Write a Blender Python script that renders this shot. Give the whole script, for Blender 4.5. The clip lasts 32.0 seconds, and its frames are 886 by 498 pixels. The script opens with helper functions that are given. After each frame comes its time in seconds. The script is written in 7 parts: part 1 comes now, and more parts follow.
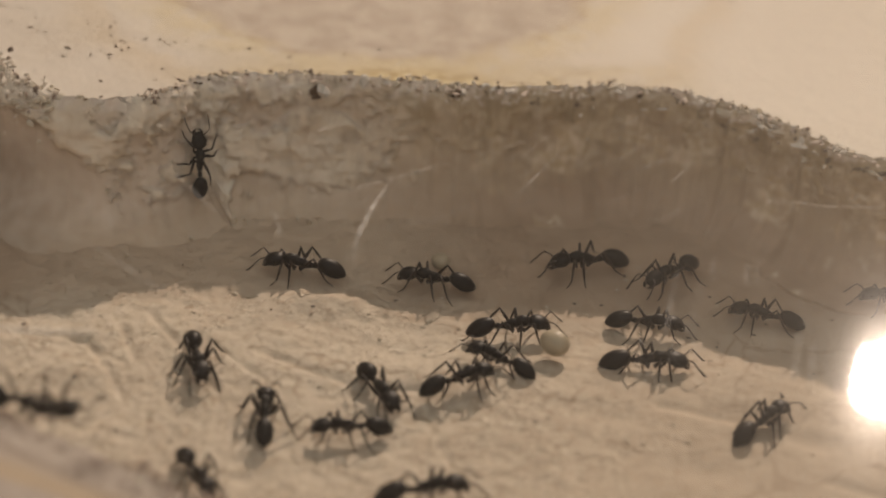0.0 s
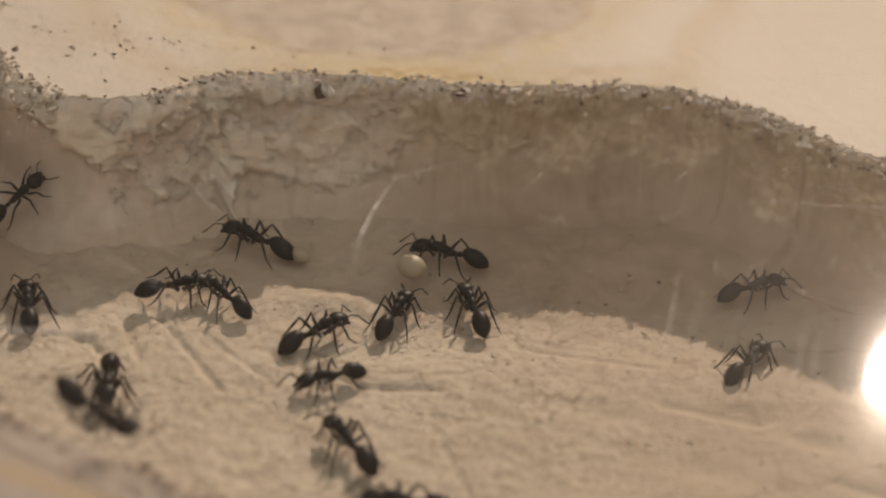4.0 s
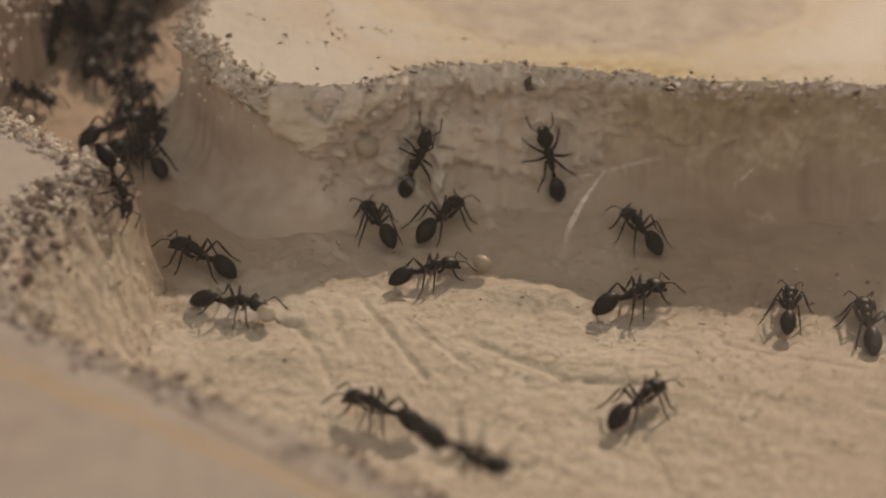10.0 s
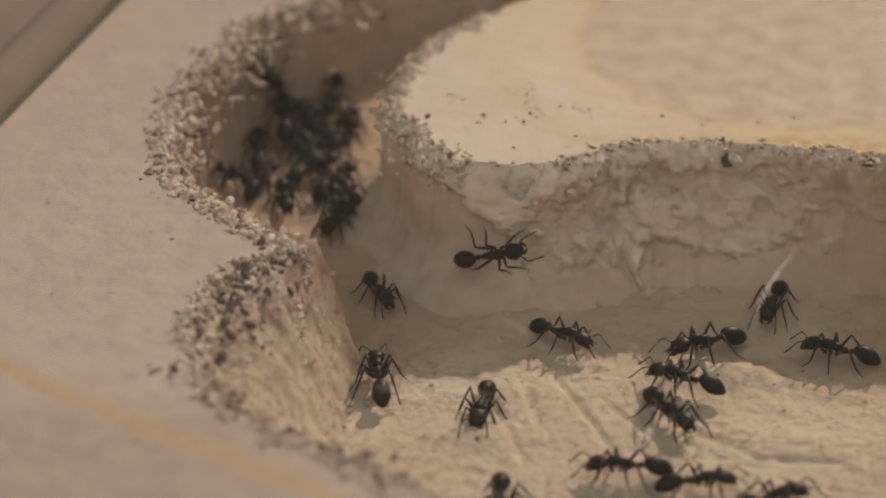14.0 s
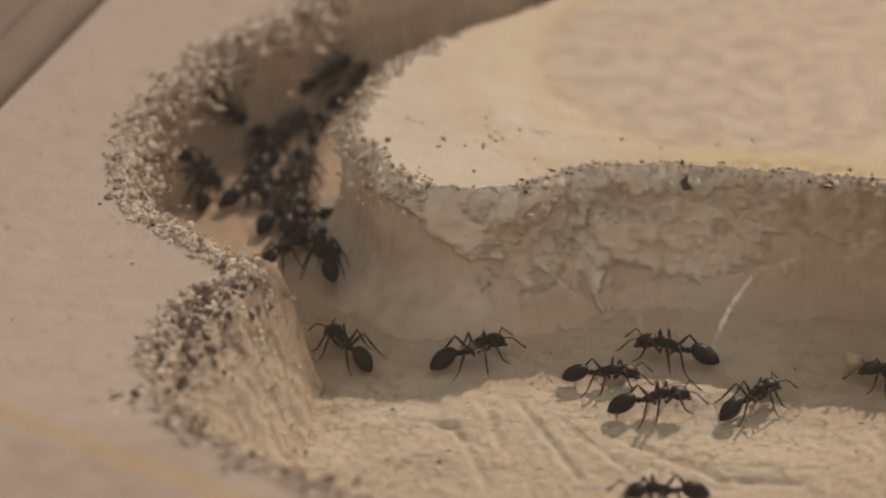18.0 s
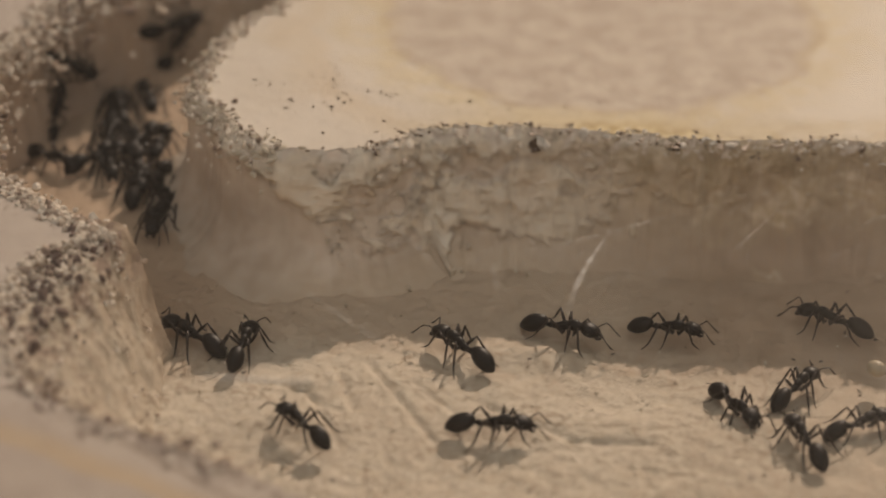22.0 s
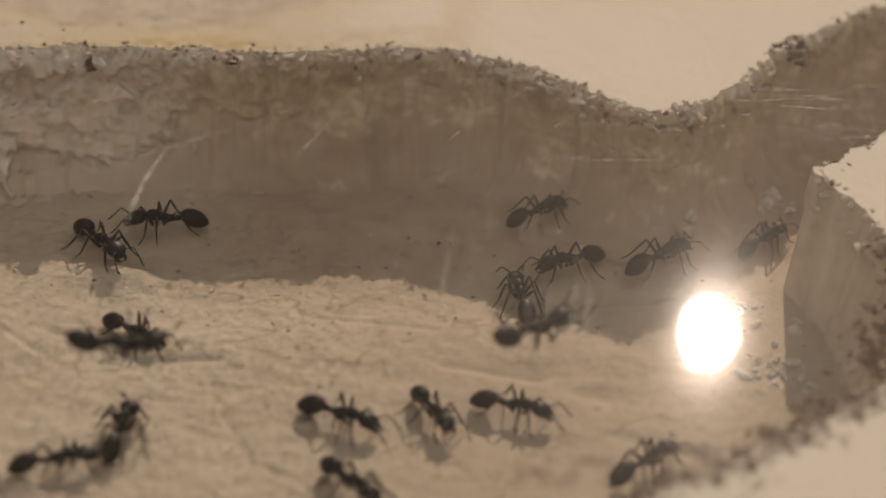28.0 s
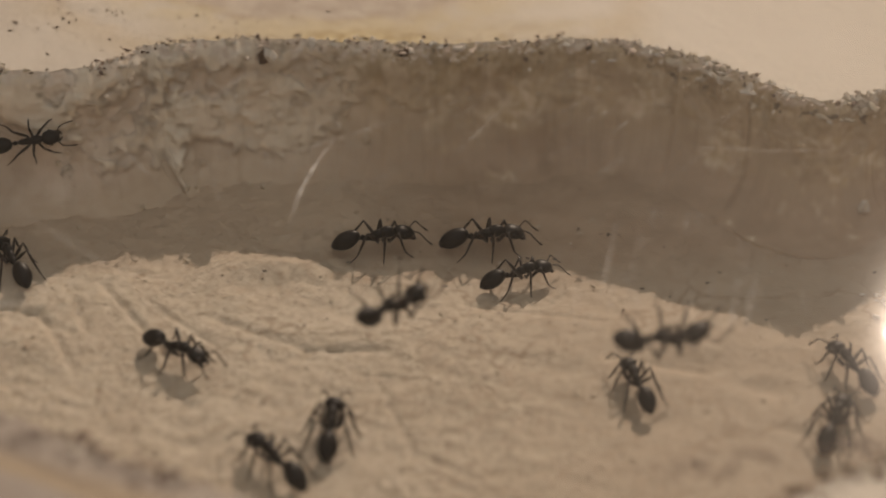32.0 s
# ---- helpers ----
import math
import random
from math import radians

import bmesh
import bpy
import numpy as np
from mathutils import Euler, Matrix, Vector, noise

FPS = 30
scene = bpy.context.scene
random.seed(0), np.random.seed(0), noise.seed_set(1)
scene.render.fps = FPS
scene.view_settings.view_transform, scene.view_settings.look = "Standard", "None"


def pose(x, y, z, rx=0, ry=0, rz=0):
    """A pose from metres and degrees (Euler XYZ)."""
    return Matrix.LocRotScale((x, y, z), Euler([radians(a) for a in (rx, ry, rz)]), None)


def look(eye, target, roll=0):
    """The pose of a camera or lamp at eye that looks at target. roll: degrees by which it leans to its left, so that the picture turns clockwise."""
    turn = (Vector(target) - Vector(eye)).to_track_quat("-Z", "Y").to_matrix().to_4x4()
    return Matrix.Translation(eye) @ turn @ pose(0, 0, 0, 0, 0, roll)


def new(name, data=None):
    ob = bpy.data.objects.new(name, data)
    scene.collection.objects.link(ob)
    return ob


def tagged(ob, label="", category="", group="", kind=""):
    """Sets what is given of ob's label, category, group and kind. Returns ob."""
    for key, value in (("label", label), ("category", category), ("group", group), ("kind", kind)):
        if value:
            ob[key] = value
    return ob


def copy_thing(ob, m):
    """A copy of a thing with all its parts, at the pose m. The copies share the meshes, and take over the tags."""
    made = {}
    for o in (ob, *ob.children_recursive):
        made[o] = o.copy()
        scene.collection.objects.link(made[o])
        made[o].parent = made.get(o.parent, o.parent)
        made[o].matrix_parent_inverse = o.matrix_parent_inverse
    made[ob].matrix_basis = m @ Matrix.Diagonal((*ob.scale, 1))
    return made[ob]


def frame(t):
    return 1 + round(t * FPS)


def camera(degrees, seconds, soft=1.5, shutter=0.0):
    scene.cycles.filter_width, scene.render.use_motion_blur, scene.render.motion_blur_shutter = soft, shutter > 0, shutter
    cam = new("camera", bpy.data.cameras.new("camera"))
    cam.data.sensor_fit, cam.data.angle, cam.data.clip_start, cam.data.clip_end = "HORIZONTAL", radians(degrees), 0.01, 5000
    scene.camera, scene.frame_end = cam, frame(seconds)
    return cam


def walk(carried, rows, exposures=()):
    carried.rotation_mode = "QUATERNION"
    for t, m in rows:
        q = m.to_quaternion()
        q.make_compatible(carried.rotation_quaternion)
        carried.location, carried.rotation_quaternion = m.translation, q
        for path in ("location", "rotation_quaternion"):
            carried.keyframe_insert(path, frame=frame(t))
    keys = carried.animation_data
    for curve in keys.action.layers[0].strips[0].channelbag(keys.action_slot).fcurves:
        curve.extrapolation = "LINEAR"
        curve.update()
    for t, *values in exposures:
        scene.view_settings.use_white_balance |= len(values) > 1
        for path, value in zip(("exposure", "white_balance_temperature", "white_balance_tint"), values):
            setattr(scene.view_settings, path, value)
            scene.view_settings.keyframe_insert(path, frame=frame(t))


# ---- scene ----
# One millimetre of the nest; all plan numbers below are in millimetres.
MM = 0.001
DEPTH = 13.2      # depth of the carved chamber under the slab's top face
LAMP = Vector((0.27778, 0.79464, 0.53979))  # direction of the room lamp, seen in the pane

# ---- camera ----
cam = camera(20.0, 32.0, soft=2.1, shutter=0.0)
cam.data.dof.use_dof, cam.data.dof.focus_distance, cam.data.dof.aperture_fstop = True, 0.2385, 20.0
ROWS = [
    (0.0, -24.66, -185.36, 113.51, 59.032, -3.563, -5.307),
    (0.5, -24.44, -185.23, 113.55, 59.007, -3.555, -5.280),
    (1.0, -24.73, -185.25, 113.58, 59.002, -3.558, -5.260),
    (1.5, -23.75, -185.14, 113.67, 58.952, -3.373, -5.041),
    (2.0, -25.18, -185.19, 113.84, 58.926, -3.453, -5.197),
    (2.5, -24.42, -185.39, 113.69, 58.972, -3.400, -5.118),
    (3.0, -24.90, -185.13, 113.86, 58.912, -3.486, -5.245),
    (3.5, -23.74, -185.05, 113.76, 58.916, -3.421, -5.093),
    (5.5, -23.30, -185.34, 113.89, 58.916, -3.240, -4.887),
    (6.0, -23.24, -185.20, 113.77, 58.928, -3.150, -4.755),
    (6.5, -23.42, -185.10, 113.95, 58.876, -3.146, -4.717),
    (7.0, -23.49, -185.12, 114.07, 58.855, -3.166, -4.785),
    (7.5, -24.51, -185.26, 113.76, 58.945, -3.187, -4.900),
    (8.0, -24.24, -185.51, 113.94, 58.938, -2.973, -4.501),
    (8.5, -24.23, -185.64, 113.64, 58.917, -2.892, -3.811),
    (9.0, -25.29, -185.74, 113.22, 58.785, -2.732, -2.811),
    (9.5, -24.89, -185.53, 113.21, 58.727, -2.268, -1.589),
    (10.0, -24.88, -185.44, 113.59, 58.591, -2.249, -0.549),
    (10.5, -23.95, -185.32, 113.63, 58.685, -1.693, 0.322),
    (11.0, -22.31, -185.10, 113.32, 58.802, -0.908, 1.426),
    (11.5, -22.00, -185.13, 113.28, 58.941, -0.546, 1.896),
    (12.0, -21.65, -185.21, 113.41, 58.988, -0.487, 1.877),
    (12.5, -21.33, -185.03, 114.23, 59.468, -0.332, 1.978),
    (13.0, -20.76, -185.60, 114.08, 60.042, 0.083, 2.897),
    (13.5, -19.49, -185.66, 113.93, 60.174, 0.582, 3.895),
    (14.0, -19.07, -185.86, 113.98, 60.324, 0.944, 4.345),
    (14.5, -18.93, -185.73, 114.25, 60.443, 1.070, 4.122),
    (16.5, -17.78, -186.13, 113.54, 61.188, 1.368, 3.905),
    (17.0, -18.69, -186.05, 114.06, 61.036, 1.139, 3.626),
    (17.5, -18.54, -185.92, 113.72, 61.067, 1.035, 3.465),
    (18.0, -19.80, -185.94, 113.92, 60.866, 0.628, 3.294),
    (18.5, -20.15, -185.68, 114.15, 60.739, 0.386, 2.841),
    (19.0, -21.48, -185.59, 113.75, 60.754, -0.133, 2.074),
    (19.5, -22.12, -185.78, 113.93, 60.679, -0.562, 1.509),
    (20.0, -22.32, -185.70, 113.57, 60.671, -0.754, 1.048),
    (20.5, -22.64, -185.72, 113.96, 60.508, -0.958, 0.720),
    (21.0, -23.80, -185.57, 114.27, 60.284, -1.294, 0.189),
    (21.5, -23.39, -185.73, 113.87, 60.188, -1.342, -0.063),
    (22.0, -24.04, -185.54, 113.82, 59.985, -1.493, -0.581),
    (22.5, -23.67, -185.84, 113.55, 59.872, -1.629, -1.041),
    (23.0, -23.71, -185.60, 113.78, 59.579, -1.658, -1.714),
    (23.5, -23.50, -185.86, 113.91, 59.526, -1.682, -2.307),
    (24.0, -23.43, -185.96, 113.78, 59.502, -1.972, -2.738),
    (24.5, -22.77, -185.55, 114.01, 59.225, -2.041, -3.069),
    (26.5, -22.97, -184.70, 112.11, 58.527, -3.517, -6.274),
    (27.0, -22.20, -184.38, 112.19, 58.491, -3.917, -7.063),
    (27.5, -19.35, -185.10, 112.86, 58.491, -3.992, -8.267),
    (28.0, -19.71, -185.73, 113.07, 58.616, -3.655, -9.676),
    (28.5, -15.92, -186.56, 114.15, 58.626, -3.006, -10.712),
    (29.0, -15.78, -186.76, 114.20, 58.870, -3.095, -11.305),
    (29.5, -13.85, -186.57, 114.20, 58.822, -2.664, -10.696),
    (30.0, -15.47, -186.92, 113.94, 58.956, -2.521, -10.474),
    (30.5, -15.73, -187.28, 114.32, 58.714, -1.802, -9.466),
    (31.0, -13.46, -186.74, 113.23, 58.606, -1.227, -7.495),
    (31.5, -15.18, -186.41, 113.16, 58.412, -1.237, -6.620),
    (32.0, -16.00, -186.34, 113.39, 58.223, -1.217, -5.603),
]
EXPOSURES = [(0.0, -0.04), (3.0, 0.0), (7.0, -0.06), (9.0, -0.10), (12.0, -0.05), (14.0, -0.02), (20.0, -0.01), (24.0, -0.07), (27.0, -0.14), (28.0, -0.22), (30.0, -0.31), (32.0, -0.26)]
walk(cam, [(t, pose(x * MM, y * MM, z * MM, rx, ry, rz)) for t, x, y, z, rx, ry, rz in ROWS], EXPOSURES)

# ---- light ----
world = bpy.data.worlds.new("room")
scene.world = world
world.use_nodes = True
sky = world.node_tree.nodes
glow, way, cut, tint = sky["Background"], sky.new("ShaderNodeTexCoord"), sky.new("ShaderNodeVectorMath"), sky.new("ShaderNodeValToRGB")
world.node_tree.links.new(way.outputs["Generated"], cut.inputs[0])
cut.operation, cut.inputs[1].default_value = "DOT_PRODUCT", (0.0, -0.42, 0.907)
world.node_tree.links.new(cut.outputs["Value"], tint.inputs[0])
world.node_tree.links.new(tint.outputs[0], glow.inputs[0])
# a warm lit ceiling, brightest to the south, over darker walls
for stop, (place_at, colour) in zip((tint.color_ramp.elements[0], tint.color_ramp.elements[1], tint.color_ramp.elements.new(0.5)), ((0.0, (0.10, 0.081, 0.064, 1)), (1.0, (1.0, 0.76, 0.57, 1)), (0.55, (0.36, 0.274, 0.205, 1)))):
    stop.position, stop.color = place_at, colour
glow.inputs[1].default_value = 0.90
def lamp_thing():
    """The ceiling spot whose glow is mirrored in the pane."""
    at = Vector((0.037, -0.021, 0)) + LAMP * 1.3
    lamp = bpy.data.lights.new("spot_glow", "AREA")
    lamp.shape, lamp.size, lamp.size_y, lamp.energy, lamp.color = "ELLIPSE", 0.0135, 0.0198, 16.8, (1.0, 0.80, 0.65)
    ob = new("spot_glow", lamp)
    ob.matrix_world = look(at, (0.037, -0.021, 0))
    tagged(ob, kind="structure")


lamp_thing()


# ---- materials ----
def shader(name):
    m = bpy.data.materials.new(name)
    m.use_nodes = True
    t = m.node_tree
    return m, t, t.nodes["Principled BSDF"]


class Web:
    """Short names for building node webs."""

    def __init__(self, tree):
        self.t = tree

    def add(self, kind):
        return self.t.nodes.new("ShaderNode" + kind)

    def link(self, a, b):
        self.t.links.new(a, b)

    def put(self, n, i, v):
        if hasattr(v, "is_linked"):
            self.link(v, n.inputs[i])
        else:
            n.inputs[i].default_value = v

    def math(self, op, a, b=0.0, clamp=False):
        n = self.add("Math")
        n.operation, n.use_clamp = op, clamp
        self.put(n, 0, a), self.put(n, 1, b)
        return n.outputs[0]

    def noise(self, co, scale, detail=4.0, rough=0.55, lac=2.0):
        n = self.add("TexNoise")
        self.link(co, n.inputs["Vector"])
        n.inputs["Scale"].default_value, n.inputs["Detail"].default_value, n.inputs["Roughness"].default_value = scale, detail, rough
        return n.outputs["Fac"]

    def ramp(self, fac, *stops):
        n = self.add("ValToRGB")
        e = n.color_ramp.elements
        while len(e) < len(stops):
            e.new(0.5)
        for el, (p, c) in zip(e, stops):
            el.position, el.color = p, (c if len(c) == 4 else (*c, 1))
        self.link(fac, n.inputs[0])
        return n.outputs[0]

    def step(self, fac, lo, hi):
        n = self.add("MapRange")
        n.interpolation_type = "SMOOTHSTEP"
        self.link(fac, n.inputs[0])
        n.inputs[1].default_value, n.inputs[2].default_value = lo, hi
        return n.outputs[0]

    def mix(self, fac, a, b, mode="MIX"):
        n = self.add("Mix")
        n.data_type, n.blend_type = "RGBA", mode
        self.put(n, 0, fac)
        for i, v in ((6, a), (7, b)):
            if isinstance(v, tuple):
                v = (*v, 1) if len(v) == 3 else v
            self.put(n, i, v)
        return n.outputs[2]

    def bump(self, height, strength, dist, normal=None):
        n = self.add("Bump")
        n.inputs["Strength"].default_value, n.inputs["Distance"].default_value = strength, dist
        self.link(height, n.inputs["Height"])
        if normal:
            self.link(normal, n.inputs["Normal"])
        return n.outputs[0]


def place(web):
    """Position in millimetres of the plan, and its x, y, z."""
    g = web.add("NewGeometry")
    v = web.add("VectorMath")
    v.operation = "SCALE"
    web.link(g.outputs["Position"], v.inputs[0])
    v.inputs["Scale"].default_value = 1 / MM
    s = web.add("SeparateXYZ")
    web.link(v.outputs[0], s.inputs[0])
    return v.outputs[0], s.outputs[0], s.outputs[1], s.outputs[2]


def far_from(web, x, y, cx, cy, rx, ry):
    a = web.math("DIVIDE", web.math("SUBTRACT", x, cx), rx)
    b = web.math("DIVIDE", web.math("SUBTRACT", y, cy), ry)
    return web.math("SQRT", web.math("ADD", web.math("MULTIPLY", a, a), web.math("MULTIPLY", b, b)))


def plaster_top():
    m, t, b = shader("plaster_top")
    w = Web(t)
    co, x, y, z = place(w)
    big, mid, fine = w.noise(co, 0.05, 5), w.noise(co, 0.35, 6, 0.6), w.noise(co, 2.2, 5, 0.65)
    col = w.mix(w.step(big, 0.35, 0.65), (0.60, 0.535, 0.455), (0.66, 0.60, 0.525))
    col = w.mix(w.math("MULTIPLY", w.step(mid, 0.5, 0.75), 0.35), col, (0.53, 0.455, 0.365))
    col = w.mix(w.math("MULTIPLY", w.step(w.math("ADD", x, w.math("MULTIPLY", big, 16.0)), 10.0, 36.0), 0.75), col, (0.72, 0.66, 0.575))
    # a dried ring of moisture: pinkish inside, yellow along its edge
    wob = w.math("MULTIPLY", w.math("SUBTRACT", w.noise(co, 0.10, 4, 0.6), 0.5), 0.34)
    r = w.math("ADD", far_from(w, x, y, -1.5, 62.0, 24.8, 24.0), wob)
    inner = w.mix(w.step(w.noise(co, 0.30, 6, 0.7), 0.38, 0.62), (0.44, 0.36, 0.285), (0.57, 0.49, 0.405))
    band = w.add("Mapping")
    band.inputs["Scale"].default_value = (0.28, 0.9, 1.0)
    w.link(co, band.inputs["Vector"])
    inner = w.mix(w.math("MULTIPLY", w.step(w.noise(band.outputs[0], 1.0, 7, 0.7), 0.55, 0.66), 0.6), inner, (0.66, 0.595, 0.52))
    inner = w.mix(w.math("MULTIPLY", w.step(fine, 0.60, 0.70), 0.3), inner, (0.36, 0.29, 0.235))
    col = w.mix(w.math("MULTIPLY", w.math("SUBTRACT", 1.0, w.step(r, 0.95, 1.005)), 0.82), col, inner)
    edge = w.math("SUBTRACT", w.step(r, 0.86, 0.985), w.step(r, 1.0, 1.30))
    col = w.mix(w.math("MULTIPLY", w.math("MULTIPLY", edge, w.step(mid, 0.25, 0.6)), 0.6), col, (0.60, 0.49, 0.29))
    r2 = w.math("ADD", far_from(w, x, y, 0.0, 58.0, 33.0, 30.0), wob)
    col = w.mix(w.math("MULTIPLY", w.math("SUBTRACT", w.step(r2, 0.92, 1.0), w.step(r2, 1.0, 1.16)), 0.34), col, (0.55, 0.42, 0.25))
    # yellowed edge along the north rim
    yel = w.math("SUBTRACT", 1.0, w.step(w.math("ADD", y, w.math("MULTIPLY", mid, 5.0)), 38.0, 43.0))
    yel = w.math("MULTIPLY", yel, w.math("MULTIPLY", w.step(x, -26.0, -12.0), w.math("SUBTRACT", 1.0, w.step(x, 22.0, 32.0))))
    col = w.mix(w.math("MULTIPLY", w.math("MULTIPLY", yel, w.step(y, 30.0, 33.0)), w.math("MULTIPLY", w.step(big, 0.30, 0.58), 0.9)), col, w.mix(w.step(w.noise(co, 0.6, 6, 0.7), 0.42, 0.58), (0.44, 0.325, 0.14), (0.60, 0.48, 0.27)))
    # the near bank: cream, a thin ochre line of old moisture, then a paler grey skin
    near = w.math("SUBTRACT", w.math("MULTIPLY", w.math("ADD", x, 50.0), -0.50), w.math("MULTIPLY", w.math("ADD", y, 23.0), 0.866))
    near = w.math("ADD", near, w.math("MULTIPLY", w.math("SUBTRACT", w.noise(co, 0.12, 4), 0.5), 3.0))
    west = w.math("MULTIPLY", w.math("SUBTRACT", 1.0, w.step(x, -20.0, 0.0)), w.math("SUBTRACT", 1.0, w.step(y, -6.0, 4.0)))
    ochre = w.math("SUBTRACT", w.step(near, -3.5, -1.0), w.step(near, -0.6, 0.4))
    col = w.mix(w.math("MULTIPLY", w.math("MULTIPLY", ochre, west), 0.55), col, (0.55, 0.42, 0.27))
    col = w.mix(w.math("MULTIPLY", w.math("MULTIPLY", w.step(near, -0.3, 0.8), west), 0.75), col, (0.50, 0.465, 0.43))
    # the west bank: greyer plaster, its colour also darkened for the weaker lamplight there
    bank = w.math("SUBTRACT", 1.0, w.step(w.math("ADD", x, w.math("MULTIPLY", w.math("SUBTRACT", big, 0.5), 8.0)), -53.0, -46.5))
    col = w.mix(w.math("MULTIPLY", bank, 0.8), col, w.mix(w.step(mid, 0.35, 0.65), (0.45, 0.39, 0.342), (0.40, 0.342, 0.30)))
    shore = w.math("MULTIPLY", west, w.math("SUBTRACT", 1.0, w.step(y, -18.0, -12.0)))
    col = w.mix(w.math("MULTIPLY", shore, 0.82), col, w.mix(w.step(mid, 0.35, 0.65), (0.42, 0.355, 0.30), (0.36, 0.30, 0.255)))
    col = w.mix(w.math("MULTIPLY", w.math("MULTIPLY", ochre, west), 0.65), col, (0.47, 0.355, 0.225))
    off = w.math("ADD", w.math("MULTIPLY", w.math("ADD", x, 35.0), 0.63), w.math("MULTIPLY", w.math("ADD", y, 28.0), 0.776))
    off = w.math("ADD", off, w.math("MULTIPLY", w.math("SUBTRACT", mid, 0.5), 0.5))
    line = w.math("MULTIPLY", w.math("SUBTRACT", w.step(off, -0.35, -0.1), w.step(off, 0.1, 0.35)), w.math("MULTIPLY", w.step(x, -47.0, -44.0), w.math("SUBTRACT", 1.0, w.step(x, -27.0, -20.0))))
    col = w.mix(w.math("MULTIPLY", w.math("MULTIPLY", line, west), 0.7), col, (0.20, 0.155, 0.12))
    sp2 = w.noise(co, 0.8, 4, 0.6)
    col = w.mix(w.math("MULTIPLY", w.step(sp2, 0.62, 0.67), w.math("MULTIPLY", bank, 0.5)), col, (0.20, 0.15, 0.12))
    # faint scuffs
    turn = w.add("Mapping")
    turn.inputs["Rotation"].default_value, turn.inputs["Scale"].default_value = (0, 0, 0.7), (0.12, 2.2, 1.0)
    w.link(co, turn.inputs["Vector"])
    scuff = w.math("MULTIPLY", w.step(w.noise(turn.outputs[0], 1.0, 3, 0.5), 0.62, 0.70), w.step(w.noise(co, 0.08, 3), 0.48, 0.6))
    col = w.mix(w.math("MULTIPLY", scuff, 0.35), col, (0.44, 0.37, 0.30))
    # brown specks
    sp = w.noise(co, 1.1, 3, 0.6)
    zone = w.step(w.noise(co, 0.09, 2), 0.50, 0.62)
    col = w.mix(w.math("MULTIPLY", w.math("MULTIPLY", w.step(sp, 0.64, 0.70), zone), 0.75), col, (0.12, 0.08, 0.05))
    w.link(col, b.inputs["Base Color"])
    b.inputs["Roughness"].default_value = 0.8
    n = w.bump(fine, 0.3, 0.15 * MM)
    w.link(w.bump(mid, 0.35, 0.6 * MM, n), b.inputs["Normal"])
    return m


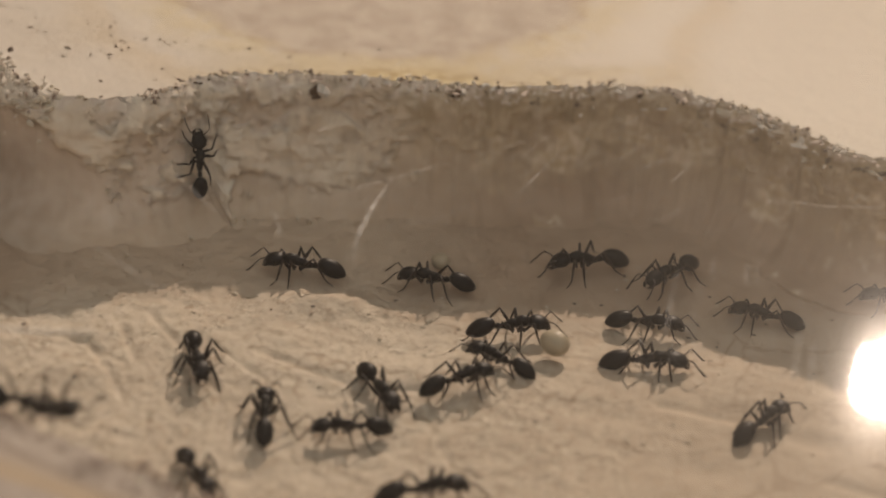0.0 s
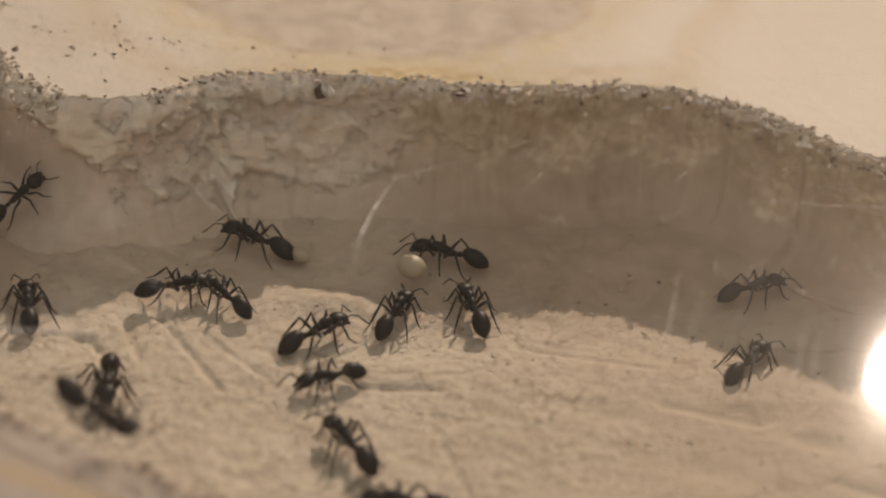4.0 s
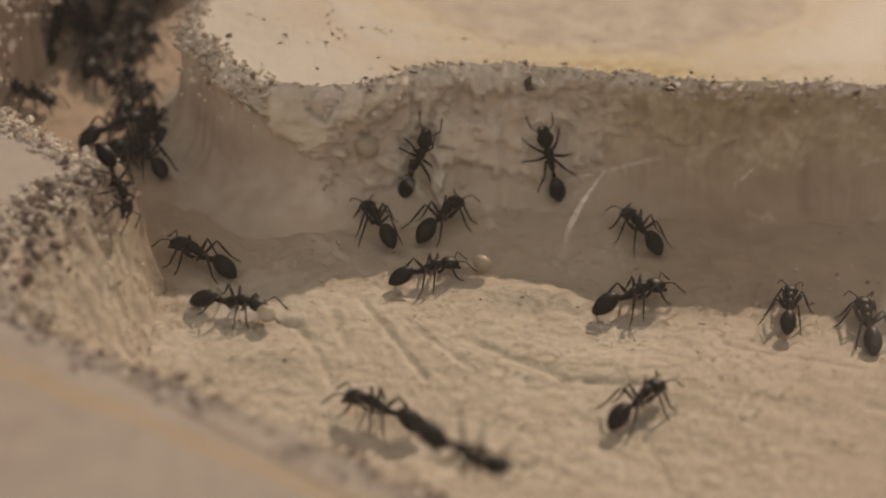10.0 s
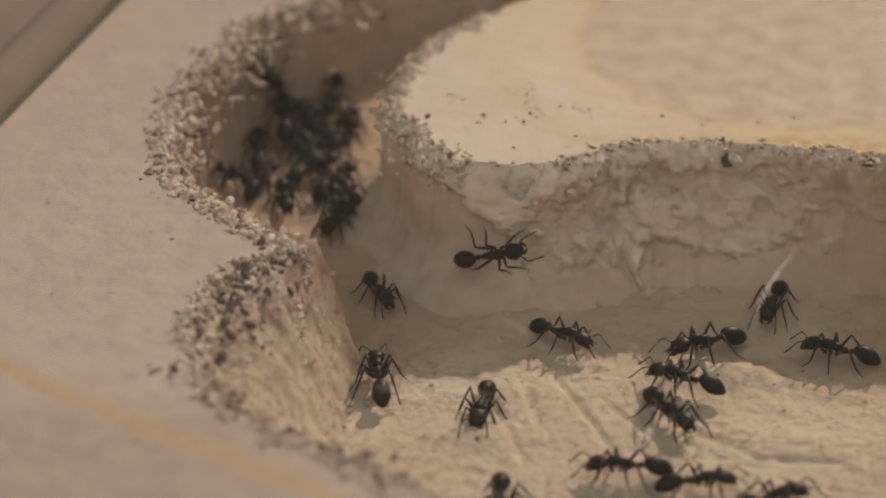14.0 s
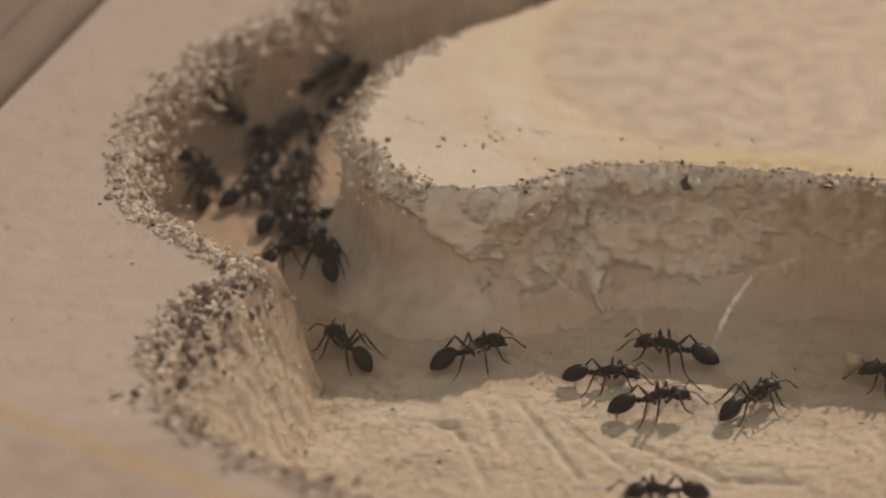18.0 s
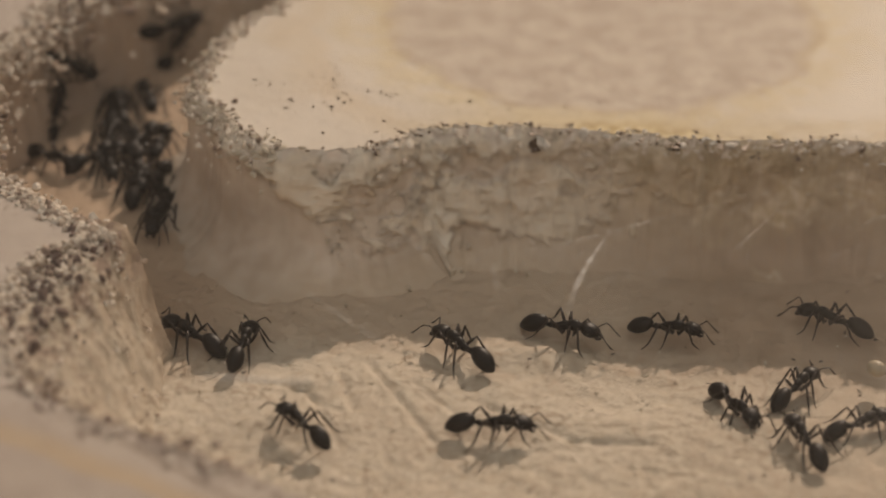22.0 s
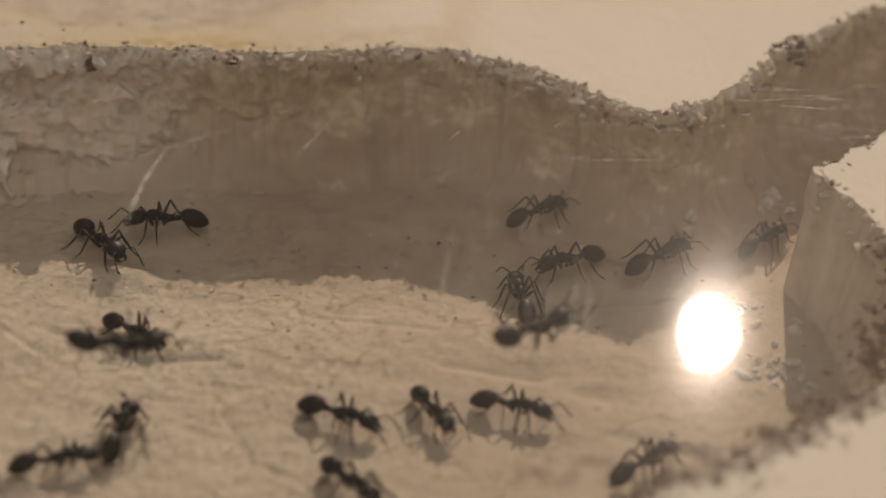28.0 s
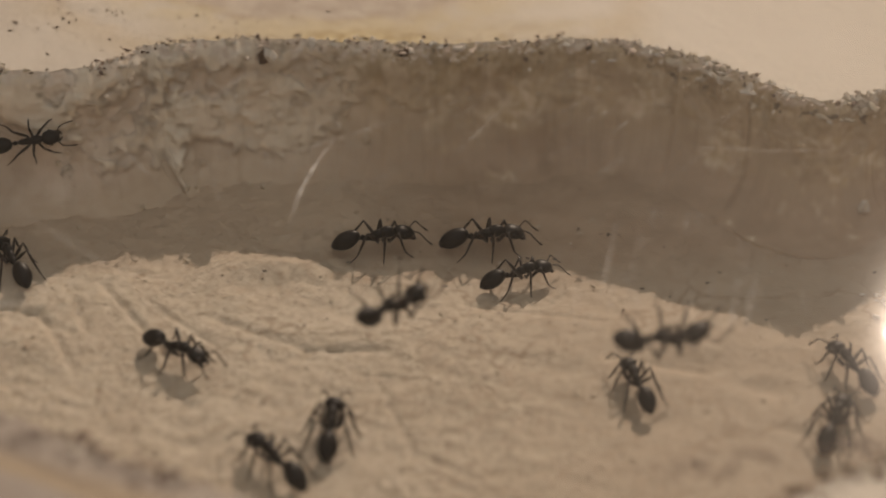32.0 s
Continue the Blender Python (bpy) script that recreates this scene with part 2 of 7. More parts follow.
def plaster_wall():
    """A smooth brown-grey coat under a pale crumbling crust; the mesh says where the crust is left."""
    m, t, b = shader("plaster_wall")
    w = Web(t)
    co, x, y, z = place(w)
    big, mid, fine = w.noise(co, 0.10, 5), w.noise(co, 0.45, 7, 0.68), w.noise(co, 2.5, 5, 0.65)
    grit = w.noise(co, 1.1, 8, 0.72)
    left = w.math("SUBTRACT", 1.0, w.step(w.math("ADD", x, w.math("MULTIPLY", big, 16.0)), -4.0, 22.0))
    skin = w.add("Attribute")
    skin.attribute_name = "crust"
    crust = w.step(w.math("ADD", skin.outputs["Fac"], w.math("MULTIPLY", w.math("SUBTRACT", grit, 0.5), 1.3)), 0.25, 0.70)
    # the smooth coat, stained in soft clouds
    coat = w.mix(w.step(big, 0.35, 0.65), (0.375, 0.290, 0.206), (0.460, 0.368, 0.278))
    coat = w.mix(w.math("MULTIPLY", w.step(mid, 0.50, 0.70), 0.35), coat, (0.30, 0.222, 0.15))
    # the coat is paler towards the east end
    worn = w.step(w.math("ADD", x, w.math("MULTIPLY", mid, 8.0)), 14.0, 36.0)
    coat = w.mix(w.math("MULTIPLY", worn, 0.5), coat, (0.50, 0.405, 0.305))
    # the coat turns paler towards the top, browner towards the foot
    high_coat = w.step(w.math("ADD", z, w.math("MULTIPLY", w.math("SUBTRACT", w.noise(co, 0.2, 6, 0.62), 0.5), 9.0)), -13.0, -9.5)
    coat = w.mix(w.math("MULTIPLY", high_coat, w.math("ADD", 0.45, w.math("MULTIPLY", left, 0.4))), coat, w.mix(left, w.mix(w.step(mid, 0.35, 0.65), (0.60, 0.50, 0.365), (0.47, 0.375, 0.25)), w.mix(w.step(mid, 0.35, 0.65), (0.74, 0.655, 0.555), (0.62, 0.53, 0.435))))
    coat = w.mix(w.math("MULTIPLY", w.math("MULTIPLY", left, w.math("SUBTRACT", 1.0, high_coat)), 0.7), coat, w.mix(w.step(grit, 0.4, 0.6), (0.54, 0.44, 0.335), (0.62, 0.52, 0.405)))
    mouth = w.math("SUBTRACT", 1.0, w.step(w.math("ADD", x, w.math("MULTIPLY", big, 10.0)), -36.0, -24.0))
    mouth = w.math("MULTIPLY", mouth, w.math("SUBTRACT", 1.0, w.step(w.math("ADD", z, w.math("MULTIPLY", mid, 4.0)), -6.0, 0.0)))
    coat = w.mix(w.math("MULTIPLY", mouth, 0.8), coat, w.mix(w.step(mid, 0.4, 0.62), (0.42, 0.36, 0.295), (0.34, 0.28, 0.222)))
    # foot shade of the east wall, darkened into the coat colour
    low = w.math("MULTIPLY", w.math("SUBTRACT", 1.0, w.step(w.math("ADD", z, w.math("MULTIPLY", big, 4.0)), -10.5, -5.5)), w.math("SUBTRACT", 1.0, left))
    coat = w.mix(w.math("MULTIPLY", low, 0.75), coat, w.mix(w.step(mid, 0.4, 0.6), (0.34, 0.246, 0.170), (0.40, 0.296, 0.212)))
    # ochre and cream blotches over the east half, thinning out towards the foot
    blot = w.step(w.math("ADD", w.noise(co, 0.21, 9, 0.70), w.math("MULTIPLY", z, 0.012)), 0.38, 0.50)
    blot = w.math("MULTIPLY", blot, w.math("SUBTRACT", 1.0, left))
    coat = w.mix(w.math("MULTIPLY", blot, 0.7), coat, w.mix(w.step(w.noise(co, 0.7, 8, 0.7), 0.42, 0.58), (0.56, 0.45, 0.29), (0.78, 0.68, 0.54)))
    # the crust: cream in the west, olive-brown and streaked with cream in the east
    cream = w.mix(w.step(big, 0.38, 0.60), (0.78, 0.665, 0.52), (0.88, 0.785, 0.645))
    olive = w.mix(w.step(grit, 0.36, 0.62), (0.36, 0.27, 0.165), (0.58, 0.47, 0.325))
    pale = w.mix(left, olive, cream)
    pale = w.mix(w.math("MULTIPLY", w.step(w.noise(co, 0.30, 6, 0.66), 0.52, 0.62), w.math("SUBTRACT", 0.75, w.math("MULTIPLY", left, 0.53))), pale, w.mix(left, (0.40, 0.31, 0.165), (0.64, 0.535, 0.40)))
    flow = w.add("Mapping")
    flow.inputs["Scale"].default_value = (0.20, 0.20, 0.75)
    w.link(co, flow.inputs["Vector"])
    seam = w.step(w.noise(flow.outputs[0], 1.0, 9, 0.72), 0.53, 0.575)
    pale = w.mix(w.math("MULTIPLY", seam, w.math("ADD", 0.30, w.math("MULTIPLY", left, 0.35))), pale, w.mix(left, (0.60, 0.50, 0.355), (0.88, 0.81, 0.69)))
    pale = w.mix(w.math("MULTIPLY", w.step(grit, 0.61, 0.69), 0.4), pale, (0.30, 0.225, 0.15))
    col = w.mix(w.math("MULTIPLY", crust, w.math("ADD", 0.6, w.math("MULTIPLY", left, 0.4))), coat, pale)
    col = w.mix(w.math("MULTIPLY", w.step(fine, 0.64, 0.74), 0.16), col, (0.20, 0.15, 0.10))
    # olive-brown damp and dark pits below the rim
    rim = w.step(w.math("ADD", z, w.math("MULTIPLY", big, 5.0)), -2.5, 1.2)
    col = w.mix(w.math("MULTIPLY", w.math("MULTIPLY", rim, w.step(mid, 0.40, 0.58)), w.math("SUBTRACT", 0.7, w.math("MULTIPLY", left, 0.50))), col, (0.29, 0.21, 0.105))
    pit = w.math("MULTIPLY", w.step(w.noise(co, 0.5, 5, 0.7), 0.58, 0.63), w.step(z, -3.6, -2.2))
    col = w.mix(w.math("MULTIPLY", pit, w.math("SUBTRACT", 0.8, w.math("MULTIPLY", left, 0.45))), col, (0.08, 0.055, 0.038))
    lump = w.step(w.math("ADD", w.noise(co, 0.45, 6, 0.68), w.math("MULTIPLY", z, 0.085)), 0.42, 0.50)
    col = w.mix(w.math("MULTIPLY", lump, 0.8), col, w.mix(w.step(grit, 0.4, 0.6), (0.66, 0.55, 0.46), (0.84, 0.77, 0.68)))
    end = w.math("MULTIPLY", w.step(x, 44.0, 50.0), w.math("SUBTRACT", 1.0, w.step(y, 8.0, 13.0)))
    col = w.mix(w.math("MULTIPLY", end, 0.9), col, w.mix(w.step(mid, 0.4, 0.65), (0.74, 0.66, 0.55), (0.60, 0.53, 0.435)))
    # a film of reddish damp in the west passage
    damp = w.math("SUBTRACT", 1.0, w.step(x, -58.0, -46.0))
    damp = w.math("MULTIPLY", damp, w.step(y, 14.0, 22.0))
    col = w.mix(w.math("MULTIPLY", damp, w.math("ADD", 0.6, w.math("MULTIPLY", w.step(big, 0.4, 0.62), 0.3))), col, (0.52, 0.41, 0.32))
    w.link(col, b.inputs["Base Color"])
    b.inputs["Roughness"].default_value = 0.88
    n = w.bump(fine, 0.4, 0.20 * MM)
    soft = w.math("ADD", 0.3, w.math("MULTIPLY", left, 0.6))
    n = w.bump(w.math("MULTIPLY", w.math("MULTIPLY", crust, soft), grit), 0.7, 0.6 * MM, n)
    n = w.bump(w.math("MULTIPLY", w.math("MULTIPLY", seam, crust), soft), 0.2, 0.3 * MM, n)
    w.link(w.bump(mid, 0.4, 0.7 * MM, n), b.inputs["Normal"])
    return m


def plaster_floor():
    m, t, b = shader("plaster_floor")
    w = Web(t)
    co, x, y, z = place(w)
    big, mid, fine = w.noise(co, 0.07, 4), w.noise(co, 0.55, 7, 0.66), w.noise(co, 2.2, 5, 0.68)
    col = w.mix(w.step(big, 0.35, 0.65), (0.54, 0.455, 0.355), (0.60, 0.52, 0.415))
    col = w.mix(w.math("MULTIPLY", w.step(mid, 0.48, 0.68), 0.5), col, (0.44, 0.345, 0.245))
    col = w.mix(w.math("MULTIPLY", w.step(w.noise(co, 0.9, 6, 0.7), 0.55, 0.66), 0.4), col, (0.66, 0.585, 0.485))
    col = w.mix(w.math("MULTIPLY", w.step(fine, 0.61, 0.72), 0.42), col, (0.28, 0.20, 0.13))
    # flaked skin: crisp raised chips and small brown hollows
    chip = w.step(w.noise(co, 0.34, 9, 0.68), 0.495, 0.525)
    pock = w.step(w.noise(co, 1.7, 4, 0.6), 0.585, 0.66)
    hole = w.step(w.noise(co, 0.95, 6, 0.66), 0.60, 0.645)
    col = w.mix(w.math("MULTIPLY", chip, 0.35), col, (0.64, 0.565, 0.45))
    col = w.mix(w.math("MULTIPLY", hole, 0.62), col, (0.31, 0.23, 0.15))
    col = w.mix(w.math("MULTIPLY", pock, 0.45), col, (0.36, 0.265, 0.17))
    col = w.mix(w.math("MULTIPLY", w.step(w.noise(co, 0.62, 9, 0.7), 0.535, 0.55), 0.35), col, (0.70, 0.625, 0.50))
    east = w.step(w.math("ADD", x, w.math("MULTIPLY", big, 20.0)), 4.0, 34.0)
    col = w.mix(w.math("MULTIPLY", east, 0.55), col, (0.42, 0.335, 0.25))
    # contact shade along the east wall foot, painted as a browner floor
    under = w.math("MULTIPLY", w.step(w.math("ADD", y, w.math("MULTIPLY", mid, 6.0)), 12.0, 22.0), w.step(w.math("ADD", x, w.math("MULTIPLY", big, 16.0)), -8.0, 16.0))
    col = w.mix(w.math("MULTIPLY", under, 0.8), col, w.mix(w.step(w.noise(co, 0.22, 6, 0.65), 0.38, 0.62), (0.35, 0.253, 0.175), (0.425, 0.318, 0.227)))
    foot = w.step(w.math("ADD", y, w.math("MULTIPLY", mid, 6.0)), 22.0, 28.0)
    col = w.mix(w.math("MULTIPLY", w.math("MULTIPLY", foot, w.math("SUBTRACT", 1.0, w.step(x, -14.0, 8.0))), 0.8), col, (0.60, 0.49, 0.37))
    # dark pin-head specks and hairline cracks
    sp = w.noise(co, 0.9, 2, 0.4)
    col = w.mix(w.math("MULTIPLY", w.step(sp, 0.735, 0.755), 0.85), col, (0.06, 0.045, 0.035))
    vor = w.add("TexVoronoi")
    vor.feature = "DISTANCE_TO_EDGE"
    warp = w.add("VectorMath")
    warp.operation = "MULTIPLY_ADD"
    nz = w.add("TexNoise")
    w.link(co, nz.inputs["Vector"])
    nz.inputs["Scale"].default_value = 0.3
    w.link(nz.outputs["Color"], warp.inputs[0])
    warp.inputs[1].default_value = (5, 5, 5)
    w.link(co, warp.inputs[2])
    w.link(warp.outputs[0], vor.inputs["Vector"])
    vor.inputs["Scale"].default_value = 0.085
    crack = w.math("SUBTRACT", 1.0, w.step(vor.outputs["Distance"], 0.0, 0.022))
    crack = w.math("MULTIPLY", crack, w.step(w.noise(co, 0.07, 2), 0.46, 0.58))
    col = w.mix(w.math("MULTIPLY", crack, 0.5), col, (0.27, 0.195, 0.13))
    film = w.math("MULTIPLY", w.step(w.math("ADD", y, w.math("MULTIPLY", mid, 6.0)), 16.0, 22.0), w.math("SUBTRACT", 1.0, w.step(x, -14.0, 8.0)))
    col = w.mix(w.math("MULTIPLY", film, 0.8), col, (0.50, 0.40, 0.30))
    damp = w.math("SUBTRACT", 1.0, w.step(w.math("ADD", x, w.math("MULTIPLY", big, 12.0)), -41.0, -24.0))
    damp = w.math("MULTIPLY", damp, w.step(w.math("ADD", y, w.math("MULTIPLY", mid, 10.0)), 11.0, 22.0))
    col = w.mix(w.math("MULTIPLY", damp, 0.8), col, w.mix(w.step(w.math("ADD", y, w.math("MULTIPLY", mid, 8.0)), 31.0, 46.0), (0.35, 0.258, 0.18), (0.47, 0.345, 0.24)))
    # purple-brown soil ground into the upper part of the scooped slope
    up = w.math("MULTIPLY", w.step(w.math("ADD", z, w.math("MULTIPLY", w.noise(co, 0.25, 4), 5.0)), -3.5, 1.2), w.step(w.noise(co, 0.42, 7, 0.66), 0.47, 0.56))
    col = w.mix(w.math("MULTIPLY", up, 0.75), col, (0.25, 0.175, 0.14))
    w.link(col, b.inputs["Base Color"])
    b.inputs["Roughness"].default_value = 0.85
    n = w.bump(fine, 0.5, 0.22 * MM)
    n = w.bump(crack, -0.5, 0.25 * MM, n)
    calm = w.math("SUBTRACT", 1.0, w.math("MULTIPLY", east, 0.75))
    n = w.bump(w.math("MULTIPLY", chip, calm), 0.5, 0.35 * MM, n)
    flake = w.step(w.noise(co, 0.62, 9, 0.7), 0.535, 0.55)
    n = w.bump(w.math("MULTIPLY", flake, calm), 0.6, 0.35 * MM, n)
    n = w.bump(w.math("MULTIPLY", hole, calm), -0.9, 0.4 * MM, n)
    n = w.bump(w.math("MULTIPLY", pock, w.math("ADD", 0.3, calm)), -0.8, 0.3 * MM, n)
    w.link(w.bump(w.math("MULTIPLY", mid, calm), 0.4, 0.6 * MM, n), b.inputs["Normal"])
    return m


def crumb_stone():
    m, t, b = shader("crumb_stone")
    w = Web(t)
    co, x, y, z = place(w)
    g = w.add("NewGeometry")
    col = w.ramp(g.outputs["Random Per Island"], (0.0, (0.13, 0.088, 0.07)), (0.10, (0.27, 0.195, 0.155)), (0.24, (0.50, 0.41, 0.33)), (0.5, (0.66, 0.575, 0.475)), (1.0, (0.82, 0.75, 0.65)))
    col = w.mix(w.math("MULTIPLY", w.noise(co, 3.0, 3), 0.3), col, (0.30, 0.24, 0.18))
    w.link(col, b.inputs["Base Color"])
    b.inputs["Roughness"].default_value = 0.75
    return m


def glass_pane():
    m = bpy.data.materials.new("dusty_glass")
    m.use_nodes = True
    t = m.node_tree
    w = Web(t)
    for n in list(t.nodes):
        if n.type != "OUTPUT_MATERIAL":
            t.nodes.remove(n)
    co, x, y, z = place(w)
    clear, gloss, dust = w.add("BsdfTransparent"), w.add("BsdfGlossy"), w.add("BsdfDiffuse")
    clear.inputs[0].default_value = (0.97, 0.965, 0.95, 1)
    gloss.inputs["Roughness"].default_value = 0.004
    dust.inputs[0].default_value = (0.8, 0.71, 0.60, 1)
    lw = w.add("LayerWeight")
    lw.inputs[0].default_value = 0.5
    fr = w.math("ADD", 0.04, w.math("MULTIPLY", w.math("POWER", lw.outputs["Facing"], 5.0), 0.96))
    film = w.noise(co, 0.06, 5, 0.6)
    side = w.math("ADD", 0.003, w.math("MULTIPLY", w.step(x, 2.0, 36.0), 0.034))
    amount = w.math("MULTIPLY", side, w.math("ADD", 0.45, w.math("MULTIPLY", film, 1.1)))
    wide, both = w.add("BsdfGlossy"), w.add("MixShader")
    wide.inputs["Roughness"].default_value = 0.09
    both.inputs[0].default_value = 0.010
    w.link(gloss.outputs[0], both.inputs[1]), w.link(wide.outputs[0], both.inputs[2])
    a, c = w.add("MixShader"), w.add("MixShader")
    w.link(amount, a.inputs[0]), w.link(clear.outputs[0], a.inputs[1]), w.link(dust.outputs[0], a.inputs[2])
    w.link(fr, c.inputs[0]), w.link(a.outputs[0], c.inputs[1]), w.link(both.outputs[0], c.inputs[2])
    w.link(c.outputs[0], t.nodes["Material Output"].inputs["Surface"])
    return m


def plain(name, col, rough=0.5, metal=0.0, grain=0.0, scale=1.0):
    m, t, b = shader(name)
    w = Web(t)
    co, x, y, z = place(w)
    if grain:
        f = w.noise(co, scale, 4)
        w.link(w.mix(w.math("MULTIPLY", f, grain), col, tuple(c * 0.35 for c in col)), b.inputs["Base Color"])
    else:
        b.inputs["Base Color"].default_value = (*col, 1)
    b.inputs["Roughness"].default_value, b.inputs["Metallic"].default_value = rough, metal
    b.inputs["Specular IOR Level"].default_value = 0.3
    return m


TOP, WALL, FLOOR, CRUMB, GLASS = plaster_top(), plaster_wall(), plaster_floor(), crumb_stone(), glass_pane()
RUST = plain("rusty_dirt", (0.17, 0.095, 0.052), 0.85, 0.0, 0.85, 1.2)
DIRT = plain("brown_dirt", (0.13, 0.08, 0.048), 0.8, 0.0, 0.8, 2.0)
SOIL = plain("purple_brown_soil", (0.19, 0.135, 0.115), 0.85, 0.0, 0.7, 1.6)
PINK = plain("pinkish_plaster", (0.70, 0.585, 0.495), 0.85, 0.0, 0.5, 0.8)
WHITE = plain("white_gypsum", (0.68, 0.63, 0.56), 0.7, 0.0, 0.4, 1.5)
SCRATCH = bpy.data.materials.new("scratch_haze")
TABLE = plain("dark_wood", (0.20, 0.13, 0.08), 0.5, 0.0, 0.7, 0.15)


# ---- the carved plaster slab ----
def mesh_object(name, verts, faces, material, parent=None, smooth=True):
    me = bpy.data.meshes.new(name)
    me.from_pydata([tuple(c * MM for c in v) for v in verts], [], faces)
    me.materials.append(material)
    if smooth:
        me.polygons.foreach_set("use_smooth", [True] * len(me.polygons))
    ob = new(name, me)
    ob.parent = parent
    return ob


def curve_through(points, step):
    """A smooth line through the control points (any number of coordinates), cut into equal steps."""
    p = np.array([points[0], *points, points[-1]], float)
    fine = []
    for i in range(1, len(p) - 2):
        a, b, c, d = p[i - 1], p[i], p[i + 1], p[i + 2]
        for k in np.linspace(0, 1, 24, endpoint=False):
            fine.append(0.5 * (2 * b + (c - a) * k + (2 * a - 5 * b + 4 * c - d) * k**2 + (3 * b - a - 3 * c + d) * k**3))
    fine = np.array(fine + [p[-1]])
    run = np.r_[0, np.cumsum(np.hypot(*np.diff(fine[:, :2], axis=0).T))]
    n = max(2, int(run[-1] / step))
    at = np.linspace(0, run[-1], n)
    return np.array([np.interp(at, run, fine[:, i]) for i in range(p.shape[1])]).T


def rough(x, y, z, scale, octaves=4):
    return noise.fractal((x * scale, y * scale, z * scale), 1.0, 2.0, octaves)


# Rims of the chamber on the slab's top face, as plan control points (x, y, inward slope of the wall foot).
RIM_ISLAND = [(-6, 100, 1), (-24, 76, 1), (-30.4, 70.2, 1), (-36.3, 64, 1), (-40.7, 57.4, 1), (-43, 49, 1.5), (-43.6, 42.4, 2), (-41, 37.3, 2), (-37.5, 32.5, 3), (-32.5, 30.3, 3.2),
              (-25.4, 31.6, 3.2), (-20.5, 35.4, 3.2), (-13.3, 36.1, 3), (-1, 35, 2.4), (4, 34.3, 2), (15.2, 34, 1.5), (23.2, 34.3, 1), (28, 32.6, 1), (31.7, 30.9, 1), (35.5, 27.5, 1), (39, 23.6, 1), (42.5, 20.4, 1),
              (44.9, 19.8, 0.8), (48, 21, 0.8), (51.2, 23.6, 0.8), (55.2, 27.4, 0.8), (60.2, 32.6, 0.8), (65.7, 36.7, 0.8), (72.8, 41.5, 0.8), (90, 52, 0.8), (130, 75, 0.8)]
RIM_WEST_BANK = [(-20, 112, 1), (-48.9, 78.6, 1), (-56.5, 66.7, 1), (-60.9, 62, 1.5), (-62.4, 55.5, 1.5), (-64.9, 48.5, 1.5), (-65.9, 41.9, 1.5), (-65, 33.1, 1.5), (-63, 26, 1.5), (-60, 22, 1.5), (-56.5, 19.3, 1.5),
            (-53.3, 16.2, 2), (-50.4, 13.9, 3.0), (-48.7, 13.1, 3.5), (-51.0, 12.4, 2), (-54.3, 9.8, 1.5), (-56.3, 4.7, 1.5), (-56.8, -1.1, 1.5), (-55.6, -6.6, 2), (-53.6, -11.8, 3), (-50, -15.1, 4)]
RIM_SOUTH_BANK = [(-45, -18.3, 6), (-36.8, -23.1, 5), (-31.4, -26.4, 4), (-23.6, -32.6, 4), (-8, -41, 3), (8, -45, 3), (22, -43.2, 3), (31.9, -38.7, 3), (40.1, -33.9, 3), (49.5, -27.9, 3), (53, -23.3, 2.5),
            (55.7, -16.6, 2), (58.6, -9.5, 3), (58.9, -4.7, 3.0), (58.6, 0.4, 2.4), (56.7, 4.6, 1.6), (55.5, 8.1, 0.9), (57.7, 9.1, 0.8), (62.7, 12.9, 0.8), (69.2, 18.1, 0.8), (76.7, 24.9, 0.8), (95, 38, 0.8), (135, 62, 0.8)]


def rim_line(points, seed, step=0.45):
    line = curve_through(points, step)
    out = []
    for i, (x, y, s) in enumerate(line):
        a, b = line[max(i - 3, 0)], line[min(i + 3, len(line) - 1)]
        d = Vector((b[0] - a[0], b[1] - a[1])).normalized()
        n = Vector((-d.y, d.x))
        j = 0.6 * rough(x, y, seed, 0.35) + 0.32 * rough(x, y, seed, 1.3, 3)
        out.append((x + n.x * j, y + n.y * j, s, n.x, n.y))
    return out


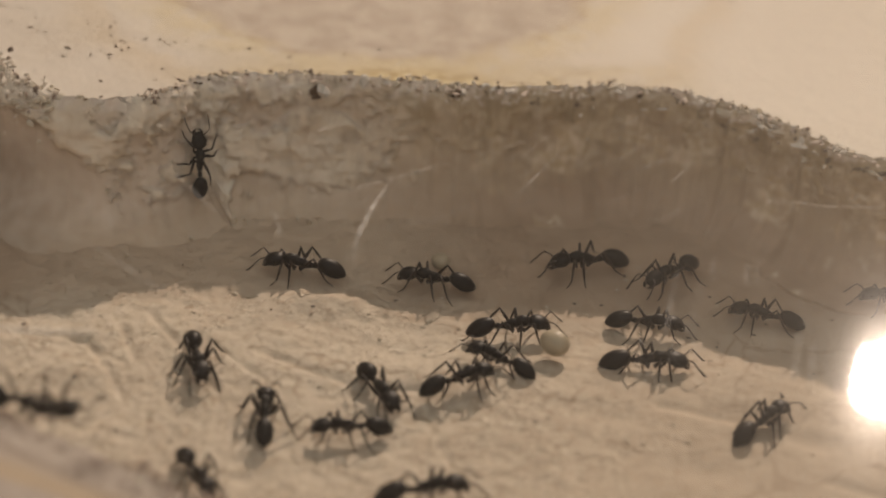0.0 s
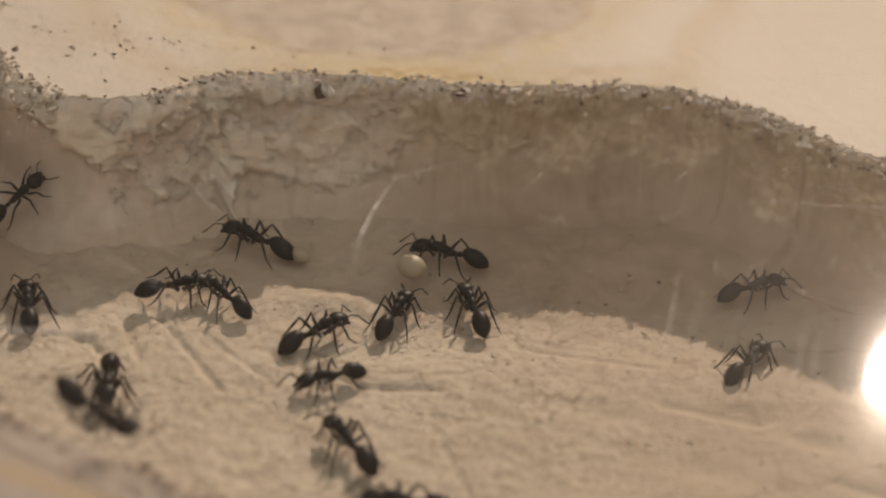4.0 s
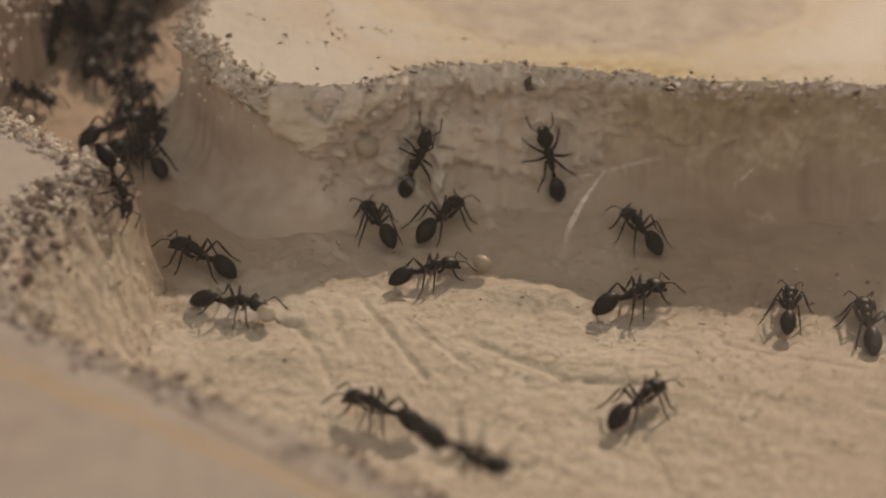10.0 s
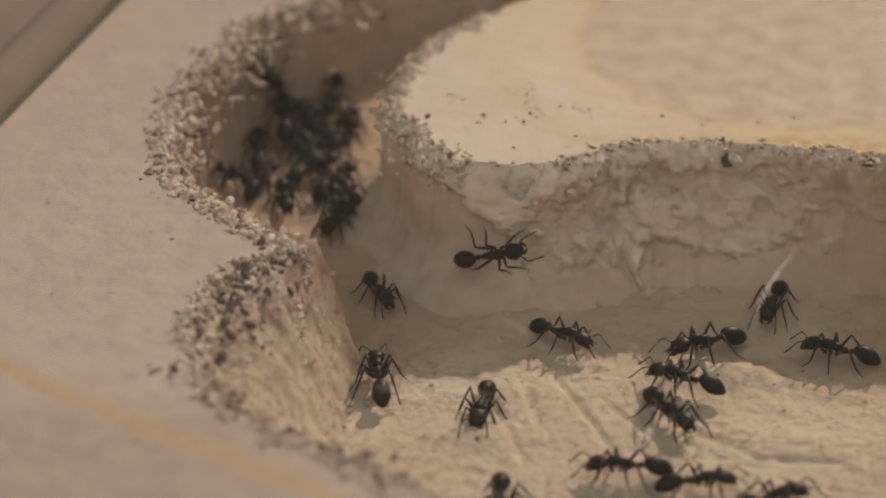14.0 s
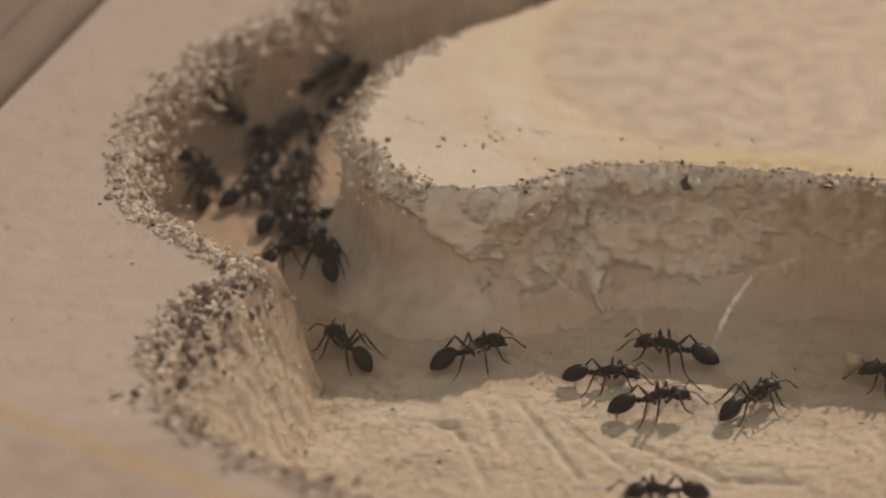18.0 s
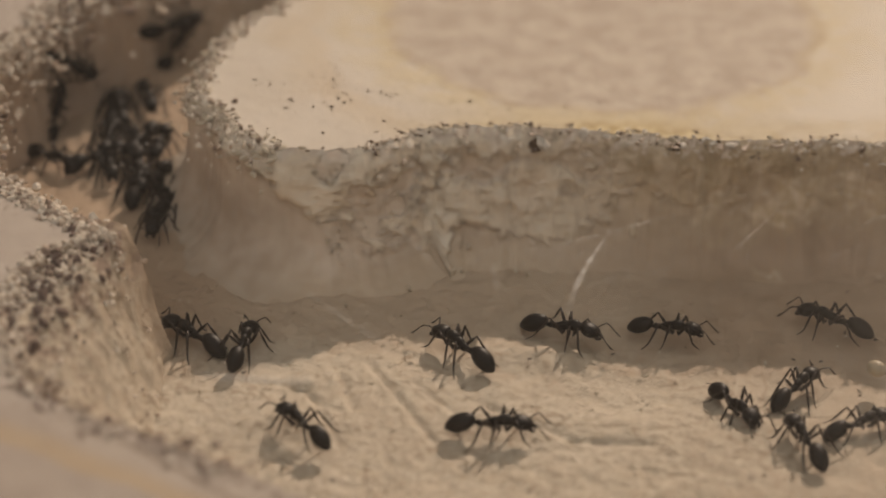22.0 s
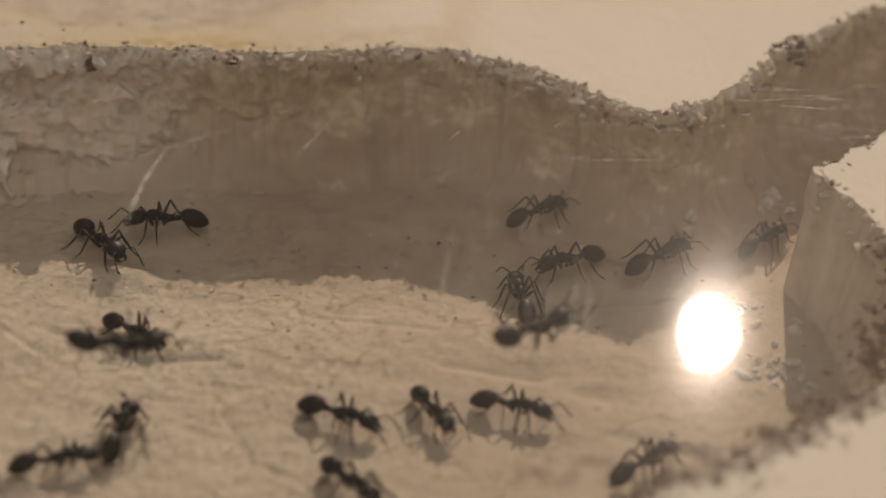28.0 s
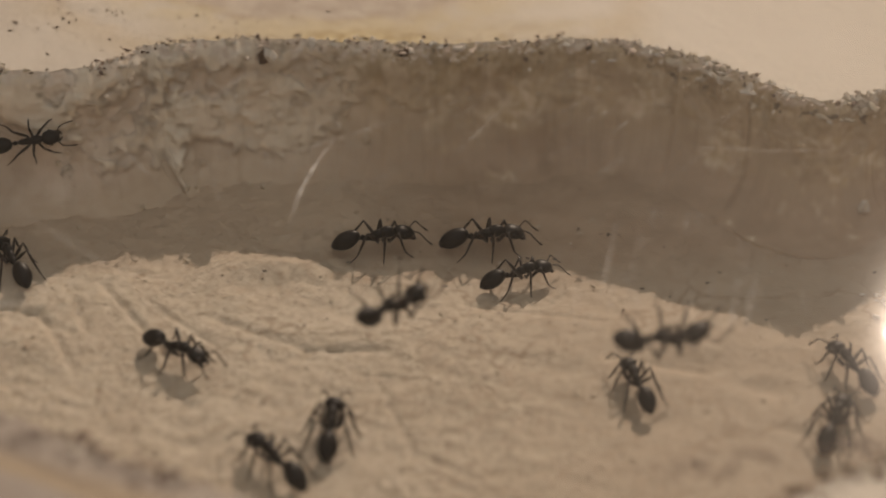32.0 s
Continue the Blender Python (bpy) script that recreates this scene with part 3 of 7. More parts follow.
def wall_strip(name, line, inward, lumps, round_foot=0.0):
    """The carved wall under a rim: a roughened strip from the top face to under the floor."""
    rows_n = 26 if inward > 0 else 64
    verts, faces, left = [], [], []
    for x, y, s, nx, ny in line:
        nx, ny = nx * inward, ny * inward
        if inward > 0:
            # the scooped bay in the west bank slopes down eastwards
            bay = max(0.0, min(1.0, (-46.5 - x) / 1.5)) * max(0.0, min(1.0, (13.9 - y) / 0.9)) * max(0.0, min(1.0, (y + 17.0) / 5.0))
            d = Vector((nx, ny)).lerp(Vector((1.0, 0.06)), bay).normalized()
            nx, ny = d.x, d.y
        for k in range(rows_n + 1):
            f = k / rows_n
            z = -f * (DEPTH + 1.0)
            bulge = min(1.0, f * 6.0)
            j = lumps(x, y, z) * bulge
            slope = s * (f ** (0.8 if round_foot else 1.15))
            over = DEPTH + z
            fillet = round_foot * (0.9 + 0.25 * rough(x, y, 2.0, 0.10, 2))
            if over < fillet:
                k2 = max(0.0, over + 0.25)
                slope += fillet - math.sqrt(max(0.0, fillet ** 2 - max(0.0, fillet - k2) ** 2))
            chipped = 0.28 + 0.55 * ease(rough(x + 9, y, 5.0 + 0.25 * z, 0.30, 3), -0.4, 0.5)  # the broken, rounded lip
            reach = slope + j + (chipped * min(1.0, -z / 0.9) * (1.0 - 0.85 * ease(-z, 1.5, 7.0)) if round_foot else 0.0)
            if round_foot:  # only short overhangs
                reach = max(reach, last - 0.30) if k else reach
                last = reach
            verts.append((x + nx * reach, y + ny * reach, z))
            left.append(crust_at(x, y, z) * (0.74 + 0.26 * proud(x, y, z)))
    m = rows_n + 1
    for i in range(len(line) - 1):
        for k in range(rows_n):
            a = i * m + k
            q = (a, a + 1, a + m + 1, a + m)
            faces.append(q if inward < 0 else q[::-1])
    ob = mesh_object(name, verts, faces, WALL)
    ob.data.attributes.new("crust", "FLOAT", "POINT").data.foreach_set("value", left)
    return ob


def plates(v, edge=0.05):
    """Turns a smooth height into flaked plates with crisp edges."""
    k = math.floor(v * 3.0)
    f = v * 3.0 - k
    f = max(0.0, min(1.0, (f - 0.5) / edge + 0.5))
    return (k + f) / 3.0


def ease(v, lo, hi):
    k = max(0.0, min(1.0, (v - lo) / (hi - lo)))
    return k * k * (3 - 2 * k)


def ragged(x, y, z, scale):
    return noise.fractal((x * scale, y * scale, z * scale), 0.45, 2.0, 7)


def crust_at(x, y, z):
    """How much of the crumbling outer crust is left at a place of the wall: 1 on the crust, 0 where it has flaked off down to the smooth coat."""
    west = max(0.0, min(1.0, (12 - x) / 16))
    drop = 2.4 * rough(x, y, 3.0, 0.10, 3)
    low = np.interp(z + drop, (-15, -13.2, -11.4, -9.6, -6.5, -3.2, -1.5, 0.0), (-1.6, -0.8, -0.2, 0.10, 0.16, 0.12, 0.34, 0.7))
    # the corner towards the side passage is rubbed smooth
    low -= 1.1 * ease(-30.5 - 1.1 * (z + 7.0) - x + 2.0 * drop, -1.5, 7.0) * ease(-z, 0.5, 2.0)
    high = np.interp(z + 0.6 * drop, (-14, -8.0, -6.0, -3.0, 0.0), (-1.6, -0.9, -0.05, 0.22, 0.5))
    flaked = 0.62 * ragged(x, y, z * 1.25, 0.17 - 0.04 * west)
    return ease(west * low + (1 - west) * high + flaked, -0.20, 0.34)


def proud(x, y, z):
    """Where the crust stands in thick plates (1) or is worn into hollows (0)."""
    return ease(ragged(x, y + 70, z * 1.3, 0.15), -0.04, 0.12)


def wall_lumps(x, y, z):
    west = max(0.0, min(1.0, (6 - x) / 20)) * max(0.0, min(1.0, (x + 48) / 5))
    crust = crust_at(x, y, z)
    body = 0.12 + 0.30 * west + (0.10 + 0.10 * west) * ragged(x + 40, y, z * 1.2, 0.34) + 0.46 * west * proud(x, y, z)
    chalk = 0.16 * west * noise.noise((x * 0.9, y * 0.9, z * 1.0)) + 0.09 * west * noise.noise((x * 1.9, y * 1.9, z * 2.0))
    return crust * (body + chalk) + 0.26 * rough(x, y, z, 0.13, 3) + 0.05 * rough(x, y, z, 0.6, 4)


def top_face(name, line, rest, label):
    from mathutils.geometry import tessellate_polygon
    ring = [(p[0], p[1], 0.0) for p in line] + [(x, y, 0.0) for x, y in rest]
    tris = tessellate_polygon([[Vector(p) for p in ring]])
    faces = []
    for a, b, c in tris:
        u, v = Vector(ring[b]) - Vector(ring[a]), Vector(ring[c]) - Vector(ring[a])
        faces.append((a, b, c) if u.cross(v).z > 0 else (a, c, b))
    ob = mesh_object(name, ring, faces, TOP, smooth=False)
    return tagged(ob, label, "plaster", kind="structure")


GROOVES = [(-25.6, 12.8, -19.7, 0.2, 0.42, 0.6), (-14.5, 6.0, -7.2, 1.0, 0.7, 0.7), (-7.2, 1.0, -0.3, 0.2, 0.6, 0.6), (-33.2, 9.2, -28.4, 4.6, 0.6, 0.5), (-28.2, 10.7, -27.0, 5.0, 0.5, 0.5),
           (-37.6, 9.4, -31.4, 8.5, 0.5, 0.4), (-31.4, 8.5, -28.0, -1.0, 0.5, 0.45), (-21.5, 9.5, -15.0, 1.0, 0.4, 0.35), (19.9, -2.1, 27.8, -4.8, 0.9, 0.5), (-1.1, -5.0, -2.0, -9.9, 0.25, 0.35),
           (-1.3, -3.7, 3.2, -5.0, 0.25, 0.3), (-1.0, -6.0, 1.0, -15.3, 0.25, 0.35), (1.0, -15.3, 5.8, -19.6, 0.25, 0.35), (33, -14, 41, -19, 0.9, 0.4), (8, 8, 20, 4, 0.5, 0.3)]


def floor_height(x, y):
    """Relief of the scraped chamber floor, for arrays of plan points."""
    h = np.zeros(len(x))
    for i, (a, b) in enumerate(zip(x, y)):
        calm = 1.0 - 0.65 * max(0.0, min(1.0, (a - 2.0) / 16.0))
        h[i] = 0.28 * noise.fractal((a * 0.06, b * 0.06, 0), 1.0, 2.0, 3) + 0.13 * calm * noise.fractal((a * 0.34, b * 0.40, 5), 0.6, 2.0, 6) + 0.16 * calm * max(0.0, noise.noise((a * 0.75, b * 0.9, 9)) - 0.1)
        h[i] += 0.17 * calm * plates(noise.fractal((a * 0.16, b * 0.22, 21), 0.8, 2.0, 6), 0.10) - 0.5 * calm * max(0.0, noise.noise((a * 0.42, b * 0.5, 33)) - 0.42)
    # a low mound under the north wall, and the scored lines left by the carving tool
    h += 0.9 * np.exp(-(((x + 8.5) / 5.0) ** 2 + ((y - 15.2) / 2.0) ** 2))
    for cx, cy, rx, ry, deep in ((27, -3.5, 5, 1.6, 0.4), (33, -8, 3, 1.4, 0.35), (22, -12, 4, 2, 0.3), (38, 0, 4, 1.5, 0.3), (13, -3, 5, 1.5, 0.25)):
        h -= deep * np.exp(-(((x - cx) / rx) ** 2 + ((y - cy + 0.3 * (x - cx)) / ry) ** 2))
    h += 0.6 * np.exp(-(((x + 33.0) / 4.0) ** 2 + ((y - 3.0) / 2.5) ** 2))
    # shallow trough added along the wall foot, moving the wall's shadow edge south
    h -= 1.0 * np.exp(-((y - 13.0) / 8.0) ** 4) / (1 + np.exp(-(x + 9.0) / 3.0)) / (1 + np.exp((x - 44.0) / 3.0))
    for ax, ay, bx, by, wide, deep in GROOVES:
        dx, dy = bx - ax, by - ay
        k = np.clip(((x - ax) * dx + (y - ay) * dy) / (dx * dx + dy * dy), 0, 1)
        d = np.hypot(x - ax - k * dx, y - ay - k * dy)
        h -= 0.7 * deep * np.exp(-((d / (0.8 * wide)) ** 2))
    return h - DEPTH


def chamber_floor():
    xs = np.r_[np.arange(-70, -60, 1.0), np.arange(-60, 62, 0.27), np.arange(62, 101, 1.0)]
    ys = np.r_[np.arange(-52, -34, 1.0), np.arange(-34, 36, 0.27), np.arange(36, 101, 0.8)]
    gx, gy = np.meshgrid(xs, ys)
    z = floor_height(gx.ravel(), gy.ravel())
    verts = np.column_stack([gx.ravel(), gy.ravel(), z]).tolist()
    nx, ny = len(xs), len(ys)
    faces = [(j * nx + i, j * nx + i + 1, (j + 1) * nx + i + 1, (j + 1) * nx + i) for j in range(ny - 1) for i in range(nx - 1)]
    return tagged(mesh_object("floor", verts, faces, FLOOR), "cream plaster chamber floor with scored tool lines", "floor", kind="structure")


ISLAND, BANK = rim_line(RIM_ISLAND, 1.0, 0.3), rim_line(RIM_WEST_BANK + RIM_SOUTH_BANK, 7.0)
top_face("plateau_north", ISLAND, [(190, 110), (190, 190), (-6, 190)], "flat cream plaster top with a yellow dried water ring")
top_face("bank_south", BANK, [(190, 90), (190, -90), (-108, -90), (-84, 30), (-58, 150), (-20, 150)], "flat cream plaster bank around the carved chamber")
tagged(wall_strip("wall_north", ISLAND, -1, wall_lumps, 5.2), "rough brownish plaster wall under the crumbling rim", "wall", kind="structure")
tagged(wall_strip("wall_south", BANK, 1, wall_lumps), "rough plaster wall of the outer bank", "wall", kind="structure")
chamber_floor()


BAY_ALONG, BAY_ACROSS, BAY_START = Vector((-0.331, -0.944)), Vector((0.944, -0.331)), Vector((-48.6, 13.6))


def bay_point(u, v):
    """The scooped slope of the west bank: a shallow dish under the rim, then a fall to the floor."""
    wide = 4.6 + 0.36 * max(0.0, u)
    p = BAY_START + BAY_ALONG * u + BAY_ACROSS * v
    if v < 0:
        z = -0.25 - 0.09 * min(6.0, -v) * min(1.0, max(0.0, u) / 4)
    else:
        k = v / wide
        z = -0.25 - (DEPTH + 0.6) * (k ** 1.12 if k < 1 else 1 + 0.15 * (k - 1))
    z0 = z
    z += 0.40 * rough(p.x, p.y, z0, 0.3, 4) - 0.10
    out = 0.20 * rough(p.x, p.y, z0 + 8, 0.45, 4) + 0.22 * plates(rough(p.x, p.y, z0 + 20, 0.22, 5), 0.3) + 0.25 * max(0.0, rough(p.x, p.y, 1.5 * z0 + 4, 0.8, 3)) + 0.10 * noise.noise((p.x * 1.3, p.y * 1.3, z0 * 1.6))
    return p.x + BAY_ACROSS.x * out, p.y + BAY_ACROSS.y * out, z + 0.5 * out


def apron():
    us, vs = np.arange(-1.6, 31, 0.3), np.arange(-7.5, 17, 0.3)
    verts = [bay_point(u, v) for u in us for v in vs]
    m = len(vs)
    faces = []
    for i in range(len(us) - 1):
        for k in range(m - 1):
            a = i * m + k
            faces.append((a, a + m, a + m + 1, a + 1))
    return tagged(mesh_object("slope_west", verts, faces, FLOOR), "cream plaster slope scooped out of the bank", "plaster", kind="structure")


apron()


def slab_body():
    """The sides and underside of the slab."""
    ring = [(190, 190), (-50, 190), (-84, 30), (-108, -90), (190, -90)]
    lo, hi = -24.0, -0.15
    verts = [(x, y, hi) for x, y in ring] + [(x, y, lo) for x, y in ring]
    n = len(ring)
    faces = [tuple(range(2 * n - 1, n - 1, -1))[::-1]]
    faces += [(i, (i + 1) % n, n + (i + 1) % n, n + i) for i in range(n)]
    return tagged(mesh_object("slab_body", verts, faces, TOP, smooth=False), "cream plaster block body", "plaster", kind="structure")


slab_body()


def edge_strip():
    """A rounded grey edging along the slab's west side, with a groove in it."""
    along = [(-113.5, -110.0), (-84.2, 29.5), (-49.5, 196.0)]
    prof = [(0.2, -24.0), (0.2, -0.4), (1.5, 1.6), (4.0, 2.4), (6.0, 1.6), (7.2, -1.2), (8.4, -1.6), (9.4, 0.9), (12.5, 2.2), (16.0, 1.0), (17.5, -2.0), (17.5, -24.0)]
    line = curve_through(along, 2.0)
    verts, faces = [], []
    for i, (x, y) in enumerate(line):
        a, b = line[max(i - 1, 0)], line[min(i + 1, len(line) - 1)]
        d = Vector((b[0] - a[0], b[1] - a[1])).normalized()
        for out, z in prof:
            verts.append((x - d.y * out, y + d.x * out, z))
    m = len(prof)
    for i in range(len(line) - 1):
        faces += [(i * m + k, i * m + k + 1, (i + 1) * m + k + 1, (i + 1) * m + k) for k in range(m - 1)]
    return tagged(mesh_object("edge_strip", verts, faces, EDGING), "worn grey-brown rounded edging along the slab", "edging", kind="structure")


EDGING = plain("grey_edging", (0.21, 0.17, 0.135), 0.85, 0.0, 0.5, 0.15)
edge_strip()


def table():
    bm = bmesh.new()
    bmesh.ops.create_cube(bm, size=1, matrix=Matrix.Translation((0.04, 0.05, -0.0445)) @ Matrix.Diagonal((1.4, 0.8, 0.04, 1)))
    bmesh.ops.bevel(bm, geom=bm.edges[:], offset=0.004, segments=2, affect="EDGES")
    me = bpy.data.meshes.new("table_top")
    bm.to_mesh(me)
    me.materials.append(TABLE)
    tagged(new("table_top", me), "dark brown wooden table top under the slab", "table", kind="structure")


table()


def glass():
    bm = bmesh.new()
    ring = [(-0.1075, -0.088), (0.188, -0.088), (0.188, 0.188), (-0.051, 0.188), (-0.0845, 0.030)]
    low = [bm.verts.new((x, y, 0.0005)) for x, y in ring]
    top = [bm.verts.new((x, y, 0.0040)) for x, y in ring]
    bm.faces.new(low[::-1]), bm.faces.new(top)
    for i in range(5):
        bm.faces.new((low[i], low[(i + 1) % 5], top[(i + 1) % 5], top[i]))
    me = bpy.data.meshes.new("glass_pane")
    bm.to_mesh(me)
    me.materials.append(GLASS)
    ob = new("glass_pane", me)
    ob.visible_shadow = False
    return tagged(ob, "clear scratched and dusty cover pane lying over the chamber", "glass", kind="structure")


PANE = glass()
LUMP = plain("plaster_lump", (0.66, 0.58, 0.46), 0.85, 0.0, 0.6, 0.8)


def crumbs(name, line, count, wide_in, wide_out, sizes, seed, span=(0.0, 1.0), inward=1, label="", material=None, flat=1.0, level=None, patchy=0.0, spots=None):
    """Loose grains along a rim: small uneven stones, half sunk into the plaster."""
    rng = random.Random(seed)
    verts, faces = [], []
    base = [(1, 0, 0), (-1, 0, 0), (0, 1, 0), (0, -1, 0), (0, 0, 1), (0, 0, -1)]
    tri = [(0, 2, 4), (2, 1, 4), (1, 3, 4), (3, 0, 4), (2, 0, 5), (1, 2, 5), (3, 1, 5), (0, 3, 5)]
    sub, cache = [Vector(b) for b in base], {}
    faces0 = []
    for a, b, c in tri:
        mids = []
        for p, q in ((a, b), (b, c), (c, a)):
            k = (min(p, q), max(p, q))
            if k not in cache:
                cache[k] = len(sub)
                sub.append((sub[p] + sub[q]).normalized())
            mids.append(cache[k])
        ab, bc, ca = mids
        faces0 += [(a, ab, ca), (ab, b, bc), (ca, bc, c), (ab, bc, ca)]
    for one in range(count):
        x, y, s, nx, ny = (*spots[one][:2], 0, 0, 0) if spots else line[int((span[0] + rng.random() * (span[1] - span[0])) * (len(line) - 1))]
        if patchy and 0.5 + 0.5 * noise.noise((x * 0.22, y * 0.22, seed)) + 0.35 * noise.noise((x * 0.9, y * 0.9, seed)) < patchy * rng.uniform(0.7, 1.3):
            continue
        d = rng.gauss(0, 1)
        d = d * wide_in * inward if d > 0 else d * wide_out * inward
        r = sizes[0] + (sizes[1] - sizes[0]) * rng.random() ** 2.5
        inside = d * inward > 0.0
        z = -abs(d) * rng.uniform(0.4, 1.4) if inside else r * 0.15
        if spots:
            z = spots[one][2] + 0.25 * r
        c = Vector((x + nx * d, y + ny * d, min(z, 0.45 - r) if level is None else level + r * 0.3))
        turn = Euler((rng.random() * 6, rng.random() * 6, rng.random() * 6)).to_matrix()
        k0 = len(verts)
        ax = (r * rng.uniform(0.7, 1.3), r * rng.uniform(0.6, 1.1), r * rng.uniform(0.5, 0.9))
        if flat < 1.0:
            turn = Euler((0, 0, rng.random() * 6)).to_matrix()
            ax = (ax[0], ax[1] * 0.6, ax[2] * flat)
        for v in sub:
            q = v * rng.uniform(0.66, 1.22)
            verts.append(tuple(c + turn @ Vector((q.x * ax[0], q.y * ax[1], q.z * ax[2]))))
        faces += [(a + k0, b + k0, e + k0) for a, b, e in faces0]
    ob = mesh_object(name, verts, faces, material or CRUMB, smooth=False)
    return tagged(ob, label or "grey, white and brown plaster crumbs along the rim", "crumbs", kind="stuff")


def stretch(line, x0, x1, y0, y1):
    return [p for p in line if x0 <= p[0] <= x1 and y0 <= p[1] <= y1]


NORTH_RIM = stretch(ISLAND, -36, 50, 15, 40)
crumbs("rim_crumbs", stretch(ISLAND, -50, -36, 25, 80), 800, 1.3, 0.7, (0.12, 0.5), 3, inward=-1)
crumbs("rim_lumps", stretch(ISLAND, -46, -34, 25, 70), 420, 1.3, 0.5, (0.2, 0.8), 23, inward=-1, label="cream plaster lumps broken out along the rim", material=LUMP, flat=0.7)
crumbs("rim_crumbs", stretch(NORTH_RIM, -36, -8, 15, 40), 620, 1.1, 0.3, (0.07, 0.36), 4, inward=-1, patchy=0.6)
crumbs("rim_crumbs", stretch(NORTH_RIM, -8, 50, 15, 40), 600, 1.0, 0.2, (0.07, 0.33), 24, inward=-1, patchy=0.62)
crumbs("rim_lumps", NORTH_RIM, 380, 0.8, 0.2, (0.2, 0.95), 25, inward=-1, label="cream plaster lumps broken out along the rim", material=LUMP, flat=0.7, patchy=0.6)
crumbs("rim_crumbs", stretch(BANK, -70, -47, 14, 90), 3600, 1.6, 0.7, (0.18, 0.66), 5, inward=1)
crumbs("rim_crumbs", stretch(BANK, -60, -47, -14, 12.9), 900, 1.7, 0.6, (0.14, 0.56), 6, inward=1)
crumbs("rim_crumbs", stretch(BANK, -53, -10, -50, -14), 420, 1.6, 0.7, (0.12, 0.5), 7, inward=1, patchy=0.5)
crumbs("rim_crumbs", stretch(BANK, 20, 140, -45, 70), 420, 0.8, 0.5, (0.1, 0.45), 8, inward=1, patchy=0.5)
crumbs("rim_crumbs", stretch(ISLAND, 44, 100, 15, 60), 300, 0.6, 0.4, (0.1, 0.5), 9, inward=-1, patchy=0.5)
# crumbs heaped over the upper half of the scooped slope
rng_bay = random.Random(77)
heap = []
while len(heap) < 800:
    u, v = rng_bay.uniform(0.5, 27), rng_bay.gauss(-3.2, 2.6)
    if -7.4 < v < 3.4 and 0.5 + 0.6 * noise.noise((u * 0.3, v * 0.3, 3)) > 0.30 + 0.05 * (v + 3):
        heap.append(bay_point(u, v))
crumbs("slope_crumbs", None, len(heap), 0, 0, (0.10, 0.5), 51, label="grey, white and brown crumbs heaped on the slope", spots=heap)
dark = [bay_point(rng_bay.uniform(1, 25), rng_bay.gauss(-2.6, 2.0)) for _ in range(300)]
crumbs("slope_dirt", None, len(dark), 0, 0, (0.12, 0.7), 52, label="dark purple-brown dirt crumbs on the slope", material=SOIL, spots=dark)
chips = [bay_point(rng_bay.uniform(1, 27), rng_bay.uniform(0.0, 11.0)) for _ in range(260)]
crumbs("slope_chips", None, len(chips), 0, 0, (0.08, 0.4), 53, label="small plaster chips on the slope", spots=chips, flat=0.5)
# brown dirt ground into the edges
crumbs("rim_dirt", stretch(ISLAND, -44, 30, 28, 45), 300, 0.8, 1.0, (0.10, 0.5), 14, inward=-1, label="dark brown dirt specks on the plaster rim", material=DIRT, flat=0.4, patchy=0.55)
crumbs("rim_dirt", stretch(ISLAND, -46, -8, 28, 55), 240, 0.3, 2.6, (0.08, 0.34), 15, inward=-1, label="dark brown dirt specks on the plaster rim", material=DIRT, flat=0.3, patchy=0.5)
specks = []
for cx, cy, sx, sy, many in ((-29.8, 45.5, 1.6, 2.2, 24), (-26.3, 42.6, 1.8, 1.4, 20), (-33.0, 39.5, 1.6, 1.4, 18), (-22.0, 42.0, 1.6, 1.2, 12), (-36.5, 43.0, 1.5, 2.0, 8), (-12.0, 39.5, 5.0, 1.5, 20)):
    specks += [(rng_bay.gauss(cx, sx), rng_bay.gauss(cy, sy), 0.0) for _ in range(many)]
crumbs("dirt_specks", None, len(specks), 0, 0, (0.07, 0.34), 56, label="brown dirt specks on the flat plaster top", material=DIRT, flat=0.3, spots=specks)
crumbs("rim_dirt", stretch(BANK, 30, 64, -40, 10), 1500, 0.8, 1.5, (0.2, 1.0), 16, inward=1, label="brown dirt clumps on the end of the rim", material=RUST, flat=0.5, patchy=0.72)
crumbs("rim_dirt", stretch(BANK, 18, 57, -46, -8), 1500, 1.8, 1.3, (0.2, 0.9), 26, inward=1, label="brown dirt smeared along the near rim", material=RUST, flat=0.45, patchy=0.5)
crumbs("rim_lumps", stretch(BANK, 18, 60, -46, 8), 260, 1.6, 0.4, (0.2, 0.9), 27, inward=1, label="cream plaster lumps broken out along the rim", material=LUMP, flat=0.7, patchy=0.5)
stuck_soil = []
for cx, cy, sx, sy, many in ((19.5, -37.2, 1.6, 0.7, 70), (24.5, -35.8, 1.8, 0.8, 80), (34.0, -35.2, 2.2, 0.7, 80), (40.5, -33.6, 1.2, 0.8, 50), (-29.0, -29.6, 2.6, 0.9, 50)):
    stuck_soil += [(rng_bay.gauss(cx, sx), rng_bay.gauss(cy, sy), 0.36) for _ in range(many)]
crumbs("pane_dirt", None, len(stuck_soil), 0, 0, (0.08, 0.42), 59, label="brown dirt smeared on the underside of the pane", material=SOIL, flat=0.3, spots=stuck_soil)
heap = [(rng_bay.gauss(50.0, 1.8), rng_bay.gauss(-5.8, 1.6), -DEPTH + 0.1) for _ in range(60)] + [(rng_bay.gauss(48.3, 2.0), rng_bay.gauss(4.9, 1.3), -DEPTH) for _ in range(50)] + [(rng_bay.gauss(57.6, 1.5), rng_bay.gauss(24.0, 1.3), -DEPTH) for _ in range(40)]
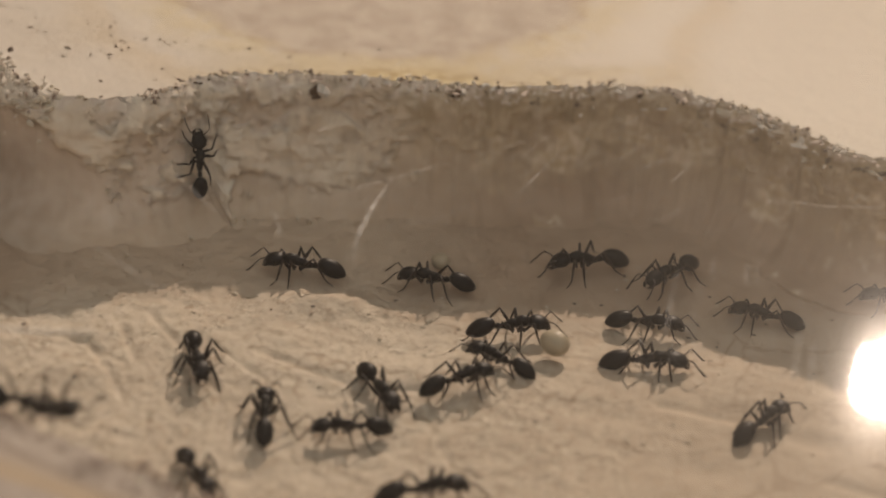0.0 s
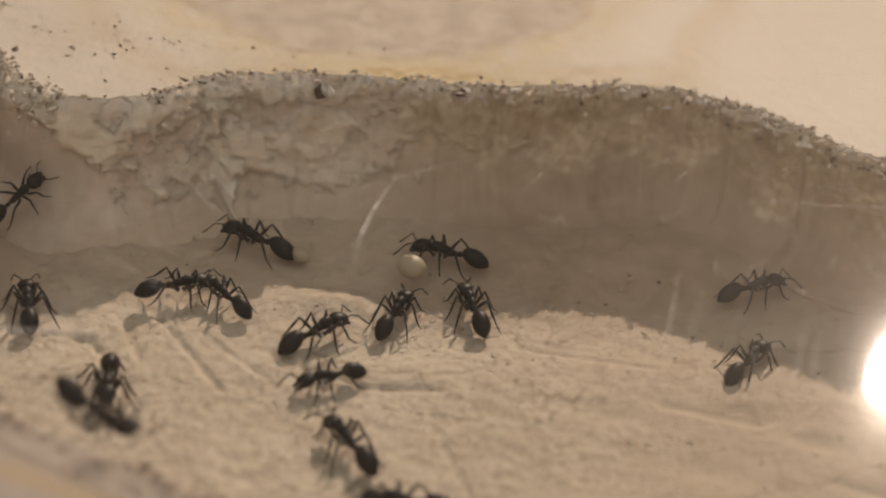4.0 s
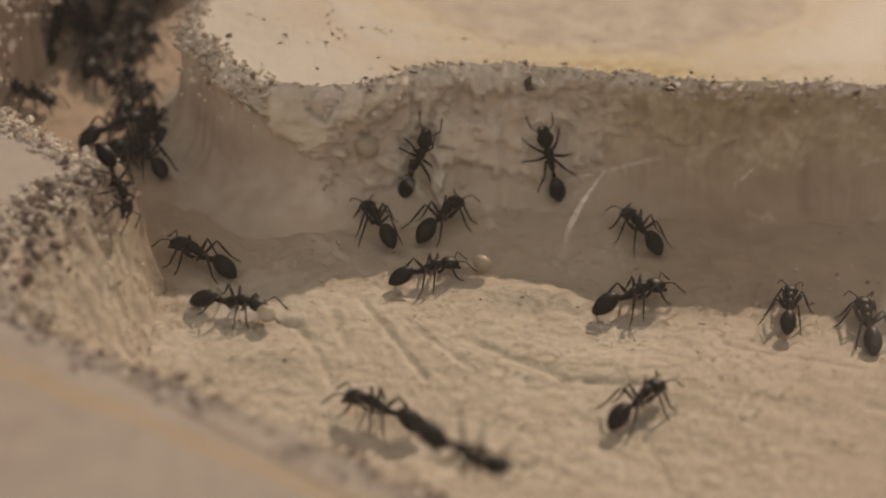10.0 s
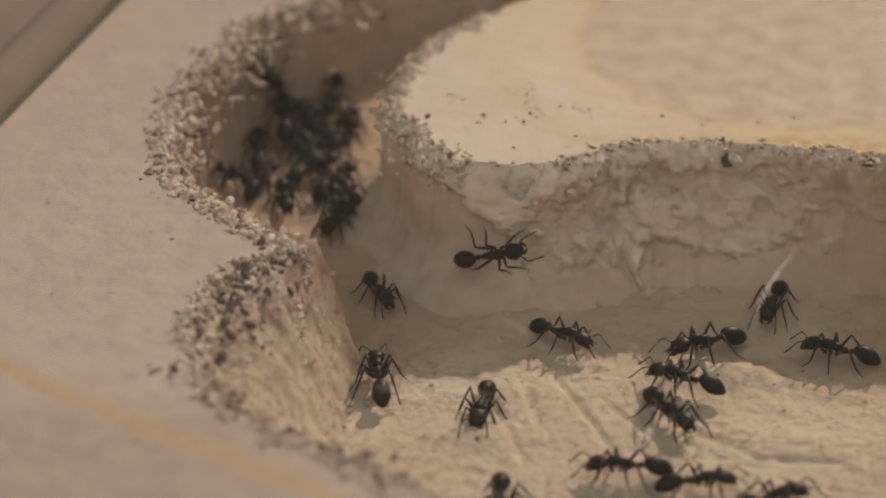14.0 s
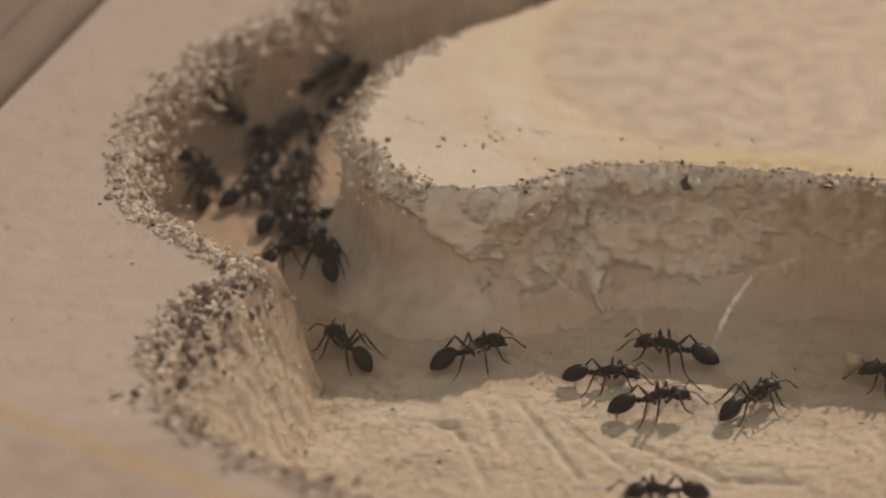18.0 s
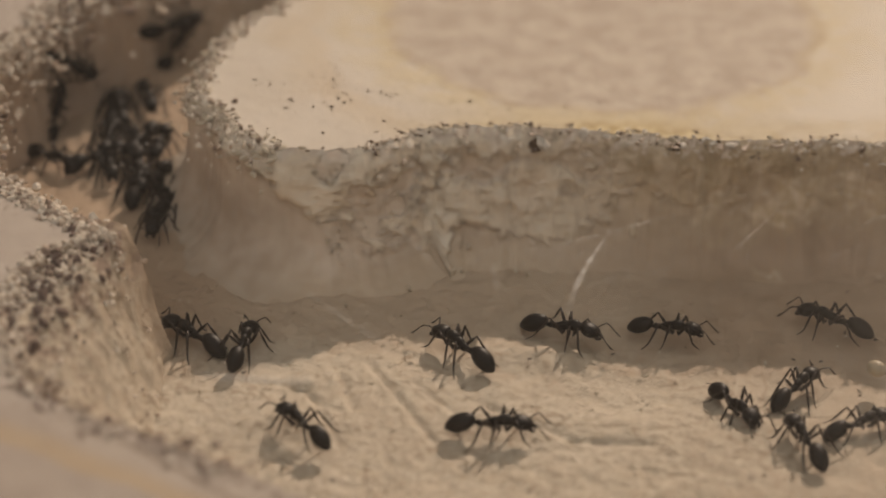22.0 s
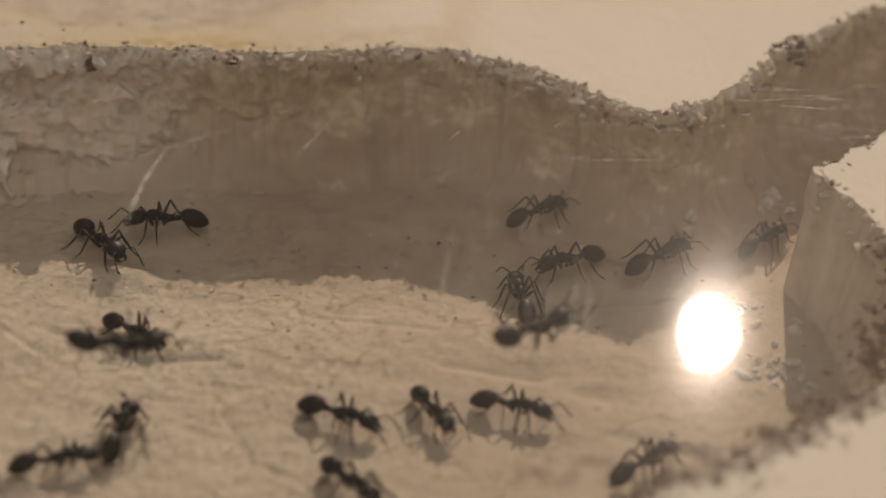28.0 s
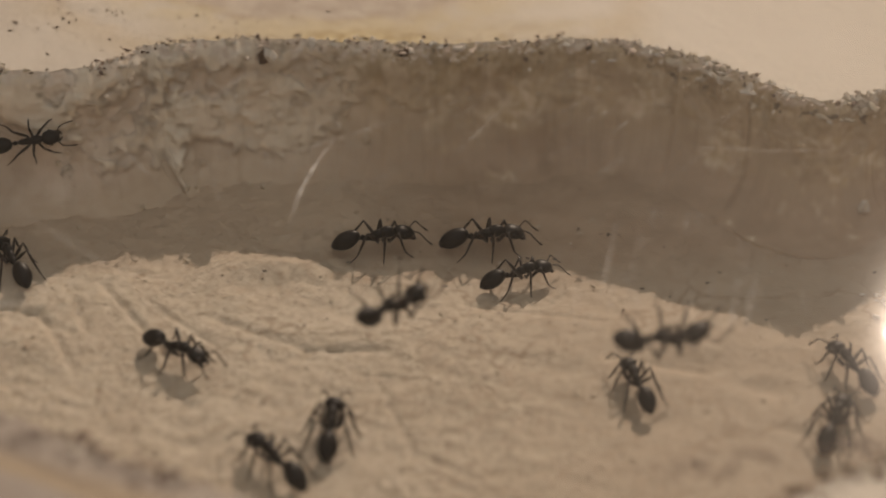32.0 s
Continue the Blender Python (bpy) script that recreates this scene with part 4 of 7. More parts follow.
crumbs("fallen_crumbs", None, len(heap), 0, 0, (0.15, 0.8), 57, label="white plaster crumbs heaped at the end of the chamber", material=WHITE, flat=0.7, spots=heap)
crumbs("rim_dirt", stretch(BANK, -57, -10, -50, 10), 1100, 2.0, 1.1, (0.15, 0.8), 17, inward=1, label="purple-brown dirt smeared on the near rim", material=SOIL, flat=0.4, patchy=0.5)
crumbs("rim_dirt", stretch(BANK, -70, -50, 14, 70), 520, 1.2, 1.2, (0.1, 0.45), 18, inward=1, label="dark brown dirt specks on the plaster rim", material=DIRT, flat=0.5)
crumbs("rim_dirt", stretch(BANK, -70, -50, -14, 70), 160, 0.3, 7.0, (0.06, 0.3), 22, inward=1, label="dark specks of dirt on the bank", material=DIRT, flat=0.3, patchy=0.45)
crumbs("rim_dirt", stretch(ISLAND, 60, 63, 30, 36), 60, 0.8, 0.6, (0.2, 0.7), 19, inward=-1, label="dark brown dirt clump at the passage mouth", material=DIRT, flat=0.7)
crumbs("rim_chips", stretch(NORTH_RIM, -20, 44, 15, 40), 620, 0.7, 0.15, (0.1, 0.5), 31, inward=-1, label="pinkish-white plaster chips crumbling off the rim", material=PINK, flat=0.45, patchy=0.45, level=-0.35)
crumbs("rim_flakes", NORTH_RIM, 300, 0.6, 0.3, (0.2, 0.95), 20, inward=-1, label="white gypsum flakes along the rim", material=WHITE, flat=0.5, patchy=0.6)


FOOT = [(x - nx * 6.5, y - ny * 6.5, s, nx, ny) for x, y, s, nx, ny in stretch(ISLAND, -42, -8, 25, 45)]
crumbs("fallen_crumbs", FOOT, 16, 1.6, 2.4, (0.12, 0.6), 30, inward=-1, label="pale plaster lumps fallen along the wall foot", material=LUMP, level=-DEPTH + 0.2)


# small lumps hanging on the edges of the flaked crust
rng_wall, stuck = random.Random(90), []
wall_line = stretch(ISLAND, -38, 40, 20, 45)
while len(stuck) < 700:
    x, y, s, nx, ny = wall_line[int(rng_wall.random() * len(wall_line))]
    z = -rng_wall.uniform(0.5, 9.0)
    if 0.15 < crust_at(x, y, z) < 0.9:
        out = s * (-z / (DEPTH + 1)) ** 0.8 + wall_lumps(x, y, z)
        stuck.append((x - nx * out, y - ny * out, z))
crumbs("wall_lumps", None, len(stuck), 0, 0, (0.07, 0.30), 58, label="cream crumbs hanging on the flaked plaster wall", material=LUMP, spots=stuck)


rng_bay = random.Random(78)
bits = [(rng_bay.uniform(-46, 56), rng_bay.uniform(-34, 24)) for _ in range(900)]
crumbs("floor_chips", None, 620, 0, 0, (0.06, 0.36), 54, label="small plaster chips lying on the chamber floor", material=LUMP, flat=0.5, spots=[(x, y, z) for (x, y), z in zip(bits, floor_height(np.array([p[0] for p in bits]), np.array([p[1] for p in bits])))])
bits = bits[620:]
crumbs("floor_dirt", None, 260, 0, 0, (0.05, 0.22), 55, label="dark specks of dirt on the chamber floor", material=DIRT, flat=0.4, spots=[(x, y, z) for (x, y), z in zip(bits, floor_height(np.array([p[0] for p in bits]), np.array([p[1] for p in bits])))])


def scatter(name, points, material, label, seed):
    """A few loose fragments at given plan places (x, y, z, size)."""
    for x, y, z, r in points:
        line = [(x, y, 0, 0, 0)] * 2
        ob = crumbs(name, line, 1, 0, 0, (r, r), seed, label=label, material=material)
        ob.location.z = z * MM
        ob["kind"] = ""
        del ob["kind"]
        tagged(ob, label, "fragment")
        seed += 1


scatter("gypsum_flake", [(-9.0, 33.6, -0.2, 0.9), (-5.0, 35.4, -0.1, 0.8), (-0.3, 36.2, 0.0, 1.0), (1.2, 35.6, -0.2, 0.7), (34.5, 26.8, -0.8, 0.75), (37.2, 25.2, -0.9, 0.7), (46.5, 20.6, -0.1, 0.5)], WHITE, "white gypsum flake stuck in the plaster rim", 40)
scatter("plaster_crumb", [(48.0, 18.9, -10.9, 0.9), (58.3, 24.9, -12.2, 1.0), (58.0, 1.3, -5.7, 0.8), (50.4, -5.6, -12.9, 1.2), (52.0, -4.6, -12.7, 0.9), (49.0, -7.4, -12.9, 1.0), (47.0, 4.9, -13.0, 0.6), (48.2, 5.4, -13.0, 0.45), (49.2, 4.2, -13.0, 0.5), (57.3, 23.6, -12.5, 1.1), (58.8, 24.6, -12.8, 0.7), (56.4, 22.6, -12.9, 0.5), (56.7, 28.6, -13.0, 0.35), (59.6, 22.0, -12.8, 0.55), (56.0, 2.5, -13.0, 0.9), (53.5, 0.5, -13.0, 1.0), (51.0, -1.5, -13.1, 0.7)], WHITE, "pale plaster crumb lying loose in the passage mouth", 60)
scatter("rim_stone", [(-9.6, 34.0, -0.6, 0.95), (4.2, 33.6, -0.5, 0.6), (22.6, 33.6, -0.4, 0.6)], DIRT, "dark stone stuck in the plaster rim", 80)


# ---- scratches in the pane ----
def scratch_material():
    m = SCRATCH
    m.use_nodes = True
    t = m.node_tree
    w = Web(t)
    for n in list(t.nodes):
        if n.type != "OUTPUT_MATERIAL":
            t.nodes.remove(n)
    co, x, y, z = place(w)
    clear, pale, mixed = w.add("BsdfTransparent"), w.add("BsdfDiffuse"), w.add("MixShader")
    pale.inputs[0].default_value = (0.86, 0.83, 0.78, 1)
    w.link(w.math("MULTIPLY", w.step(w.noise(co, 0.9, 4, 0.6), 0.25, 0.65), 0.42), mixed.inputs[0])
    w.link(clear.outputs[0], mixed.inputs[1]), w.link(pale.outputs[0], mixed.inputs[2])
    w.link(mixed.outputs[0], t.nodes["Material Output"].inputs["Surface"])


def scratch(points, width):
    """A shallow ridge of splintered surface along a scratch, on top of the pane."""
    line = curve_through([(x - (x + 24) * 0.020, y - 3.9) for x, y in points], 0.3)
    n = len(line)
    verts, faces = [], []
    for i, (x, y) in enumerate(line):
        a, b = line[max(i - 1, 0)], line[min(i + 1, n - 1)]
        d = Vector((b[0] - a[0], b[1] - a[1])).normalized()
        k = width * (0.25 + 0.75 * math.sin(math.pi * (i + 0.5) / n)) * (1 + 0.4 * rough(x, y, 3, 1.2, 2))
        verts += [(x - d.y * k, y + d.x * k, 4.005), (x, y, 4.015), (x + d.y * k, y - d.x * k, 4.005)]
    for i in range(n - 1):
        q = i * 3
        faces += [(q, q + 1, q + 4, q + 3), (q + 1, q + 2, q + 5, q + 4)]
    ob = mesh_object("scratch", verts, faces, SCRATCH, PANE)
    ob.visible_shadow = False


scratch_material()
for points, width in [
    ([(-8.6, -2.5), (-7.7, 2.0), (-6.1, 7.0), (-3.9, 12.1)], 0.13), ([(-9.3, 9.2), (-3.9, 12.1), (2.8, 15.6)], 0.05), ([(-14.9, 6.3), (-14.3, 0.1)], 0.05), ([(16.1, -15.8), (19.5, -3.4)], 0.07),
    ([(6.4, 8.2), (12.9, 18.3)], 0.04), ([(19.3, 4.8), (21.7, 6.9)], 0.06), ([(28.8, 8.7), (34.4, 8.1)], 0.05), ([(33.3, 7.8), (40.6, 7.5)], 0.06), ([(26.1, -19.9), (28.2, -13.2)], 0.10), ([(27.3, -20.8), (29.1, -14.1)], 0.08),
    ([(-31.1, 0.8), (-23.8, -7.8)], 0.05), ([(67.9, 24.6), (70.5, 24.3)], 0.09), ([(54.3, 17.2), (60.7, 15.8)], 0.06), ([(54.1, 12.7), (58.3, 11.7)], 0.07), ([(-39.7, -12.4), (-34, -12.9), (-30.0, -12.8)], 0.16), ([(50.6, 18.1), (56.3, 18.2)], 0.06),
    ([(21.4, 11.5), (24.8, 15.8)], 0.04), ([(-19.9, 5.8), (-23.9, 13.3)], 0.05),
]:
    scratch(points, width)
RNG = random.Random(5)
for _ in range(90):  # fine wiping marks over the east passage
    x, y, run = RNG.uniform(50, 64), RNG.uniform(9, 21), RNG.uniform(1.0, 5.0)
    scratch([(x, y), (x + run / 2, y - 0.05), (x + run, y - 0.12 * run)], RNG.uniform(0.015, 0.04))
for _ in range(34):  # fine upright rubbing marks
    x, y, run = RNG.uniform(12, 40), RNG.uniform(-22, -4), RNG.uniform(1.5, 6.0)
    scratch([(x, y), (x + run * 0.10, y + run / 2), (x + run * 0.22, y + run)], RNG.uniform(0.015, 0.04))
for _ in range(64):  # long faint slanting scratches
    x, y, run = RNG.uniform(-20, 44), RNG.uniform(2, 32), RNG.uniform(2, 8)
    a = RNG.uniform(0.3, 1.0)
    scratch([(x, y), (x + run * math.cos(a) / 2, y + run * math.sin(a) / 2), (x + run * math.cos(a), y + run * math.sin(a))], RNG.uniform(0.012, 0.028))


# ---- ants ----
CHITIN = plain("black_chitin", (0.010, 0.0075, 0.006), 0.46, 0.0, 0.6, 3.0)
CHITIN.node_tree.nodes["Principled BSDF"].inputs["Specular IOR Level"].default_value = 0.2
LEGSKIN = plain("dark_leg_chitin", (0.022, 0.013, 0.008), 0.38, 0.0, 0.5, 4.0)
EYE = plain("eye_bead", (0.006, 0.006, 0.006), 0.12)
BROOD = plain("cream_brood", (0.42, 0.36, 0.26), 0.45, 0.0, 0.25, 1.5)


def part(name, bm, material, parent, label=""):
    """Links a bmesh, built in millimetres, as one mesh object under a thing or a part."""
    bmesh.ops.scale(bm, vec=(MM, MM, MM), verts=bm.verts)
    me = bpy.data.meshes.new(name)
    bm.to_mesh(me)
    bm.free()
    me.materials.append(material)
    me.polygons.foreach_set("use_smooth", [True] * len(me.polygons))
    ob = new(name, me)
    ob.parent = parent
    return tagged(ob, label) if label else ob


def ball(bm, at, size, square=0.0, taper=0.0, tip=0.0, rings=10, seg=14):
    """An egg: size is half lengths; square flattens its sides, taper narrows the front, tip sharpens the rear."""
    made = bmesh.ops.create_uvsphere(bm, u_segments=seg, v_segments=rings, radius=1)["verts"]
    for v in made:
        x, y, z = v.co.x, v.co.z, -v.co.y
        if square:
            p = 1.0 / (1.0 + square)
            x, z = math.copysign(abs(x) ** p, x), math.copysign(abs(z) ** p, z)
            y = math.copysign(abs(y) ** p, y)
            k = max(abs(x), abs(y), abs(z), 1e-6)
            n = math.sqrt(x * x + y * y + z * z)
            f = (1 - square * 0.45) + square * 0.45 * (k / n if n else 1)
            x, y, z = x * f, y * f, z * f
        w = 1 - taper * max(0.0, y) - tip * max(0.0, -y) ** 2
        v.co = Vector((at[0] + x * size[0] * w, at[1] + y * size[1], at[2] + z * size[2] * (1 - 0.5 * taper * max(0.0, y) - tip * 0.8 * max(0.0, -y) ** 2)))


def tube(bm, points, radii, seg=7):
    """A jointed limb: a tapering tube through its joints, with a swelling at each."""
    rings = []
    for i, p in enumerate(points):
        p = Vector(p)
        a, b = Vector(points[max(i - 1, 0)]), Vector(points[min(i + 1, len(points) - 1)])
        d = (b - a).normalized()
        s = d.cross(Vector((0, 0, 1)))
        s = (s if s.length > 0.05 else d.cross(Vector((1, 0, 0)))).normalized()
        u = s.cross(d)
        rings.append([bm.verts.new(p + (s * math.cos(k * math.tau / seg) + u * math.sin(k * math.tau / seg)) * radii[i]) for k in range(seg)])
    for r, q in zip(rings, rings[1:]):
        for k in range(seg):
            bm.faces.new((r[k], r[(k + 1) % seg], q[(k + 1) % seg], q[k]))
    bm.faces.new(rings[0][::-1]), bm.faces.new(rings[-1])


LEGS = [  # side, hip, knee, ankle, toe
    (s, (0.26, y0), (kx, ky, kz), (ax, ay, az), (tx, ty))
    for s in (1, -1)
    for y0, kx, ky, kz, ax, ay, az, tx, ty in ((1.25, 1.10, 2.00, 2.35, 1.70, 2.60, 0.6, 1.95, 3.30), (0.7, 1.45, 0.70, 2.45, 2.15, 0.50, 0.65, 2.70, 0.35), (0.2, 1.20, -0.95, 2.60, 1.90, -2.00, 0.7, 2.25, -2.85))
]


def build_ant():
    ant = new("ant")
    ant.empty_display_size = 0.002
    tagged(ant, "glossy black worker ant with long thin legs", "ant", "ants in the plaster nest")
    bm = bmesh.new()
    ball(bm, (0, 0, 0), (0.82, 0.98, 0.62), square=0.40, taper=0.20)
    bmesh.ops.rotate(bm, verts=bm.verts, matrix=Matrix.Rotation(radians(-16), 3, "X"))
    bmesh.ops.translate(bm, verts=bm.verts, vec=(0, 2.72, 1.72))
    head = part("head", bm, CHITIN, ant)
    for s in (1, -1):
        bm = bmesh.new()
        tube(bm, [(0.42 * s, 3.26, 1.40), (0.46 * s, 3.54, 1.24), (0.26 * s, 3.78, 1.14), (0.06 * s, 3.82, 1.10)], [0.18, 0.18, 0.12, 0.04])
        part("mandible", bm, LEGSKIN, head)
        bm = bmesh.new()
        ball(bm, (0.82 * s, 2.70, 1.86), (0.09, 0.15, 0.15), rings=6, seg=8)
        part("eye", bm, EYE, head)
        bm = bmesh.new()
        tube(bm, [(0.30 * s, 3.2, 1.86), (0.62 * s, 3.55, 2.12), (1.06 * s, 3.95, 2.22), (1.16 * s, 4.2, 2.0), (1.26 * s, 4.7, 1.40), (1.30 * s, 5.1, 1.0), (1.26 * s, 5.3, 0.9)], [0.07, 0.06, 0.07, 0.06, 0.065, 0.085, 0.04])
        part("antenna", bm, LEGSKIN, head)
    bm = bmesh.new()
    ball(bm, (0, 1.12, 1.92), (0.52, 0.80, 0.60))
    ball(bm, (0, 0.40, 1.76), (0.40, 0.80, 0.48))
    ball(bm, (0, -0.20, 1.50), (0.37, 0.64, 0.44))
    ball(bm, (0, 1.78, 1.70), (0.24, 0.3, 0.26), rings=6, seg=10)
    part("thorax", bm, CHITIN, ant)
    bm = bmesh.new()
    ball(bm, (0, -0.78, 1.45), (0.21, 0.22, 0.34), rings=7, seg=10)
    ball(bm, (0, -1.20, 1.48), (0.28, 0.26, 0.34), rings=7, seg=10)
    tube(bm, [(0, -0.4, 1.30), (0, -0.8, 1.30), (0, -1.25, 1.40), (0, -1.7, 1.45)], [0.16, 0.14, 0.16, 0.2])
    part("petiole", bm, CHITIN, ant)
    bm = bmesh.new()
    ball(bm, (0, 0, 0), (0.88, 1.50, 0.86), tip=0.34, rings=16, seg=18)
    bmesh.ops.rotate(bm, verts=bm.verts, matrix=Matrix.Rotation(radians(26), 3, "X"))
    bmesh.ops.translate(bm, verts=bm.verts, vec=(0, -2.84, 1.30))
    part("gaster", bm, CHITIN, ant, "shiny black oval gaster")
    for s, hip, knee, ankle, toe in LEGS:
        bm = bmesh.new()
        h = Vector((hip[0] * s, hip[1], 1.3))
        p = [Vector((0, 0, 0)), Vector((0.22 * s, 0, -0.22)), Vector((knee[0] * s, knee[1], knee[2])) - h, Vector((ankle[0] * s, ankle[1], ankle[2])) - h, Vector((toe[0] * s, toe[1], 0.06)) - h]
        half = (p[1] + p[2]) / 2 + Vector((0, 0, 0.04))
        tube(bm, [p[0], p[1], half, p[2], p[2].lerp(p[3], 0.5), p[3], p[3].lerp(p[4], 0.5) - Vector((0, 0, 0.05)), p[4]], [0.20, 0.14, 0.17, 0.105, 0.125, 0.08, 0.06, 0.04])
        leg = part("leg", bm, LEGSKIN, ant)
        leg.location = h * MM
    return ant


def stride(ant, rows, shift):
    """Swings the six legs in two groups of three while the ant walks."""
    legs = [o for o in ant.children if o.name.startswith("leg")]
    times = [k * 0.4 for k in range(80)] + [32.0]
    path_t = np.array([r[0] for r in rows], float)
    path = np.array([r[1:4] for r in rows], float)
    at = np.array([np.interp(times, path_t, path[:, i]) for i in range(3)]).T
    pace = np.r_[np.linalg.norm(np.diff(at, axis=0), axis=1) / 0.4, 0.0]
    for i, leg in enumerate(legs):
        home = leg.location / MM
        side = 1 if home.x > 0 else -1
        phase = 1 if i in (0, 2, 4) else -1
        keys, last = [], None
        for k, t in enumerate(times):
            swing = min(1.0, pace[k] / 5.0) * (1 if (k + shift) % 2 else -1) * phase
            if k not in (0, len(times) - 1) and last == 0.0 and swing == 0.0:
                continue
            keys.append((t, pose(home.x * MM, home.y * MM, home.z * MM, 0, -3.0 * abs(swing) * side, 15.0 * swing * side)))
            last = swing
        walk(leg, keys)


